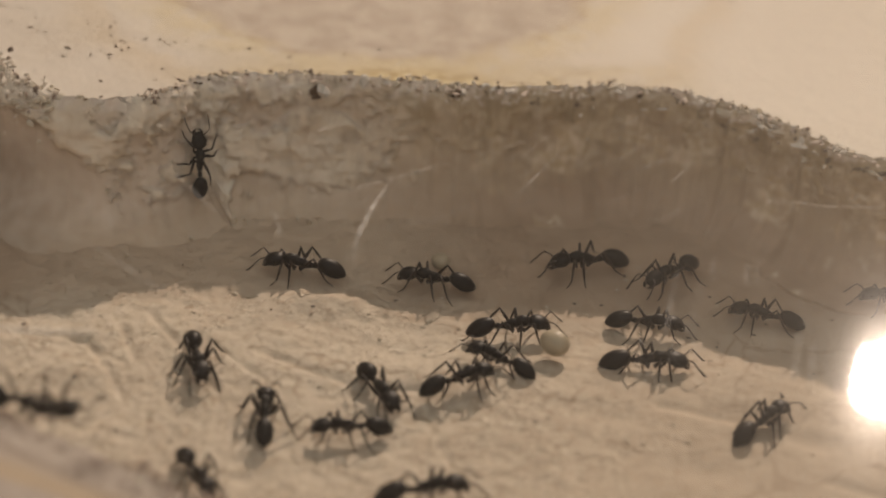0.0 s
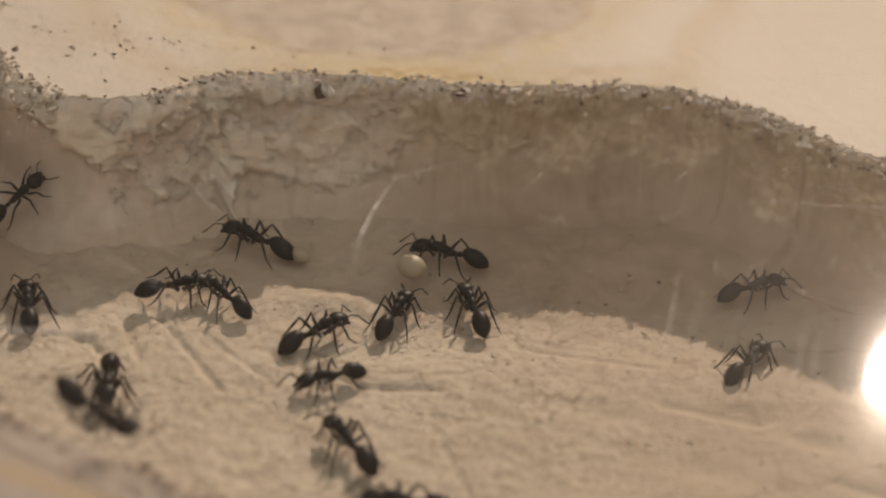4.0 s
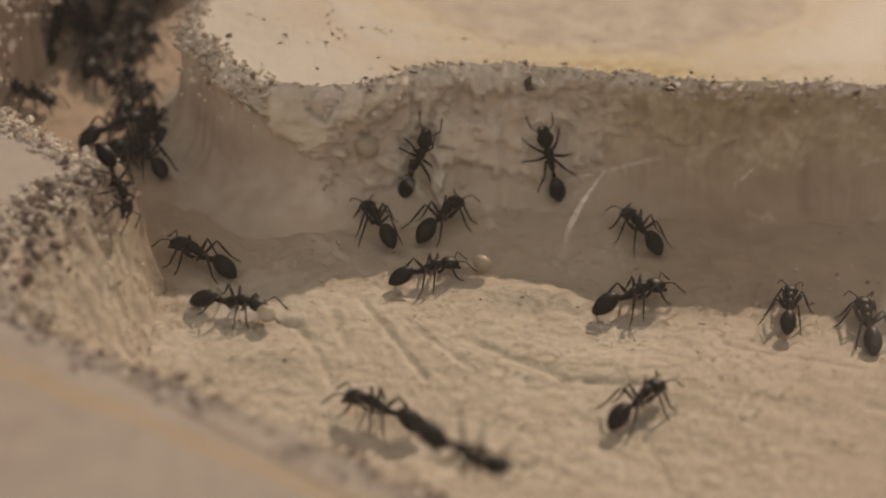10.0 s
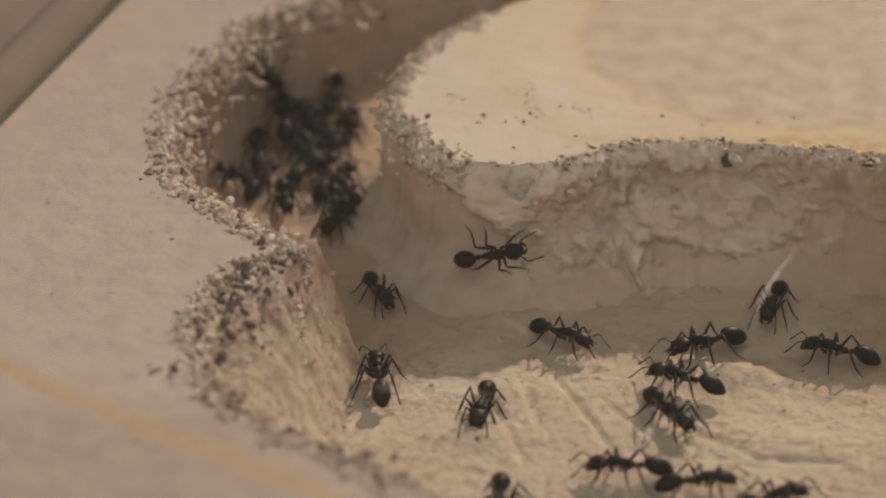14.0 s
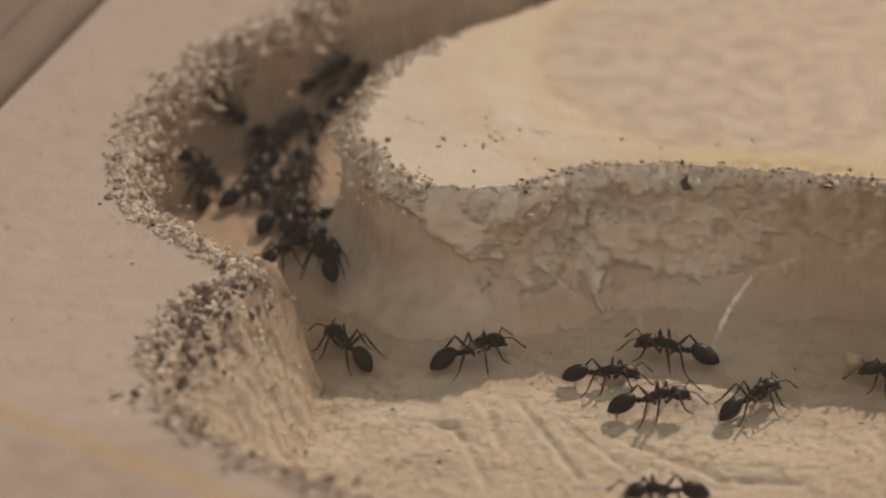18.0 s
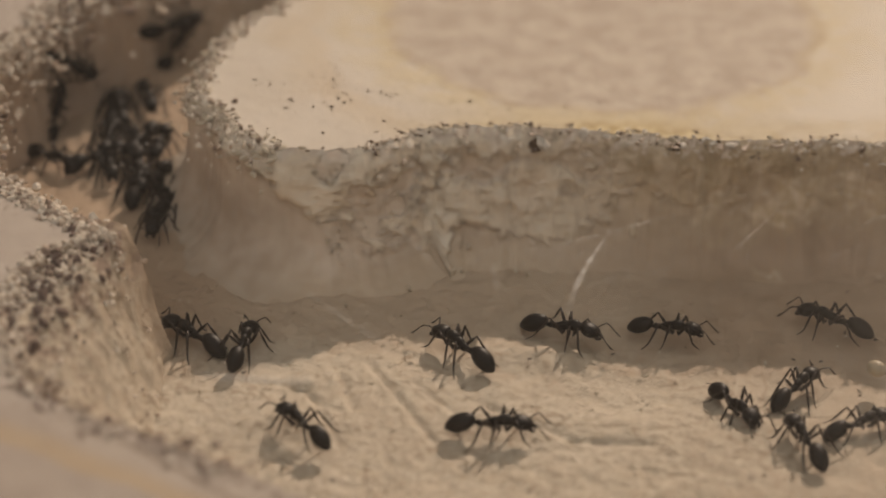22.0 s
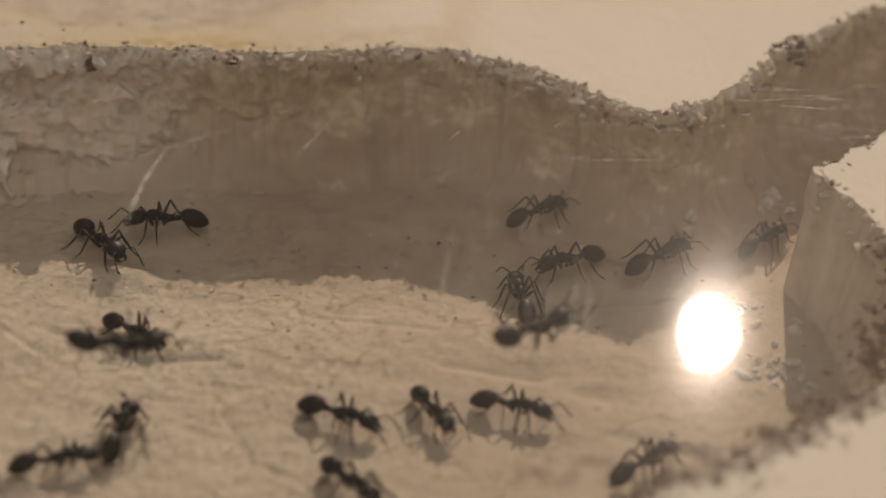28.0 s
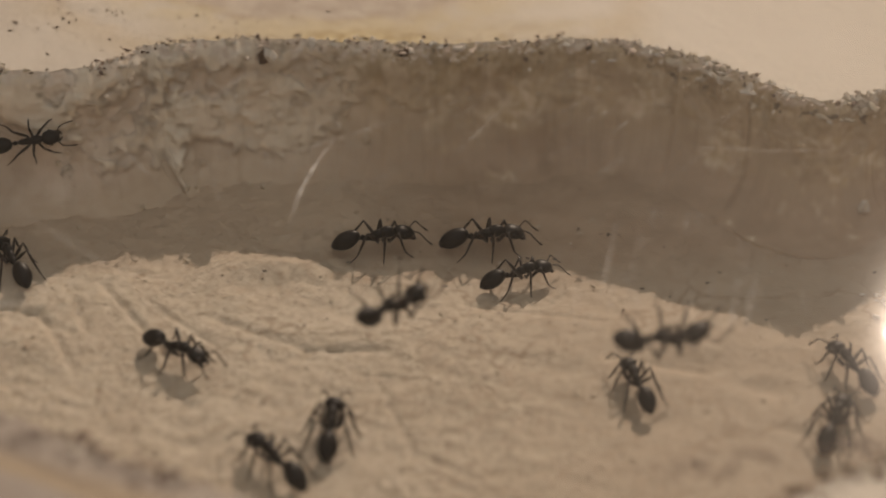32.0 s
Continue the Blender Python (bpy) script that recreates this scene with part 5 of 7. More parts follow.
ANT_PATHS = [
    [(0, -21.4, 31.3, -7.2, 78, 0, 15), (0.5, -29.9, 28.7, -5.1, 62, -65, 45), (1, -33.6, 28, -4.6, -32, -72, 118), (1.5, -39.8, 34, -8.9, -6, -37, 92), (2, -46, 40, -13.3, 0, 0, 87), (2.33, -43.9, 37, -12, -22, 19, 131),
     (2.67, -41.7, 34.1, -10.6, -25, 48, 176), (3, -39.6, 31.1, -9.3, 21, 63, -98), (4.5, -39, 28.1, -10.8, 30, 25, -32), (6, -38.4, 25.1, -12.2, 0, 0, 21), (7, -39.8, 14.1, -13.1, 0, 0, 7), (8, -37.7, 11.3, -13.1, 0, 0, 22),
     (8.5, -37.8, 11, -13.1, 0, 0, 16), (9, -36.8, 13.5, -12.9, 0, 0, 11), (9.5, -40.7, 26.8, -12.5, 0, 0, 21), (10, -47.6, 36.4, -13.1, 0, 0, 31), (11, -48.4, 37.5, -13.2, 0, 0, 31), (11.33, -44.7, 34.3, -13.3, 0, 0, -27),
     (11.67, -43.4, 28.5, -13.3, 0, 0, -85), (12, -42.1, 22.8, -13.3, 0, 0, -143), (12.5, -38.3, 24.1, -12.3, 0, 0, -76), (13, -33.2, 27.8, -9.2, 57, 48, -36), (13.5, -38.4, 27, -11.2, 9, 36, -111), (14, -43.6, 26.1, -13.3, 0, 0, -155),
     (16.5, -49, 30.7, -13.1, 0, 0, -163), (17, -48.5, 29.4, -12.4, 0, 0, -163), (18, -46, 40, -13.3, 0, 0, -163), (20, -46, 40, -13.3, 0, 0, -109), (22, -46, 40, -13.3, 0, 0, -54), (23, -44.4, 24.2, -13.3, 0, 0, -54),
     (24, -35.9, 24.7, -11.7, 0, 0, -39), (27, -27.6, 23, -13, 0, 0, 29), (28, -46, 40, -13.3, 0, 0, 29), (29.5, -46, 40, -13.3, 0, 0, -31), (31, -46, 40, -13.3, 0, 0, -92), (32, -32.6, 27.6, -6, 23, 63, -71)],
    [(0, -11.3, 19.2, -13.2, 0, 0, 79), (0.5, -21.8, 22, -13.3, 0, 0, 61), (0.75, -23.8, 25.4, -8.9, 37, -22, 44), (1, -25.8, 28.7, -4.4, 84, -27, 15), (1.5, -36.7, 36, -8.9, 35, -27, 61), (2, -47.5, 43.2, -13.3, 0, 0, 92),
     (3, -37.4, 1.1, -13.2, 0, 0, 20), (3.5, -36.6, 10, -13.2, 0, 0, 20), (4.75, -39.4, 12.8, -13.2, 0, 0, -38), (6, -42.1, 15.5, -13.2, 0, 0, -96), (6.5, -40.3, 11.8, -13.2, 0, 0, -138), (7, -38.6, 8, -13.2, 0, 0, 180),
     (7.5, -38.8, 5.5, -13.2, 0, 0, 108), (8, -38.9, 3, -13.3, 0, 0, 35), (9, -47.5, 43.2, -13.3, 0, 0, 35), (11, -47.5, 43.2, -13.3, 0, 0, 5), (11.5, -44.6, 22.5, -12.9, 0, 0, 20), (12, -47.6, 4.6, -7.1, 34, 39, 28), (12.5, -48, 8.3, -4.9, 10, 72, -6),
     (12.75, -47.3, 19.3, -8.9, 12, 35, 16), (13, -46.5, 30.2, -12.9, 0, 0, 33), (13.25, -43.8, 27.1, -13, 0, 0, -24), (13.5, -41.1, 24, -13.2, 0, 0, -82), (13.75, -36.7, 25.8, -10.6, 18, 38, -77), (14, -32.2, 27.5, -8, 68, 68, -37),
     (14.83, -35.5, 30.4, -8.4, 81, 16, -23), (15.67, -38.8, 33.2, -8.7, 83, -36, -19), (16.5, -42.1, 36.1, -9.1, 45, -88, 23), (16.75, -44.7, 37.7, -10.7, 14, -43, 36), (17, -47.2, 39.4, -12.3, 0, 0, 23), (17.5, -48.2, 44.1, -13.1, 0, 0, 21),
     (18, -50.6, 46.2, -13, 0, 0, -3), (19, -46.7, 27.2, -13.2, 0, 0, -10), (19.5, -46.5, 27.4, -13.1, 0, 0, 25), (20, -45.6, 29.5, -13.1, 0, 0, 60), (20.5, -46.6, 30.7, -13.1, 0, 0, 129), (21, -47.6, 31.9, -13.2, 0, 0, -161),
     (22, -47.5, 43.2, -13.3, 0, 0, -161), (22.33, -45.7, 40.6, -12.4, 23, 4, -110), (22.67, -43.9, 38, -11.5, 41, -12, -61), (23, -42.1, 35.4, -10.6, 41, -35, -11), (24, -44.4, 28.5, -13.3, 0, 0, -17), (27, -47.5, 43.2, -13.3, 0, 0, -17),
     (31, -47.5, 43.2, -13.3, 0, 0, 23), (32, -34, 15.1, -13.1, 0, 0, 23)],
    [(0, 1.3, 17.7, -13.7, 0, 0, 79), (1, -8.2, 16.9, -13.5, 0, 0, 71), (1.5, -18.1, 18.3, -13.3, 0, 0, 82), (2, -18.8, 17.5, -13.2, 0, 0, 76), (2.5, -22.8, 16.9, -13.2, 0, 0, 2), (3, -26.9, 16.2, -13.2, 0, 0, -71),
     (3.5, -23.4, 12.9, -13.3, 0, 0, -71), (5.5, -26.3, 28.1, -10.4, -48, 43, -122), (6, -22.9, 28.4, -11.4, -31, 32, -112), (6.5, -23.8, 28.7, -9.4, 28, 57, -46), (7, -24.6, 29, -7.5, 81, 28, 14), (7.5, -19, 33.2, -8.7, 28, 70, -57),
     (8, -18.6, 32.4, -9, 21, 63, -53), (8.5, -17.7, 33.6, -7, 64, 87, -2), (9, -15.4, 33.5, -6, -18, 80, -87), (10, -21.1, 31.9, -8.8, 75, 22, 11), (10.25, -24, 30.5, -7.3, 71, -18, 18), (10.5, -26.8, 29, -5.7, 57, -57, 35),
     (11, -34, 27.7, -4.9, 43, -77, 33), (11.5, -42.8, 36.4, -9.4, -22, -77, 98), (12, -44.1, 38.6, -9.5, -5, -47, 30), (12.5, -47.5, 50.1, -13.2, 0, 0, 21), (13, -49.1, 53.5, -12.9, 0, 0, 27), (14, -49, 46.4, -13.3, 0, 0, 27),
     (18, -49, 46.4, -13.3, 0, 0, 89), (22, -49, 46.4, -13.3, 0, 0, 152), (23, -44.9, 33.3, -13, 0, 0, 152), (24, -49, 46.4, -13.3, 0, 0, 152), (32, -49, 46.4, -13.3, 0, 0, 152)],
    [(0, 16.4, 20.3, -13.3, 0, 0, 101), (1, 5.3, 20.4, -13.1, 0, 0, 149), (1.5, 5.9, 16, -13.8, 0, 0, 112), (2, -1.2, 17.3, -13.7, 0, 0, 59), (2.5, -4.2, 18.6, -13.3, 0, 0, 60), (3, -14.1, 23.6, -13.1, 0, 0, 47),
     (3.5, -16.3, 23.3, -13.1, 0, 0, 47), (5.5, -13.6, 25.4, -13.1, 0, 0, 105), (6, -13.4, 19.5, -13.1, 0, 0, 105), (6.5, -16.6, 17.1, -13.3, 0, 0, 105), (6.75, -17.2, 16.8, -13.2, 0, 0, 67), (7, -17.8, 16.6, -13.2, 0, 0, 29),
     (8, -18.4, 21.3, -13.1, 0, 0, -12), (8.5, -17.2, 26.5, -12.9, 0, 0, -15), (9, -17.7, 26.3, -12.6, 0, 0, -46), (9.5, -18.6, 26.8, -13.1, 0, 0, -39), (10, -18.1, 25.9, -13.2, 0, 0, -31), (10.5, -18.4, 22.6, -13.3, 0, 0, 13),
     (11, -16.2, 22.5, -13.3, 0, 0, 57), (11.5, -11.5, 18.5, -13.2, 0, 0, 78), (12, -10.9, 18.4, -13.3, 0, 0, 100), (12.25, -11.1, 17.7, -13.3, 0, 0, 61), (12.5, -11.2, 17, -13.2, 0, 0, 22), (12.75, -11.5, 17.2, -13.3, 0, 0, -17),
     (13, -11.7, 17.3, -13.3, 0, 0, -56), (13.25, -11.5, 17.1, -13.3, 0, 0, -13), (13.5, -11.3, 17, -13.2, 0, 0, 31), (13.75, -11.4, 17.2, -13.2, 0, 0, 75), (14, -11.6, 17.5, -13.2, 0, 0, 118), (14.5, -11.7, 17.6, -13.2, 0, 0, 118),
     (16.5, -8.7, 20.3, -13.1, 0, 0, 50), (17, -9.3, 19.7, -13.2, 0, 0, 50), (17.5, -11, 19.1, -13.1, 0, 0, 62), (18, -10.8, 20.2, -13.1, 0, 0, 74), (19, 0, 17.2, -13.8, 0, 0, 11), (20, 6, 26.9, -12.9, 0, 0, 48),
     (20.25, 6, 28.8, -12.5, -17, -19, 86), (20.5, 5.9, 30.7, -12, -43, -21, 131), (21, 0.5, 19.8, -13.1, 0, 0, 141), (21.5, -12.1, 12, -12.9, 0, 0, 103), (22, -17, 13.7, -13.2, 0, 0, 43), (23, -31.7, 27.7, -5.8, 68, -35, 19),
     (23.33, -31.1, 21.1, -8.3, 61, -2, -29), (23.67, -30.4, 14.5, -10.8, 31, 15, -82), (24, -29.8, 7.9, -13.3, 0, 0, -136), (24.5, -29.3, 6, -13.2, 0, 0, -136), (27, -12.6, 29.3, -12.1, 0, 0, -147), (27.5, -10.5, 23.7, -13.1, 0, 0, -159),
     (28, -9.7, 18.8, -13.2, 0, 0, -151), (29, -9.3, 7.9, -13.8, 0, 0, 177), (29.25, -10.8, 9.1, -13.6, 0, 0, -138), (29.5, -12.3, 10.3, -13.4, 0, 0, -93), (30, 5.6, 11.3, -14.2, 0, 0, -67), (30.5, 11.6, 12.5, -14.1, 0, 0, -66),
     (31, 10.7, 13.5, -14.3, 0, 0, -63), (31.5, 10.7, 17.1, -13.6, 0, 0, -76), (32, 10.6, 17.2, -13.6, 0, 0, -88)],
    [(0, 24.4, 18.6, -13.4, 0, 0, 131), (0.5, 18.4, 19, -13.4, 0, 0, 64), (1, 11.8, 26.8, -13.2, 0, 0, 28), (2, 12.9, 16.1, -13.8, 0, 0, 78), (2.5, 5.8, 18.5, -13.3, 0, 0, 72), (3, 5.1, 18.8, -13.4, 0, 0, 71),
     (3.5, 3, 21.9, -13.1, 0, 0, 71), (6, 1.6, 17.1, -13.8, 0, 0, 69), (6.5, -4.7, 20.5, -13.1, 0, 0, 67), (7, -5, 20, -13.1, 0, 0, 65), (7.5, -9.6, 20.3, -13.2, 0, 0, 96), (8, -10.5, 19.3, -13.2, 0, 0, 122),
     (8.5, -10.3, 19.2, -13.2, 0, 0, 74), (9, -7.2, 24.1, -13, 0, 0, 26), (10, -7.3, 33.3, -9.3, 68, -14, 8), (10.5, -6.6, 33.7, -9.8, 67, -11, 7), (11, -6.6, 33.2, -9.5, 67, -8, 6), (12, -8.2, 28.9, -12.2, 0, 0, 41),
     (12.5, -10.1, 28.1, -12.8, 0, 0, 80), (13, -8.7, 24.2, -13, 0, 0, 118), (14, -5, 25, -13, 0, 0, 165), (14.5, -4.5, 25.7, -12.9, 0, 0, 165), (15.75, -8.5, 28.3, -12.6, 2, -27, 107), (17, -12.6, 30.9, -12.2, 31, -36, 33),
     (18, 87, 41, -13.6, 0, 0, 52), (20, 87, 41, -13.6, 0, 0, -3), (21, 16.6, 7.8, -14.2, 0, 0, -3), (22, 13.4, -0.6, -13.3, 0, 0, 18), (22.5, 19.6, -1.5, -13.3, 0, 0, 4), (23, 20.4, -2.3, -13.3, 0, 0, -9),
     (23.5, 24.6, -5.3, -14, 0, 0, -43), (23.75, 26.4, -2.4, -13.6, 0, 0, 3), (24, 28.2, 0.6, -13.2, 0, 0, 49), (26.5, 26.3, -5.8, -14.1, 0, 0, -16), (27, 24.2, -4.9, -13.9, 0, 0, -16), (28, 28.9, 8, -14.2, 0, 0, 1),
     (28.5, 29.6, 7.1, -14.1, 0, 0, -34), (29, 32.9, 12.2, -14.2, 0, 0, -32), (30, 43.4, 17.2, -11.1, 29, 40, -61), (31, 47, 7.1, -13.5, 0, 0, -45), (32, 87, 41, -13.6, 0, 0, -45)],
    [(0, 32.5, 12.2, -14.2, 0, 0, 71), (1, 21, 13.6, -14.4, 0, 0, 83), (1.5, 22.5, 14.3, -14.4, 0, 0, 75), (2, 22.4, 14.2, -14.4, 0, 0, 67), (3, 90, 43, -13.6, 0, 0, 67), (5, 90, 43, -13.6, 0, 0, 15),
     (7, 90, 43, -13.6, 0, 0, -38), (8, 28.6, -16.1, -13.4, 0, 0, -38), (9, 90, 43, -13.6, 0, 0, -38), (12, 90, 43, -13.6, 0, 0, -78), (13, -5.8, -7.6, -13.4, 0, 0, -78), (14, -6.4, -7.3, -13.3, 0, 0, -67),
     (17, 90, 43, -13.6, 0, 0, -67), (21, 90, 43, -13.6, 0, 0, -64), (22, 18.8, 2.6, -13.6, 0, 0, -64), (23, 24.4, -4.5, -13.9, 0, 0, -5), (23.5, 23, -6.1, -13.5, 0, 0, 46), (24, 21.6, -7.7, -13.1, 0, 0, 97),
     (26.5, 18.4, 0.3, -13.4, 0, 0, 159), (27, 16.5, -9.1, -13.1, 0, 0, 159), (28, 17.3, -11.1, -13.1, 0, 0, -163), (28.33, 23.2, -7.1, -13.1, 0, 0, 141), (28.67, 29, -3, -13.1, 0, 0, 85), (29, 34.9, 1, -13.1, 0, 0, 29),
     (29.5, 31.9, 5.2, -14, 0, 0, 49), (30, 23.3, 10.8, -14.5, 0, 0, 65), (30.5, 16.3, 9.9, -14.2, 0, 0, 95), (30.75, 17, 11.3, -14.3, 0, 0, 167), (31, 17.7, 12.8, -14.3, 0, 0, -121), (31.5, 16.6, 12.8, -14.3, 0, 0, -97),
     (32, 13.2, 11.3, -14.1, 0, 0, -74)],
    [(0, -21.5, 3.3, -13.2, 0, 0, -173), (0.5, -20.6, 0.6, -13.4, 0, 0, -159), (1, -20.8, 1, -13.5, 0, 0, -144), (1.5, -14.8, 0, -13.1, 0, 0, -107), (2, -14.8, -0.2, -13.2, 0, 0, -90), (2.5, -12.2, 5.3, -13.5, 0, 0, -43),
     (3, -10.6, 7.7, -13.7, 0, 0, -59), (3.5, -10.7, 7.7, -13.8, 0, 0, -59), (5.5, -11.6, 10.6, -13.1, 0, 0, -24), (6, -11.2, 10.9, -13.5, 0, 0, -24), (6.5, -10.5, 13.5, -13.1, 0, 0, -33), (7, -9.6, 13.5, -12.9, 0, 0, -41),
     (7.5, -9.1, 15.3, -13.5, 0, 0, -25), (8, -10.9, 12.4, -12.8, 0, 0, -10), (8.5, -11.3, 11.3, -12.9, 0, 0, -25), (9, -10, 11.1, -13.5, 0, 0, -40), (9.5, -3, 13.9, -14, 0, 0, -67), (10, -0.3, 13.7, -13.9, 0, 0, -60),
     (11, 6.7, 13.3, -14.1, 0, 0, -87), (12, 11.8, 3.2, -13.8, 0, 0, -12), (13, 3.2, 11.3, -14.1, 0, 0, -66), (14, 84, 45, -13.6, 0, 0, -66), (18.5, 84, 45, -13.6, 0, 0, -14), (23, 84, 45, -13.6, 0, 0, 38),
     (24, 29.7, 19.6, -13.4, 0, 0, 38), (25.25, 35.4, 16.3, -13.2, 0, 0, -26), (26.5, 41.1, 13, -13.1, 0, 0, -89), (27, 42.8, 13, -13.1, 0, 0, -89), (27.5, 42.6, 11.5, -13.4, 0, 0, -76), (28, 43.4, 12.5, -13.2, 0, 0, -62),
     (28.5, 46.2, 15.1, -12.6, 0, 0, -70), (29, 49.8, 15, -13.3, 0, 0, -85), (30, 54.4, 13.5, -13.3, 0, 0, -41), (31, 63.5, 25.8, -13.6, 0, 0, -37), (32, 84, 45, -13.6, 0, 0, -37)],
    [(0, -15.7, -5.5, -13.2, 0, 0, -3), (0.5, -15, -1.7, -13.4, 0, 0, -9), (1, -14.2, 4.1, -13.7, 0, 0, -14), (1.5, -9.1, 9.8, -13.5, 0, 0, -47), (2, -6.6, 9.3, -13.8, 0, 0, -46), (2.5, -3.4, 12.7, -13.9, 0, 0, -27),
     (3, -3.5, 11.9, -13.9, 0, 0, -9), (3.5, -3.1, 12.1, -13.8, 0, 0, -9), (4.5, -3.6, 11.2, -13.9, 0, 0, -64), (5.5, -4, 10.4, -14, 0, 0, -119), (6, -5.4, 9.8, -13.8, 0, 0, -119), (6.25, -6.4, 10.3, -13.7, 0, 0, -160),
     (6.5, -7.4, 10.8, -13.6, 0, 0, 158), (7, -10.5, -1.3, -13.5, 0, 0, 87), (7.5, -16.2, -4.8, -13.2, 0, 0, 120), (8, -22.2, -10.7, -13.4, 0, 0, 115), (9, -26.1, -3.4, -13, 0, 0, -177), (10, -37.6, 9.8, -13.4, 0, 0, -105),
     (11, -29.8, 2.2, -13.3, 0, 0, -117), (11.5, -27.2, -0.1, -12.9, 0, 0, -109), (12, -23.3, -1.1, -12.9, 0, 0, -71), (12.5, -18, -2.4, -13.2, 0, 0, -95), (13, -15.5, -3.6, -13.1, 0, 0, -68), (13.25, -15.2, -4.1, -13.2, 0, 0, -28),
     (13.5, -14.9, -4.7, -13.3, 0, 0, 13), (13.75, -16.9, -4, -13.3, 0, 0, 53), (14, -18.8, -3.3, -13.2, 0, 0, 93), (16.5, -2.5, 16.8, -13.8, 0, 0, 77), (17, -2.9, 16.2, -14, 0, 0, 77), (17.5, -2.6, 16.1, -13.8, 0, 0, 16),
     (18, -3.9, 13, -13.8, 0, 0, -46), (19, 1.8, 11, -13.9, 0, 0, -42), (19.5, 4.3, 13.3, -14.1, 0, 0, -37), (20, 4.5, 16.4, -13.7, 0, 0, -74), (20.5, 4.7, 15.9, -13.7, 0, 0, -25), (21, 5.3, 13.5, -14.2, 0, 0, 24),
     (21.33, 6.2, 11, -14.2, 0, 0, -35), (21.67, 7, 8.5, -14.1, 0, 0, -94), (22, 7.9, 6, -14.1, 0, 0, -153), (22.33, 10.8, 3.6, -13.8, 0, 0, -102), (22.67, 13.7, 1.3, -13.5, 0, 0, -51), (23, 16.6, -1.1, -13.2, 0, 0, 0),
     (24, 15.1, -12.2, -13.4, 0, 0, 0), (26.5, 1.9, -16.4, -13.2, 0, 0, -63), (27, 5.9, -14, -13.2, 0, 0, -63), (27.25, 6.7, -14.4, -13.2, 0, 0, -102), (27.5, 7.6, -14.8, -13.1, 0, 0, -140), (28, 8.8, -20.6, -13.2, 0, 0, -150),
     (29, 7, -40.1, -13.6, 0, 0, -150), (32, 7, -40.1, -13.6, 0, 0, -150)],
    [(0, -8.4, -7.3, -13.3, 0, 0, 94), (1, -21.1, -6.7, -13.2, 0, 0, 66), (2, -11.3, 12.6, -12.8, 0, 0, 87), (2.5, -16.8, 13.8, -13.2, 0, 0, 76), (3, -16.5, 13.4, -13, 0, 0, 41), (6, -26.6, 19.7, -13.2, 0, 0, 33),
     (7, -14.8, 26.8, -13.2, 0, 0, 11), (7.5, -15, 24.9, -13.2, 0, 0, 1), (8, -16, 21.9, -13.4, 0, 0, -8), (8.5, -22.7, 21, -13.1, 0, 0, -58), (9, -29.4, 20.2, -12.9, 0, 0, -108), (9.5, -20.5, 18.3, -13.3, 0, 0, -103),
     (10, -19.6, 16.4, -13.3, 0, 0, -67), (10.5, -14.8, 15.8, -13.1, 0, 0, -107), (11, -11.9, 12.2, -13, 0, 0, -97), (11.5, -4.2, 12.6, -13.8, 0, 0, -85), (12, -2.1, 11.8, -13.8, 0, 0, -41), (12.17, -3.2, 11.5, -13.7, 0, 0, -94),
     (12.33, -4.2, 11.2, -13.7, 0, 0, -148), (12.5, -5.3, 10.9, -13.6, 0, 0, 159), (13, -8.1, 6.7, -13.9, 0, 0, 141), (13.5, -16.7, 12.5, -13.4, 0, 0, -171), (14, -25.3, 18.3, -13, 0, 0, -124), (14.5, -24.5, 18.7, -13.1, 0, 0, -124),
     (16.5, -23.4, 16.9, -13.1, 0, 0, -60), (17, -22.2, 17.7, -13.1, 0, 0, -60), (17.5, -18.3, 17.3, -13.2, 0, 0, -76), (18, -17.7, 16.1, -13.3, 0, 0, -91), (18.5, -14.4, 16.6, -13.2, 0, 0, -101), (18.67, -13, 17.2, -13.2, 0, 0, -152),
     (18.83, -11.5, 17.8, -13.3, 0, 0, 157), (19, -10.1, 18.4, -13.3, 0, 0, 106), (19.25, -9.6, 21.2, -13.2, 0, 0, 46), (19.5, -9, 24, -13.1, 0, 0, -13), (20, -5, 25.6, -12.9, 0, 0, -37), (20.5, -4.6, 27.4, -13, 0, 0, -76),
     (21, -4.6, 25.6, -12.8, 0, 0, -114), (21.5, -1.4, 18.5, -13.5, 0, 0, -126), (22, 2.7, 18.2, -13.4, 0, 0, -103), (22.5, 8.4, 16.9, -13.7, 0, 0, -176), (23, 14, 15.6, -13.9, 0, 0, 110), (23.25, 14.7, 15.7, -13.9, 0, 0, 37),
     (23.5, 15.5, 15.7, -13.9, 0, 0, -36), (24, 20.4, 19, -13.5, 0, 0, -57), (24.5, 20.7, 20, -13.4, 0, 0, -57), (26.5, 21.4, 17.9, -13.7, 0, 0, -88), (27, 26.1, 17, -13.8, 0, 0, -88), (27.5, 30.4, 20.5, -13.3, 0, 0, -64),
     (28, 33.2, 21.4, -12.9, 0, 0, -64), (28.5, 40.1, 18.6, -12.3, 30, 36, -87), (29, 42.5, 18.4, -9.7, 22, 63, -83), (29.5, 47.9, 20.7, -8.2, 77, 52, -3), (29.75, 50.7, 22.8, -7.6, 88, -10, 28), (30, 53.6, 24.9, -7.1, 42, -65, 88),
     (30.33, 57.1, 25.7, -9.3, 53, -33, 32), (30.67, 60.5, 26.6, -11.4, 32, -6, -9), (31, 64, 27.4, -13.6, 0, 0, -55), (32, 90, 41, -13.6, 0, 0, -55)],
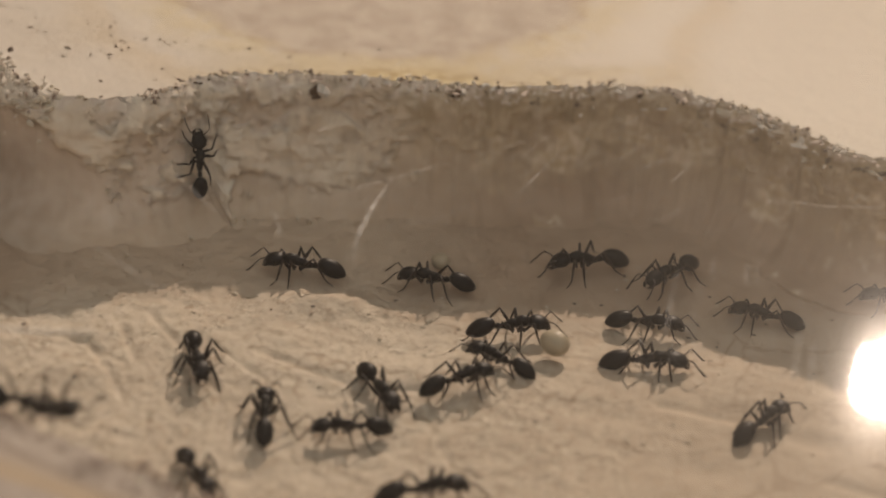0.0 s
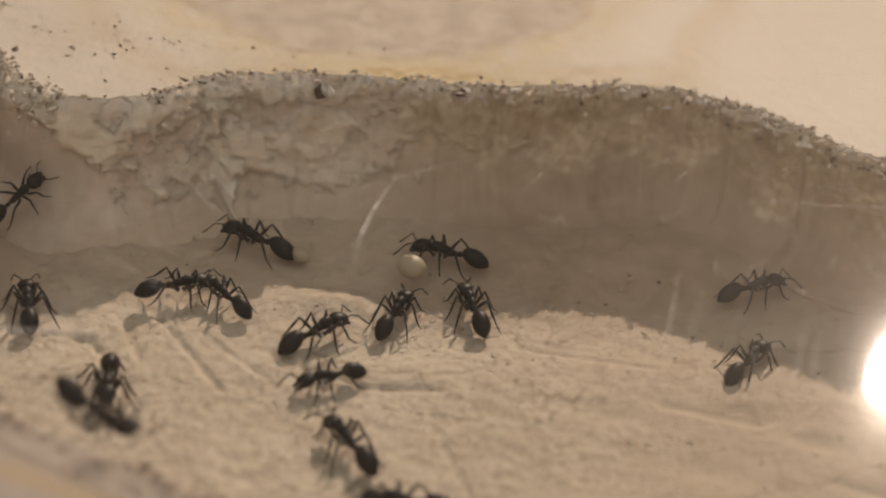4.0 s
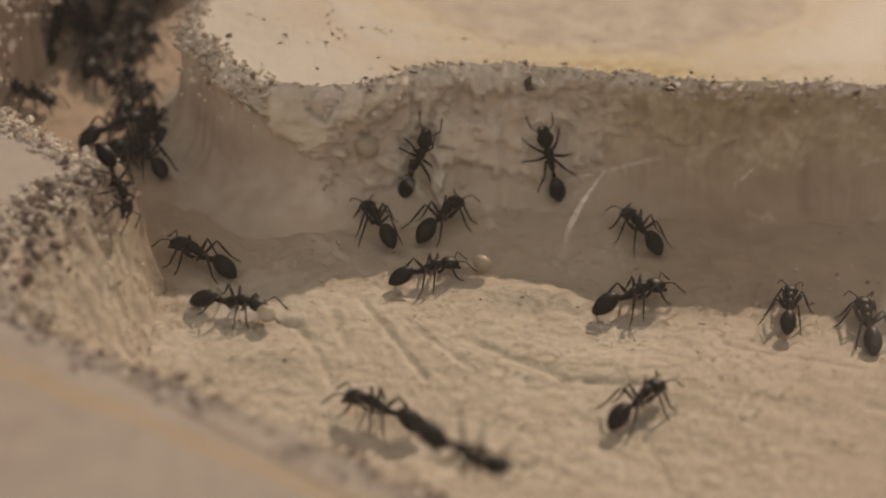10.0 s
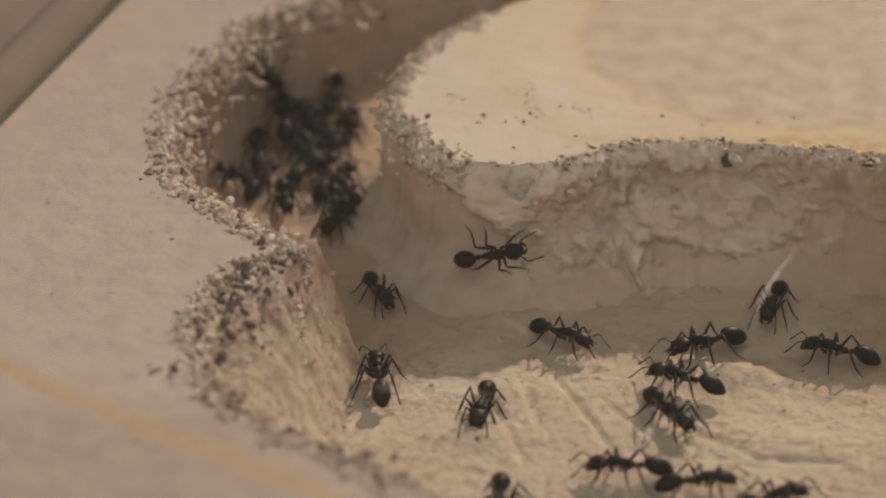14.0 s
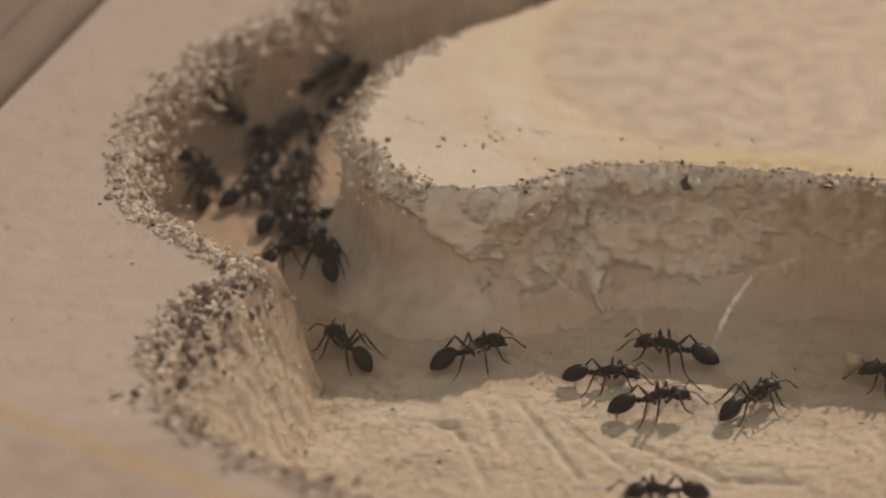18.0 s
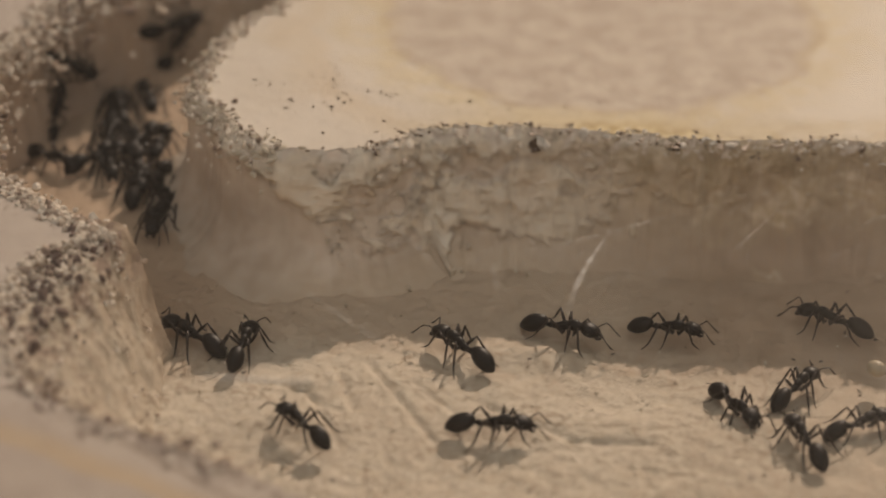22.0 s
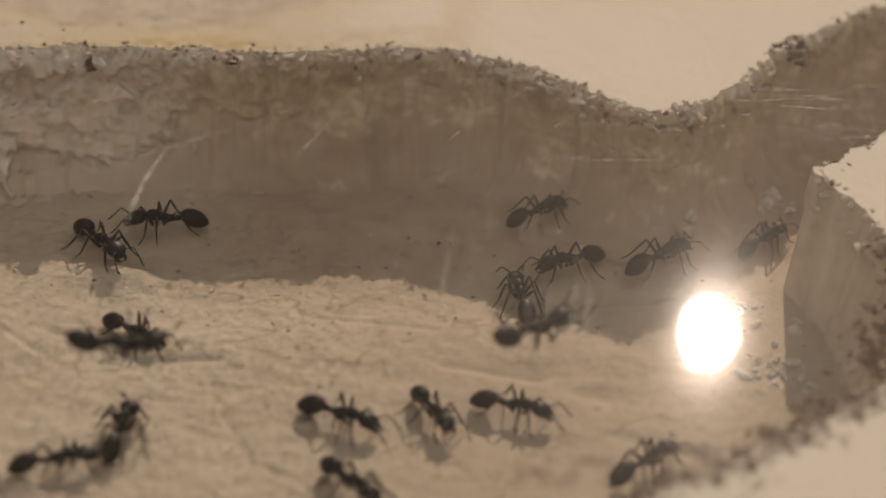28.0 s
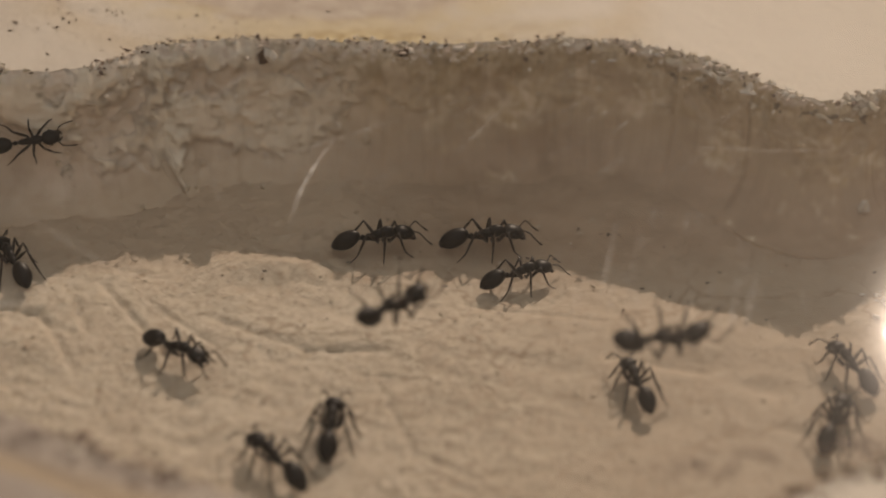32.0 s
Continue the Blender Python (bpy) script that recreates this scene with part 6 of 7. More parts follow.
    [(0, -5.4, -0.8, -13.7, 0, 0, -161), (0.5, -13.2, 7.7, -13.5, 0, 0, 142), (1, -21, 16.1, -13.4, 0, 0, 86), (2, -14.7, 20.4, -13.3, 0, 0, 87), (3, -28.2, 6.1, -13.4, 0, 0, 141), (3.5, -30.5, -3.2, -13.1, 0, 0, 141),
     (4.17, -29.1, 1.1, -13.3, 0, 0, -164), (4.83, -27.6, 5.5, -13.5, 0, 0, -109), (5.5, -26.1, 9.8, -13.7, 0, 0, -54), (6, -32.2, 8.4, -13.2, 0, 0, -54), (7, -21.5, 2.3, -13.6, 0, 0, -52), (7.5, -8.7, 2, -13.4, 0, 0, -108),
     (8, 3.8, -10.3, -13.2, 0, 0, -132), (8.5, 0.1, -9.2, -13.3, 0, 0, -69), (9, -3.5, -8.1, -13.4, 0, 0, -6), (10, -1.1, -4.6, -13.3, 0, 0, -40), (11, -2, -16.2, -13.1, 0, 0, -84), (12, -20.7, -10.3, -13.5, 0, 0, -14),
     (12.5, -16.2, -9.1, -13.5, 0, 0, 41), (13, -11.6, -7.9, -13.5, 0, 0, 95), (13.5, -20.5, -8.5, -13.4, 0, 0, 140), (14, -29.5, -9.1, -13.2, 0, 0, -175), (14.83, -33.5, -3.7, -13.2, 0, 0, 130), (15.67, -37.5, 1.7, -13.2, 0, 0, 74),
     (16.5, -41.4, 7.1, -13.2, 0, 0, 19), (17, -42, 7.8, -13.1, 0, 0, 19), (17.5, -45.5, 29.9, -13.2, 0, 0, 12), (18, -46, 35.7, -12.3, 0, 0, 18), (19, -43.2, 29, -12.9, 0, 0, 11), (20, -43, 37.7, -8.6, 42, -57, 6),
     (20.17, -41.9, 32.8, -10.2, 47, -28, -43), (20.33, -40.9, 27.9, -11.7, 29, -5, -83), (20.5, -39.8, 23.1, -13.3, 0, 0, -128), (21, -34.2, 21.9, -13.3, 0, 0, -124), (21.5, -17.7, 17.7, -13.3, 0, 0, -105), (22, -7.3, 17.7, -13.4, 0, 0, -110),
     (22.5, 1.1, 10.7, -14, 0, 0, -132), (23, 5.8, 2.5, -13.5, 0, 0, -124), (23.25, 10.9, -0.4, -13.4, 0, 0, -83), (23.5, 16.1, -3.2, -13.2, 0, 0, -43), (23.75, 11.6, 0.5, -13.4, 0, 0, -2), (24, 7.1, 4.3, -13.6, 0, 0, 38),
     (27, 8, 14.7, -14, 0, 0, 62), (28, -3.4, 21.8, -12.9, 0, 0, 92), (29, -10.5, 20, -13.1, 0, 0, 80), (29.33, -7.8, 12.9, -13.2, 0, 0, 30), (29.67, -5.1, 5.9, -13.4, 0, 0, -21), (30, -2.4, -1.2, -13.5, 0, 0, -71),
     (30.5, -1.8, -2.8, -13.4, 0, 0, -135), (31, -1.2, -4.3, -13.3, 0, 0, 162), (31.5, -3.6, -8.7, -13.4, 0, 0, 129), (31.75, -4.7, -11, -13.3, 0, 0, 60), (32, -5.9, -13.2, -13.2, 0, 0, -9)],
    [(0, 1.8, -0.2, -13.1, 0, 0, -66), (0.5, 9, -0.3, -13.2, 0, 0, -100), (1, 13.9, -3.6, -13.2, 0, 0, -114), (1.5, 21.4, -7.1, -13.3, 0, 0, -84), (2, 27.9, -3, -13.2, 0, 0, -39), (2.5, 28.6, 0.1, -13.2, 0, 0, -36),
     (3, 28.6, 0.4, -13.2, 0, 0, -34), (3.5, 29, 1.8, -13.6, 0, 0, -34), (6, 24.4, 10.7, -14.4, 0, 0, -95), (6.33, 23.2, 10.9, -14.4, 0, 0, -37), (6.67, 21.9, 11.1, -14.3, 0, 0, 22), (7, 20.7, 11.3, -14.3, 0, 0, 80),
     (8, 6.2, 15.2, -14, 0, 0, 46), (8.5, -0.5, 17.7, -13.5, 0, 0, 66), (9, 2, 16.4, -14, 0, 0, 87), (10, 1.4, 24.8, -13.1, 0, 0, 25), (10.5, 1.4, 24.7, -13.2, 0, 0, -32), (11, -0.1, 19.1, -13.2, 0, 0, -90),
     (11.33, 1.6, 17.9, -13.5, 0, 0, -147), (11.67, 3.4, 16.6, -13.8, 0, 0, 156), (12, 5.1, 15.4, -14.1, 0, 0, 99), (13, -0.2, 17.7, -13.6, 0, 0, 74), (13.5, -1.2, 17.6, -13.6, 0, 0, 74), (14, 0.9, 17.6, -13.7, 0, 0, 75),
     (14.5, 0.7, 17.3, -13.6, 0, 0, 75), (17, 6.1, 18.1, -13.3, 0, 0, 55), (17.5, 8.1, 17.4, -13.3, 0, 0, 67), (18, 10.1, 17.4, -13.6, 0, 0, 79), (18.5, 9, 12.6, -13.8, 0, 0, 34), (19, 7.9, 7.9, -13.9, 0, 0, -12),
     (20, 6.2, 10.4, -14.3, 0, 0, -83), (20.5, 8.8, 10.1, -14.2, 0, 0, -47), (21, 10, 2.9, -12.1, 0, 0, -11), (21.5, 11.9, 6.8, -14.2, 0, 0, -30), (22, 14, 9.3, -14.2, 0, 0, -40), (22.5, 18, 10.1, -14.3, 0, 0, 11),
     (23, 21.9, 11, -14.4, 0, 0, 61), (23.5, 19.4, 8.1, -14.4, 0, 0, 19), (24, 19.4, 8.8, -14.4, 0, 0, -24), (24.5, 19.6, 9.6, -14.3, 0, 0, -24), (27, 21.4, 0.7, -13.5, 0, 0, 34), (27.25, 20, -0.6, -13.4, 0, 0, -4),
     (27.5, 18.6, -1.9, -13.2, 0, 0, -43), (27.75, 21.5, -6.3, -13.3, 0, 0, -81), (28, 24.5, -10.7, -13.4, 0, 0, -119), (28.5, 33.3, -10.3, -13.3, 0, 0, -74), (29, 42.2, -9.9, -13.2, 0, 0, -28), (29.5, 41.1, -0.3, -13.1, 0, 0, -3),
     (30, 41.6, -0.3, -13, 0, 0, -3), (30.5, 41.5, -1.4, -13.2, 0, 0, -43), (31, 41.4, -2.6, -13.4, 0, 0, -82), (31.5, 41, -5, -13.2, 0, 0, -31), (32, 40.6, -7.4, -13, 0, 0, 20)],
    [(0, 6, 3.8, -13.6, 0, 0, 54), (1, -1.1, -7.9, -13.4, 0, 0, 3), (1.5, -4.8, -1.3, -13.4, 0, 0, 31), (2, -6.1, -0.6, -13.6, 0, 0, 44), (2.5, -6.2, -0.8, -13.6, 0, 0, 80), (3, -11.9, -0.9, -13.3, 0, 0, 65),
     (4, -10, 0.6, -13.4, 0, 0, 115), (5, -8.2, 2, -13.5, 0, 0, 166), (6, -6.3, 3.5, -13.6, 0, 0, -144), (7, -6.2, 5.5, -14, 0, 0, -172), (7.5, 1.1, 1.1, -13.3, 0, 0, -112), (8, 8.5, 1.8, -13.3, 0, 0, -81),
     (9, 15.6, 9.1, -14.3, 0, 0, -20), (9.5, 17.3, 13.4, -14.2, 0, 0, -15), (10, 14.5, 12.7, -13.9, 0, 0, -9), (11, 5.8, 3.8, -13.6, 0, 0, -10), (12, 5.9, 3.6, -13.5, 0, 0, -19), (12.5, 4.8, 1.5, -13.3, 0, 0, -78),
     (13, 3.7, -0.5, -13.1, 0, 0, -138), (14, -12.7, -4.9, -13.4, 0, 0, -82), (17, 90, 47, -13.6, 0, 0, -82), (19.33, 90, 47, -13.6, 0, 0, -134), (21.67, 90, 47, -13.6, 0, 0, 174), (24, 90, 47, -13.6, 0, 0, 122),
     (27, 54.2, 14, -13.2, 0, 0, 122), (27.33, 54.3, 14.4, -13.2, 0, 0, 63), (27.67, 54.5, 14.9, -13.2, 0, 0, 5), (28, 54.6, 15.3, -13.2, 0, 0, -54), (29, 57.3, 21.7, -13.2, 0, 0, -16), (30, 90, 47, -13.6, 0, 0, -16),
     (32, 90, 47, -13.6, 0, 0, -16)],
    [(0, 7.7, 9.9, -14.1, 0, 0, -87), (1, 8.8, 10.2, -14.1, 0, 0, -40), (1.5, 8.6, 9.3, -14.2, 0, 0, -18), (2, 8.1, 7.3, -14, 0, 0, 4), (2.5, 5.2, 9.6, -14.1, 0, 0, 30), (3, 3.8, 11.9, -14.2, 0, 0, 5),
     (3.5, 4.2, 13, -14, 0, 0, 5), (5.5, 3, 9.2, -14, 0, 0, 49), (6, 2.1, 5.7, -14, 0, 0, 49), (6.25, 0.6, 5.1, -13.9, 0, 0, 93), (6.5, -0.8, 4.5, -13.9, 0, 0, 136), (6.75, -4, 0.2, -13.5, 0, 0, -179),
     (7, -7.2, -4, -13.2, 0, 0, -135), (8, -4.7, -2.8, -13.4, 0, 0, -104), (8.5, 5.2, -6.8, -13.2, 0, 0, -116), (9, 13.2, -13.4, -13.3, 0, 0, -110), (10, 12.2, -38.5, -13.6, 0, 0, -110), (10.5, -5.9, -24.3, -13.4, 0, 0, -52),
     (11, -23.9, -10.1, -13.1, 0, 0, 6), (12, -32.5, -2, -13.1, 0, 0, 31), (12.5, -23.9, 1, -13.3, 0, 0, 106), (13, -15.2, 4.1, -13.5, 0, 0, -180), (13.5, -14.2, 4, -13.8, 0, 0, -164), (14, -15.1, 5.8, -13.2, 0, 0, -148),
     (14.5, -8.7, 5.6, -13.7, 0, 0, -148), (16.5, -15.6, 13.8, -13.1, 0, 0, -119), (17, -15.4, 12.4, -12.8, 0, 0, -119), (17.5, -13.6, 10.7, -13.1, 0, 0, -97), (18, -13.2, 11.2, -13.1, 0, 0, -75), (18.5, -6.6, 17.8, -13.5, 0, 0, -82),
     (18.67, -5.7, 18, -13.4, 0, 0, -132), (18.83, -4.7, 18.1, -13.4, 0, 0, 177), (19, -3.8, 18.2, -13.4, 0, 0, 127), (19.25, -2.7, 19.7, -13.2, 0, 0, -163), (19.5, -1.6, 21.1, -13, 0, 0, -93), (20, 0.9, 20.2, -13.3, 0, 0, -79),
     (20.25, 2.9, 20.4, -13.1, 0, 0, -36), (20.5, 4.9, 20.6, -13, 0, 0, 6), (20.75, 7.9, 19.7, -13.1, 0, 0, 49), (21, 11, 18.8, -13.2, 0, 0, 92), (22, 18.9, 20, -13.4, 0, 0, 62), (22.5, 21.3, 19.2, -13.4, 0, 0, 68),
     (23, 22.8, 18.9, -13.6, 0, 0, 74), (24, 26.4, 12.8, -14.3, 0, 0, 78), (24.5, 26.6, 13.2, -14.2, 0, 0, 78), (25.5, 29.3, 10.3, -14.1, 0, 0, 30), (26.5, 32, 7.4, -14.1, 0, 0, -19), (27, 33, 12, -14.2, 0, 0, -19),
     (27.5, 35.6, 15.8, -13.5, 0, 0, 47), (28, 34.8, 13.5, -13.9, 0, 0, 113), (28.25, 36.4, 12.2, -13.9, 0, 0, 70), (28.5, 38.1, 10.9, -14, 0, 0, 27), (28.75, 39.1, 10.7, -13.9, 0, 0, -16), (29, 40.1, 10.5, -13.8, 0, 0, -59),
     (29.5, 45, 13.4, -13, 0, 0, -53), (30, 50.2, 17.7, -12.1, 0, 0, -42), (31, 50.2, 21.4, -10, -18, 57, -78), (32, 84, 41, -13.6, 0, 0, -63)],
    [(0, 20.9, 11.2, -14.4, 0, 0, -104), (1, 24.5, 6.5, -14.1, 0, 0, -73), (1.5, 28.1, 6.7, -14.3, 0, 0, -72), (2, 28.4, 6.9, -14.4, 0, 0, -70), (2.5, 29.5, 9.3, -14.2, 0, 0, -30), (3, 29.9, 12.1, -14.1, 0, 0, -48),
     (3.5, 31, 15.2, -14.1, 0, 0, -48), (4.5, 32.3, 17.1, -13.7, 0, 0, -116), (5.5, 33.6, 19, -13.4, 0, 0, 175), (6, 33.6, 20.6, -13.2, 0, 0, 175), (6.5, 34.2, 17.8, -13.5, 0, 0, -176), (7, 34.5, 14.6, -13.7, 0, 0, 175),
     (8, 34.7, 11.4, -14, 0, 0, 177), (8.33, 33.3, 9.8, -14, 0, 0, -123), (8.67, 32, 8.1, -14.1, 0, 0, -64), (9, 30.6, 6.5, -14.1, 0, 0, -4), (10, 87, 43, -13.6, 0, 0, -4), (32, 87, 43, -13.6, 0, 0, -4)],
    [(0, 19.6, 3.8, -14, 0, 0, -96), (1, 13.2, 1.1, -13.4, 0, 0, -124), (1.5, 14.2, -1.7, -13.3, 0, 0, 161), (2, 5.1, -16.2, -13.3, 0, 0, 113), (3, -15.6, -17.5, -13.2, 0, 0, 96), (3.83, -10.1, -11.3, -13.2, 0, 0, 39),
     (4.67, -4.6, -5.2, -13.3, 0, 0, -19), (5.5, 0.9, 1, -13.3, 0, 0, -76), (6, 1.7, -1.6, -13, 0, 0, -76), (7, 14.3, -3, -13, 0, 0, -114), (7.5, 23.5, -0.7, -13.4, 0, 0, -68), (8, 28.9, 6.2, -14.3, 0, 0, -64),
     (9, 25.3, 8.4, -14.5, 0, 0, -9), (10, 21.7, 11, -14.5, 0, 0, 1), (11, 12.7, 21.6, -13.4, 0, 0, -49), (12, 90, 45, -13.6, 0, 0, -49), (32, 90, 45, -13.6, 0, 0, -49)],
    [(0, 28.5, -5.9, -13.9, 0, 0, -48), (1, 84, 47, -13.6, 0, 0, -48), (32, 84, 47, -13.6, 0, 0, -48)],
    [(0, -21.7, -14, -13.2, 0, 0, -160), (0.5, -19.2, -14.9, -13.3, 0, 0, -114), (1, -16.6, -15.7, -13.4, 0, 0, -68), (2, -15.3, -40.1, -13.6, 0, 0, -68), (7, 18.4, -40.1, -13.6, 0, 0, -69), (8, 17.1, -17, -13.1, 0, 0, -69),
     (9, 18.4, -40.1, -13.6, 0, 0, -69), (13.5, -5.8, -40.1, -13.6, 0, 0, -10), (18, -30, -40.1, -13.6, 0, 0, 48), (19, -38.3, -2.8, -13.4, 0, 0, 48), (20, -36.1, 2.3, -13.1, 0, 0, 26), (21, -26.4, -5.2, -13.1, 0, 0, 44),
     (21.5, -27.1, -4.5, -13.2, 0, 0, 44), (22, -31.4, -0.3, -12.6, 0, 0, 40), (22.5, -34, 4, -13.1, 0, 0, 35), (23, -33.8, 3.8, -12.9, 0, 0, 30), (23.5, -33.8, 4.6, -13.2, 0, 0, 44), (24, -35.6, 4.4, -12.8, 0, 0, 58),
     (24.5, -37.8, 4.3, -13.2, 0, 0, 58), (25.75, -30.5, 8.4, -13.3, 0, 0, -1), (27, -23.2, 12.4, -13.5, 0, 0, -60), (27.5, -15.4, 8.2, -13.6, 0, 0, -99), (28, -7.5, 4.1, -13.8, 0, 0, -138), (28.5, -1.2, -5.3, -13.3, 0, 0, -149),
     (29, 2, -13, -13.4, 0, 0, -154), (29.5, 9.2, -18.9, -13, 0, 0, -129), (30, 10.2, -19.7, -12.9, 0, 0, -101), (31, 18.8, -18.6, -13.3, 0, 0, -70), (31.5, 20, -13.5, -13.2, 0, 0, -30), (32, 21.2, -8.4, -13.2, 0, 0, 10)],
    [(0, -2.8, -17.1, -12.9, 0, 0, -81), (0.5, -6.5, -16.9, -13.1, 0, 0, -38), (1, -10.2, -16.6, -13.3, 0, 0, 5), (1.5, -7.6, -17.3, -13.1, 0, 0, 43), (2, -4.9, -18, -12.8, 0, 0, 80), (3, -4.8, -18.9, -12.9, 0, 0, 83),
     (6, -4.3, -18.9, -12.8, 0, 0, 84), (6.5, -4.4, -17, -13, 0, 0, 35), (7, -4.6, -15.2, -13.2, 0, 0, -15), (7.5, -6.4, -13.8, -13.1, 0, 0, 15), (8, -8.5, -13.1, -13.2, 0, 0, 44), (8.5, -14.4, -12, -13.3, 0, 0, 70),
     (9, -18.4, -11.6, -13.2, 0, 0, 50), (10, -23.5, -7.3, -13, 0, 0, 61), (10.5, -27.8, -9.2, -13.2, 0, 0, 130), (11, -28.7, -12.2, -13.4, 0, 0, -176), (11.33, -32.1, -7, -13.4, 0, 0, 131), (11.67, -35.5, -1.8, -13.3, 0, 0, 77),
     (12, -38.9, 3.4, -13.3, 0, 0, 24), (13, -42.7, 17.2, -13.3, 0, 0, 31), (13.5, -43.9, 16.8, -13.3, 0, 0, 21), (14, -42, 9.6, -12.9, 0, 0, 11), (14.5, -41.9, 7.7, -13, 0, 0, 11), (16.5, -41.7, 14.5, -13.1, 0, 0, 20),
     (17, -43.5, 18.3, -13.3, 0, 0, 20), (17.5, -37, 18.7, -13.2, 0, 0, -20), (18, -30.4, 19.1, -13.1, 0, 0, -59), (18.25, -30.2, 19, -13.1, 0, 0, -15), (18.5, -29.9, 18.9, -13.1, 0, 0, 28), (18.75, -29.1, 17.8, -13.2, 0, 0, 71),
     (19, -28.2, 16.7, -13.3, 0, 0, 115), (19.5, -35.6, 15.7, -13.2, 0, 0, 81), (20, -42.8, 17.8, -13.2, 0, 0, 28), (21, -40.7, 6.1, -13.2, 0, 0, 26), (22, -42.3, 15.2, -13.3, 0, 0, 50), (22.5, -40.5, 14.5, -13.2, 0, 0, 48),
     (23, -38.7, 12.8, -13.1, 0, 0, 45), (24, -29.1, -2.6, -13.1, 0, 0, 37), (24.5, -33.7, -0.3, -12.7, 0, 0, 37), (25.75, -20.7, -4.3, -13.1, 0, 0, 106), (27, -7.8, -8.3, -13.6, 0, 0, 174), (27.33, -8.4, -9.4, -13.5, 0, 0, -131),
     (27.67, -9, -10.6, -13.4, 0, 0, -75), (28, -9.6, -11.7, -13.3, 0, 0, -20), (28.5, -8.7, -15, -13.2, 0, 0, -69), (29, -7.8, -18.3, -13.1, 0, 0, -118), (29.5, -11.6, -16.2, -13.2, 0, 0, -176), (30, -15.5, -14.1, -13.3, 0, 0, 126),
     (30.5, -14.6, -17.2, -13.3, 0, 0, 173), (31, -13.7, -20.2, -13.3, 0, 0, -140), (31.33, -12.7, -19.4, -13.2, 0, 0, -82), (31.67, -11.8, -18.5, -13.2, 0, 0, -25), (32, -10.8, -17.7, -13.1, 0, 0, 33)],
    [(0, -35.1, -19, 0.5, -180, 0, 75), (1, -33.8, -19.5, 0.5, -180, 0, 76), (2, -31.7, -19.4, 0.5, -180, 0, 65), (3, -30.1, -20, 0.5, -180, 0, 49), (6, -29.2, -20.2, 0.5, -180, 0, 46), (7, -27.5, -20.5, 0.5, -180, 0, 38),
     (8, -25.6, -21.7, 0.5, -180, 0, 57), (9, -23.8, -23.7, 0.5, -180, 0, 23), (10, -17.2, -27.2, 0.5, -180, 0, 57), (11, -15, -29.4, 0.5, -180, 0, 73), (12, -15, -29, 0.5, -180, 0, 68), (13, -16.4, -38.5, 0.5, -180, 0, 68),
     (24, 23.1, -38.5, 0.5, 0, 180, -87), (27, 24.5, -12.3, 0.5, 0, 180, -87), (28, 24.6, -14.7, 0.5, 0, 180, -58), (29, 25, -15.8, 0.5, 0, 180, -45), (30, 23.4, -17.9, 0.5, 0, 180, -46), (31, 23.6, -17.6, 0.5, 0, 180, -46),
     (32, 21.3, -17.2, 0.5, 0, 180, -75)],
    [(0, 45.4, 13.7, -13.1, 0, 0, 84), (1, 87, 47, -13.6, 0, 0, 84), (32, 87, 47, -13.6, 0, 0, 84)],
    [(0, -49, 46.4, -13.3, 0, 0, 34), (1, -27.9, -7.4, -13.3, 0, 0, 34), (2, -49, 46.4, -13.3, 0, 0, 34), (3.67, -49, 46.4, -13.3, 0, 0, 92), (5.33, -49, 46.4, -13.3, 0, 0, 149), (7, -49, 46.4, -13.3, 0, 0, -153),
     (8, -40.1, 24, -13.1, 0, 0, -153), (8.33, -41.4, 22.1, -13.2, 0, 0, 149), (8.67, -42.6, 20.2, -13.2, 0, 0, 91), (9, -43.9, 18.3, -13.3, 0, 0, 33), (9.5, -42.1, 17.5, -13.2, 0, 0, 43), (10, -40.9, 17.5, -13.2, 0, 0, 54),
     (10.25, -37.1, 13.7, -13.1, 0, 0, -17), (10.5, -33.3, 10, -13.1, 0, 0, -88), (11, -30.9, 13.3, -13.5, 0, 0, -119), (12, -30.1, 13.8, -13.4, 0, 0, -139), (12.5, -30.2, 13.6, -13.4, 0, 0, -65), (13, -30.2, 13.3, -13.5, 0, 0, 10),
     (13.33, -30.9, 11.1, -13.6, 0, 0, 65), (13.67, -31.5, 8.9, -13.8, 0, 0, 119), (14, -32.2, 6.7, -13.9, 0, 0, 174), (15.5, -33.1, 6.9, -13.5, 0, 0, 111), (17, -34, 7.1, -13.2, 0, 0, 48), (17.5, -39.7, 15.7, -13.1, 0, 0, 36),
     (18, -42.2, 19.6, -13.1, 0, 0, 36), (19, -43.6, 15.5, -13.3, 0, 0, 32), (19.5, -42.1, 12.5, -13.2, 0, 0, -37), (20, -40.6, 9.5, -13.1, 0, 0, -105), (21, -27.2, 3.3, -13.4, 0, 0, -120), (21.5, -20.5, 3.5, -13.2, 0, 0, -104),
     (22, -14.5, 0.7, -13.1, 0, 0, -95), (22.5, -14.1, 3.1, -13.9, 0, 0, -76), (23, -14.2, 2.1, -13.3, 0, 0, -56), (23.5, -14.1, 1.6, -13.3, 0, 0, -57), (24, -14.1, 1.3, -13.2, 0, 0, -57), (24.5, -13.4, 2.5, -13.9, 0, 0, -57),
     (25.5, -5.5, 1, -13.5, 0, 0, -100), (26.5, 2.5, -0.4, -13.1, 0, 0, -143), (27, 4.8, -4.3, -13.1, 0, 0, -143), (27.5, 5.5, -6.1, -13.1, 0, 0, -143), (28, 9.2, -11, -13.3, 0, 0, -127), (28.5, 12.4, -16.4, -13.2, 0, 0, -130),
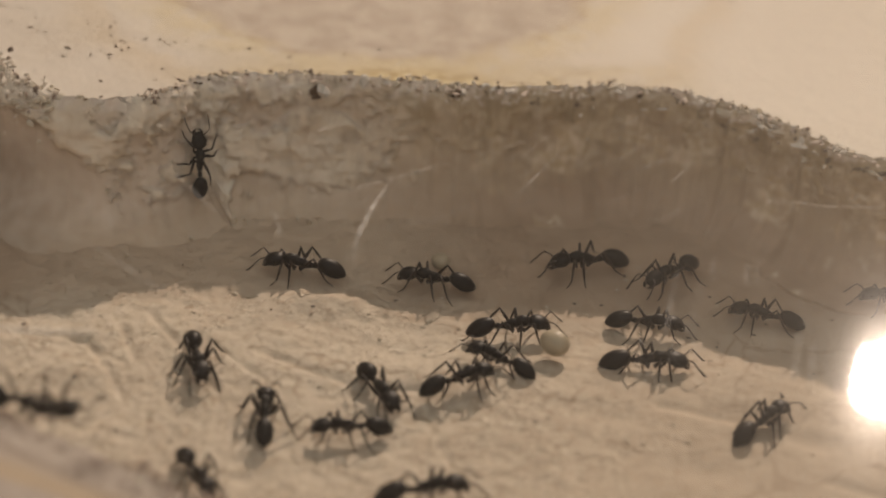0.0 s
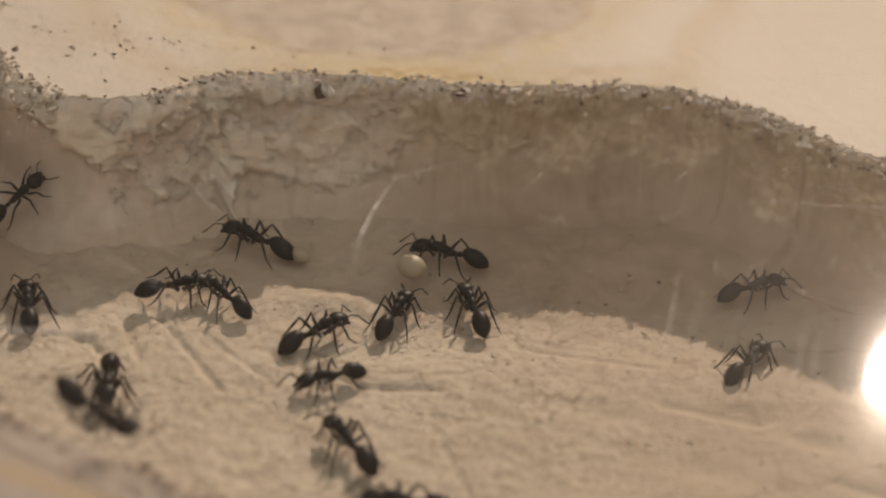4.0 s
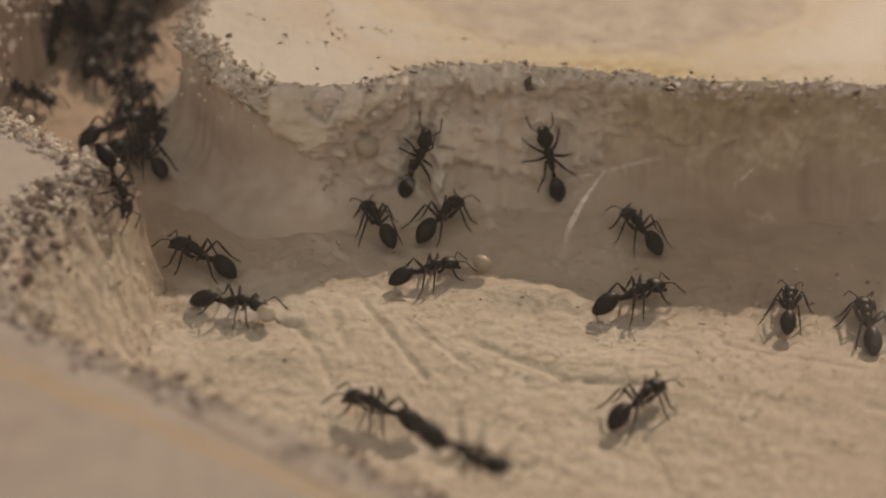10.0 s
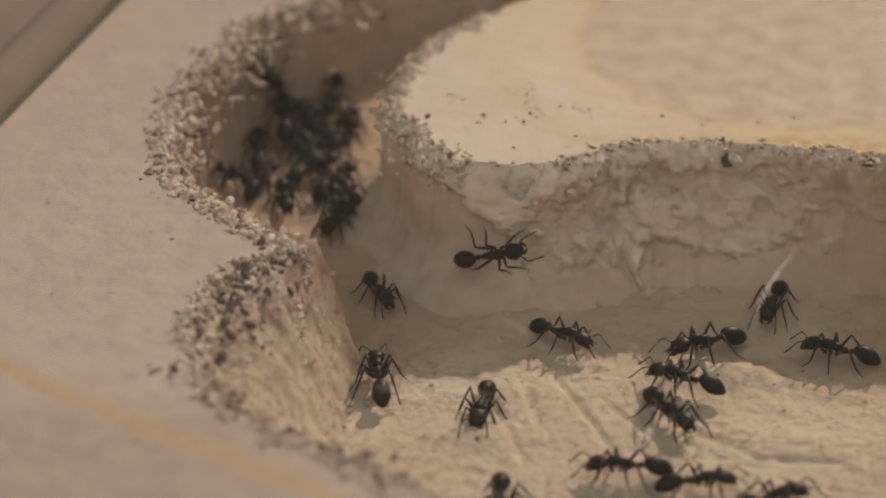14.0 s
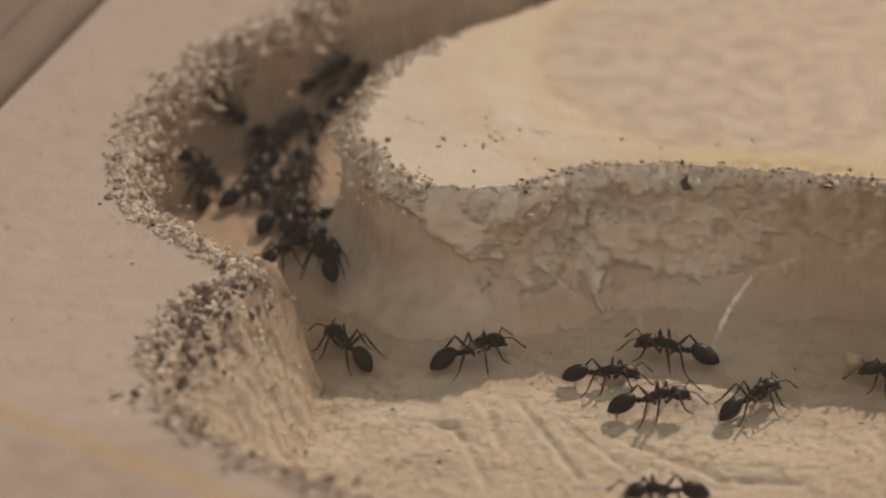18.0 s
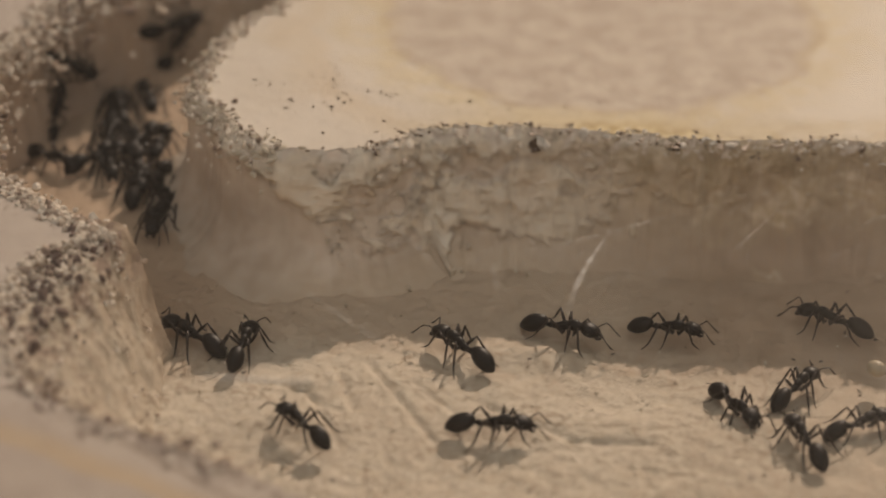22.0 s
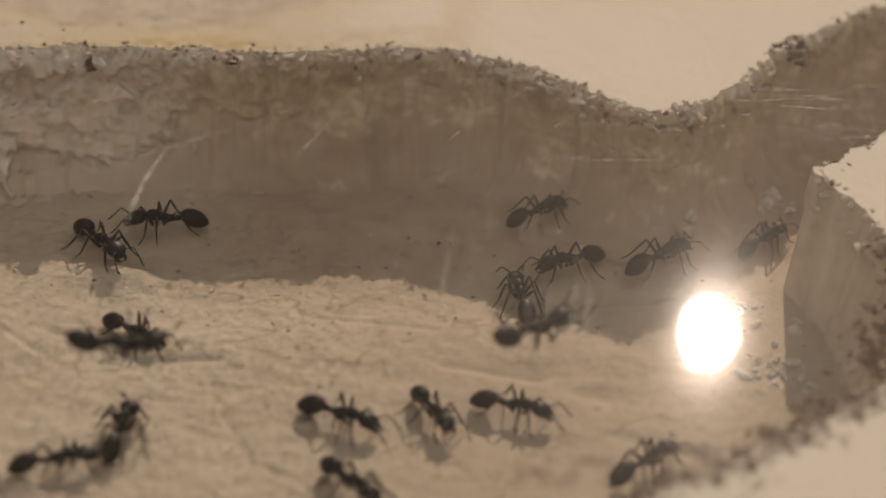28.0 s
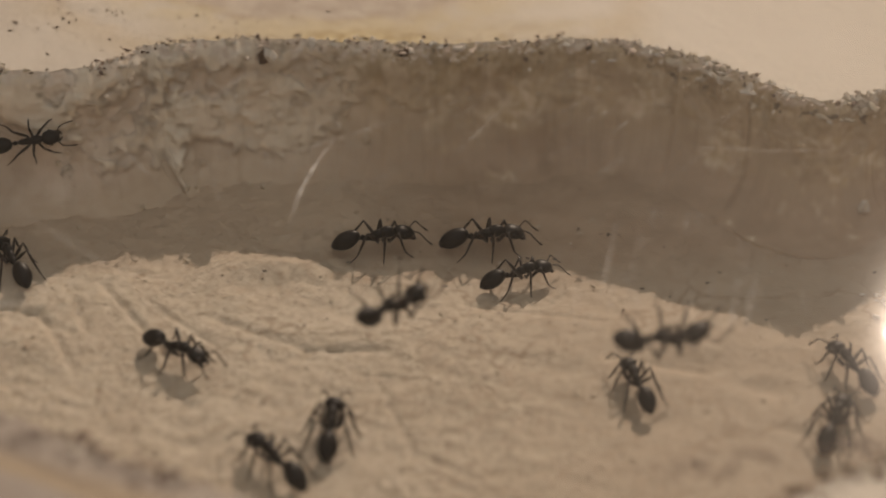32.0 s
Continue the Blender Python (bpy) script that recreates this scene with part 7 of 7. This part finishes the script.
     (29, 14.9, -17.5, -13.1, 0, 0, -97), (29.5, 20.1, -11.5, -13.5, 0, 0, -52), (30, 26.5, -4.9, -14.1, 0, 0, -48), (31, -6.9, 18.2, -13.3, 0, 0, -55), (31.5, -2, 18.5, -13.5, 0, 0, -86), (32, 0.2, 17.7, -13.6, 0, 0, -85)],
    [(0, -46, 49.6, -13.3, 0, 0, -130), (7, -46, 49.6, -13.3, 0, 0, -130), (8, -37.8, 28.6, -9.9, 11, 60, -120), (8.5, -30.4, 28.2, -8.4, -19, 77, -103), (9, -24.9, 28.3, -9.6, -38, 56, -112), (9.5, -25.5, 28.2, -10.9, 36, 52, -24),
     (9.75, -24.9, 26.2, -11.8, 22, 23, -3), (10, -24.3, 24.2, -12.8, 0, 0, 23), (10.5, -22.6, 21, -13, 0, 0, -48), (11, -21, 17.8, -13.1, 0, 0, -118), (11.5, -17.6, 14.6, -13.2, 0, 0, -131), (12, -16.8, 13, -13, 0, 0, -110),
     (12.5, -14, 12.4, -13.1, 0, 0, 177), (13, -11.3, 11.7, -13.2, 0, 0, 104), (13.5, -13.4, 11, -13.1, 0, 0, 87), (14, -13.7, 11.1, -13.1, 0, 0, 70), (16.5, -10, 17.8, -13.3, 0, 0, 71), (17, -9.3, 15.2, -13.4, 0, 0, 71),
     (18, -12.2, -3.2, -13.4, 0, 0, 98), (18.25, -14.7, -2, -13.3, 0, 0, 59), (18.5, -17.2, -0.8, -13.1, 0, 0, 19), (19, -13.1, 10.7, -13.3, 0, 0, 5), (20, -27.4, 16.6, -13.2, 0, 0, 73), (20.5, -31.7, 15.6, -13.1, 0, 0, 84),
     (21, -39.3, 14.5, -13, 0, 0, 29), (21.5, -41.2, 18.6, -13.1, 0, 0, 8), (22, -37.4, 13.4, -13, 0, 0, -13), (23, -39.5, 4.4, -13.1, 0, 0, 4), (24, -36.3, -0.9, -12.9, 0, 0, 34), (25.25, -31.6, -7.1, -13, 0, 0, 108),
     (26.5, -26.9, -13.3, -13.1, 0, 0, -178), (27, -26.3, -13, -13.1, 0, 0, -178), (27.5, -20.8, -14.2, -13.2, 0, 0, -132), (28, -15.2, -15.5, -13.3, 0, 0, -85), (28.5, -8.1, -10.3, -13.4, 0, 0, -68), (29, -6, -9.3, -13.5, 0, 0, -101),
     (29.25, -6.3, -7.2, -13.4, 0, 0, -142), (29.5, -6.5, -5, -13.3, 0, 0, 176), (29.75, -6.8, -5.8, -13.3, 0, 0, 135), (30, -7, -6.5, -13.3, 0, 0, 93), (30.5, -12.6, -5.1, -13.2, 0, 0, 90), (31, -19.8, -6.1, -13.2, 0, 0, 97),
     (31.5, -19.3, -3.4, -13.1, 0, 0, 161), (32, -18.9, -0.7, -13, 0, 0, -134)],
    [(0, -15.8, -40.1, 0.5, 0, 180, -51), (24, -15.8, -40.1, 0.5, 0, 180, -51), (27, -16.9, -20.2, 0.5, 0, 180, -51), (28, -9.9, -14.5, 0.5, 0, 180, -88), (29, -3.1, -13.8, 0.5, 0, 180, -89), (30, -3.5, -13.5, 0.5, 0, 180, -83),
     (31, -3, -13.7, 0.5, 0, 180, -83), (32, -0.6, -11.2, 0.5, 0, 180, -47)],
    [(0, 32.1, -41.7, -13.6, 0, 0, -58), (27, 32.1, -41.7, -13.6, 0, 0, -58), (28, 34.1, -20, -13.2, 0, 0, -58), (28.5, 36.5, -19.8, -13.5, 0, 0, -68), (29, 37.3, -20.2, -13.3, 0, 0, -78), (29.5, 37.6, -19.8, -13.4, 0, 0, -74),
     (30, 35.7, -20.3, -13.2, 0, 0, -70), (30.5, 35, -20.3, -13.2, 0, 0, -55), (31, 35.6, -18, -13.7, 0, 0, -40), (31.5, 36.1, -17.1, -13.1, 0, 0, -34), (32, 37.2, -15.4, -13.2, 0, 0, -27)],
]
CROWD_PATHS = [  # ants resting close together in the west passage
    [(0, -59.4, 62.8, -7.4, -85, 22, -144), (10.5, -59.4, 62.8, -7.4, -85, 22, -144), (12.5, -60.8, 61.4, -5.3, 89, 128, 38), (14.5, -60.5, 61.9, -5.4, 94, 134, 34), (17, -60.1, 61.8, -6.6, 85, 139, 38), (20, -60, 62.3, -6, 91, 137, 35),
     (22.5, -59.4, 62.7, -6.7, 91, 127, 45), (32, -59.4, 62.7, -6.7, 91, 127, 45)],
    [(0, -55.9, 67.4, -11.5, 85, 16, 46), (10.5, -55.9, 67.4, -11.5, 85, 16, 46), (12.5, -56.4, 66.2, -5.9, 82, 30, 28), (13.5, -57.1, 62.6, -9.2, 38, 18, 14), (14.5, -57.8, 58.9, -12.5, 0, 0, 12), (17, -54.9, 59.5, -13, 0, 0, -3),
     (20, -54.7, 60.7, -13.1, 0, 0, -3), (22.5, -54.1, 53.1, -13, 0, 0, -4), (32, -54.1, 53.1, -13, 0, 0, -4)],
    [(0, -55.4, 57.8, -13.1, 0, 0, -6), (10.5, -55.4, 57.8, -13.1, 0, 0, -6), (11.5, -56.6, 61.1, -11.6, 36, 23, 1), (12.5, -57.9, 64.4, -10.1, 83, 37, 24), (13.5, -56.1, 62, -11.6, 36, 23, 1), (14.5, -54.3, 59.5, -13.1, 0, 0, -5),
     (17, -52.6, 67.5, -13.2, 0, 0, -24), (20, -52.7, 64.9, -13.1, 0, 0, -7), (22.5, -54.4, 61.4, -13.1, 0, 0, -6), (32, -54.4, 61.4, -13.1, 0, 0, -6)],
    [(0, -60.9, 60.5, -10.4, 82, 21, 42), (10.5, -60.9, 60.5, -10.4, 82, 21, 42), (12.5, -62, 58.7, -9.8, 78, 28, 49), (13.5, -60.7, 56, -11.5, 35, 21, 21), (14.5, -59.3, 53.4, -13.2, 0, 0, 5), (17, -60.4, 49, -13.1, 0, 0, 4),
     (18.5, -61.3, 53.7, -11.3, 36, 23, 21), (20, -62.1, 58.5, -9.4, 82, 29, 52), (22.5, -61.5, 58.6, -10.9, 79, 31, 56), (32, -61.5, 58.6, -10.9, 79, 31, 56)],
    [(0, -50.8, 70, -13.1, 0, 0, -25), (10.5, -50.8, 70, -13.1, 0, 0, -25), (11.5, -52.2, 70.6, -11.4, 16, 44, -16), (12.5, -53.6, 71.2, -9.7, 98, 72, 62), (13.5, -52.4, 64.8, -11.4, 16, 44, -15), (14.5, -51.1, 58.4, -13.1, 0, 0, -24),
     (15.75, -51.2, 66.9, -12, 14, 41, -19), (17, -51.2, 75.5, -10.8, 77, 75, 36), (20, -49.6, 77, -7.4, 43, 77, -17), (22.5, -49.9, 76.1, -7.9, -57, 93, -107), (32, -49.9, 76.1, -7.9, -57, 93, -107)],
    [(0, -50.7, 51.8, -13.2, 0, 0, -166), (10.5, -50.7, 51.8, -13.2, 0, 0, -166), (12.5, -54.7, 59.4, -13.1, 0, 0, -166), (14.5, -53.3, 54, -12.9, 0, 0, -164), (17, -50.5, 56.9, -13, 0, 0, -166), (20, -50.8, 58.9, -13.1, 0, 0, -167),
     (22.5, -51, 64.9, -13, 0, 0, -166), (32, -51, 64.9, -13, 0, 0, -166)],
    [(0, -61.1, 49, -13.1, 0, 0, -131), (10.5, -61.1, 49, -13.1, 0, 0, -131), (12.5, -61.7, 49.7, -13.1, 0, 0, -128), (14.5, -61.8, 49.1, -13, 0, 0, -126), (15.75, -62.1, 51.4, -11.3, -40, 12, -118), (17, -62.5, 53.6, -9.6, -82, 26, -119),
     (18.5, -61.9, 52.3, -10.9, -37, 20, -94), (20, -61.2, 51, -12.3, 0, 0, -80), (22.5, -59.6, 49.9, -13.1, 0, 0, -132), (32, -59.6, 49.9, -13.1, 0, 0, -132)],
    [(0, -51.8, 42, -13.1, 0, 0, -49), (10.5, -51.8, 42, -13.1, 0, 0, -49), (12.5, -51.6, 62.6, -13.2, 0, 0, -49), (14.5, -53.8, 48.3, -13.1, 0, 0, -41), (17, -55.5, 51.6, -13.1, 0, 0, -50), (20, -54.7, 50.3, -13.2, 0, 0, -52),
     (22.5, -55, 50.2, -13.1, 0, 0, -50), (32, -55, 50.2, -13.1, 0, 0, -50)],
    [(0, -50.8, 35.7, -13.1, 0, 0, -176), (10.5, -50.8, 35.7, -13.1, 0, 0, -176), (12.5, -50.6, 47.3, -13.1, 0, 0, -169), (14.5, -56.2, 43.5, -12.9, 0, 0, -167), (17, -50.6, 52.5, -13.2, 0, 0, -168), (20, -50.5, 49.7, -13.1, 0, 0, -169),
     (22.5, -51.4, 53.6, -13.1, 0, 0, -169), (32, -51.4, 53.6, -13.1, 0, 0, -169)],
    [(0, -49.1, 11.7, -0.9, -63, -9, -120), (10.5, -49.1, 11.7, -0.9, -63, -9, -120), (11.1, -48.4, 16.5, -8, -62, -5, -140), (11.6, -49.2, 25.3, -13.1, 0, 0, -160), (12.5, -50, 38.8, -13.1, 0, 0, -171), (14.5, -50, 44.1, -13.1, 0, 0, -171), (17, -49.4, 45.1, -13.1, 0, 0, -171),
     (20, -49.6, 41.1, -13.2, 0, 0, -171), (22.5, -50.2, 46.6, -13.1, 0, 0, -172), (32, -50.2, 46.6, -13.1, 0, 0, -172)],
    [(0, -51.3, 64.8, -13, 0, 0, 174), (10.5, -51.3, 64.8, -13, 0, 0, 174), (11.5, -50.6, 70.6, -10.7, -41, -26, -174), (12.5, -50, 76.5, -8.4, 84, -145, 37), (13.5, -51.8, 71.2, -10.8, -41, -25, -173), (14.5, -53.6, 65.9, -13.1, 0, 0, 176),
     (17, -49.8, 66.7, -13.2, 0, 0, 175), (20, -49.9, 63.5, -13.3, 0, 0, 176), (22.5, -48.5, 52.9, -13.1, 0, 0, 174), (32, -48.5, 52.9, -13.1, 0, 0, 174)],
    [(0, -57.6, 64.4, -11.3, 85, 0, 31), (10.5, -57.6, 64.4, -11.3, 85, 0, 31), (11.5, -56.7, 59.7, -12.2, 42, 9, 7), (12.5, -55.9, 55.1, -13, 0, 0, -16), (14.5, -58.7, 47.5, -13.1, 0, 0, -18), (15.75, -53.5, 62.8, -12.1, 23, 38, -15),
     (17, -48.3, 78.2, -11.1, 81, 67, 28), (18.5, -47.7, 76.4, -11.9, 27, 36, -3), (20, -47.1, 74.7, -12.7, 0, 0, 2), (21.25, -48.4, 75.9, -11.6, 42, 25, 7), (22.5, -49.7, 77.1, -10.5, 97, 37, 33), (32, -49.7, 77.1, -10.5, 97, 37, 33)],
    [(0, -50.6, 61.0, -13.1, 0, 0, 160), (12, -50.7, 59.6, -13.1, 0, 0, 163), (18, -50.8, 56.0, -13.1, 0, 0, 170), (21, -50.8, 53.5, -13.1, 0, 0, 168), (24, -50.2, 55.5, -13.1, 0, 0, 150), (32, -50.2, 55.5, -13.1, 0, 0, 150)],
    [(0, -50.2, 48.6, -13.1, 0, 0, -20), (12, -50.0, 48.4, -13.1, 0, 0, -25), (18, -51.6, 46.4, -13.1, 0, 0, -32), (21, -51.1, 42.4, -13.1, 0, 0, -15), (24, -48.3, 48.8, -13.1, 0, 0, 5), (32, -48.3, 48.8, -13.1, 0, 0, 5)],
    [(0, -48.6, 40.4, -13.1, 0, 0, 175), (12, -48.8, 39.9, -13.1, 0, 0, 170), (18, -50.4, 38.6, -13.1, 0, 0, 150), (21, -48.2, 36.2, -13.1, 0, 0, 165), (24, -46.9, 39.6, -13.1, 0, 0, 180), (32, -46.9, 39.6, -13.1, 0, 0, 180)],
    [(0, -56.0, 64.1, -13.1, 0, 0, 30), (12, -56.0, 63.6, -13.1, 0, 0, 35), (18, -55.3, 62.2, -13.1, 0, 0, 20), (21, -54.6, 60.7, -13.1, 0, 0, 15), (24, -52.6, 62.9, -13.1, 0, 0, 10), (32, -52.6, 62.9, -13.1, 0, 0, 10)],
    [(0, -54.8, 51.8, -13.1, 0, 0, -150), (12, -54.6, 55.0, -13.1, 0, 0, -150), (18, -54.9, 53.0, -13.1, 0, 0, -160), (21, -54.5, 50.8, -13.1, 0, 0, -165), (24, -52.0, 46.0, -13.1, 0, 0, -170), (32, -52.0, 46.0, -13.1, 0, 0, -170)],
]
ANT = build_ant()
ANTS = [ANT] + [copy_thing(ANT, Matrix()) for _ in range(len(ANT_PATHS) - 1)]
RESTING = [copy_thing(ANT, Matrix()) for _ in CROWD_PATHS]
PANE_WALKERS = [i for i, rows in enumerate(ANT_PATHS) if any(r[3] > -1.5 for r in rows)]
for i, ob in enumerate(ANTS + RESTING):
    ob.scale = [(0.90 + 0.14 * ((i * 7) % 11) / 10) * (1.14 if i in PANE_WALKERS else 1.0)] * 3
for ob in RESTING:
    tagged(ob, "black worker ant resting in the crowd of the side passage", "ant", "ants in the plaster nest")


# ---- brood and litter ----
def grain(name, size, label, category):
    bm = bmesh.new()
    ball(bm, (0, 0, 0), size, square=0.1, taper=0.12)
    for v in bm.verts:
        v.co *= 1 + 0.05 * noise.noise(v.co * 1.7)
    return tagged(part(name, bm, BROOD, None), label, category, "pale brood in the nest")


BROOD_PATHS = [
    ((1.25, 1.5, 1.15), [(0, 11.3, 6.0, -12.0), (1, 15.6, 13.1, -11.6), (2, 8.0, 15.5, -11.6), (3, -0.1, 19.5, -11.6), (6, -2.7, 7.0, -11.4), (7, -14.3, -2.8, -11.6), (8, -12.3, -13.3, -11.8), (9, -10, -36, -12.0), (32, -10, -38, -12.0)]),
    ((0.85, 0.95, 0.8), [(0, 2, 20, -11.8), (2, 2, 20, -11.8), (3, -2.3, 19.0, -11.8), (6, -30.5, 26.8, -11.8), (8, -36.9, 19.6, -11.8), (9, -40.4, 13.8, -11.8), (10, -34.3, 7.8, -11.8), (11, -26.3, -0.7, -11.8), (12, -18.4, 0.5, -11.8), (13, -11.1, -3.2, -11.8), (14, -12, -14, -12), (16, -12, -37, -12), (32, -12, -38, -12.0)]),
    ((0.8, 0.95, 0.75), [(0, -50, 30, -12), (7, -50, 30, -12), (8, -33, 24, -11.8), (9, -24.2, 19.6, -11.8), (10, -14.3, 17.7, -11.8), (11, -8.1, 9.4, -11.8), (12, 3.3, 14.7, -11.8), (14, 8, 18, -11.8), (17, 2.4, 20.2, -11.8), (18, 6.0, 19.2, -11.8), (20, 4.9, 9.5, -11.8), (21, 13.3, 11.5, -11.8), (24, 30, 10, -11.8), (27, 43.8, 15.5, -11.8), (28, 47, 17, -11.8), (29, 52, 22, -11.8), (32, 62, 26, -11.8)]),
    ((1.15, 1.3, 1.05), [(0, -48, 72, -12), (9, -47, 60, -12), (9.5, -38, 30, -7), (10, -25.6, 27.7, -5.2), (10.5, -29.3, 28.0, -3.2), (11, -37.8, 28.0, -4.5), (11.5, -45.5, 38.7, -7.7), (12, -48.8, 54.6, -11.8), (12.5, -49.0, 58.8, -11.9), (14.5, -51.2, 66.9, -11.8), (18, -38, 84, -12), (32, -38, 84, -12)]),
    ((0.85, 0.9, 0.8), [(0, 55.6, 25.4, -11.2), (32, 55.6, 25.4, -11.2)]),
]
BROODS = [grain("brood", size, "pale cream oval grain of brood carried by ants", "brood") for size, _ in BROOD_PATHS]


def motions():
    for k, (ob, rows) in enumerate(zip(ANTS, ANT_PATHS)):
        walk(ob, [(t, pose(x * MM, y * MM, z * MM, a, b, c)) for t, x, y, z, a, b, c in rows])
        stride(ob, rows, k)
    for ob, rows in zip(RESTING, CROWD_PATHS):
        walk(ob, [(t, pose(x * MM, y * MM, z * MM, a, b, c)) for t, x, y, z, a, b, c in rows])
    for ob, (_, rows) in zip(BROODS, BROOD_PATHS):
        walk(ob, [(t, pose(x * MM, y * MM, z * MM, 0, 0, 40)) for t, x, y, z in rows])


motions()
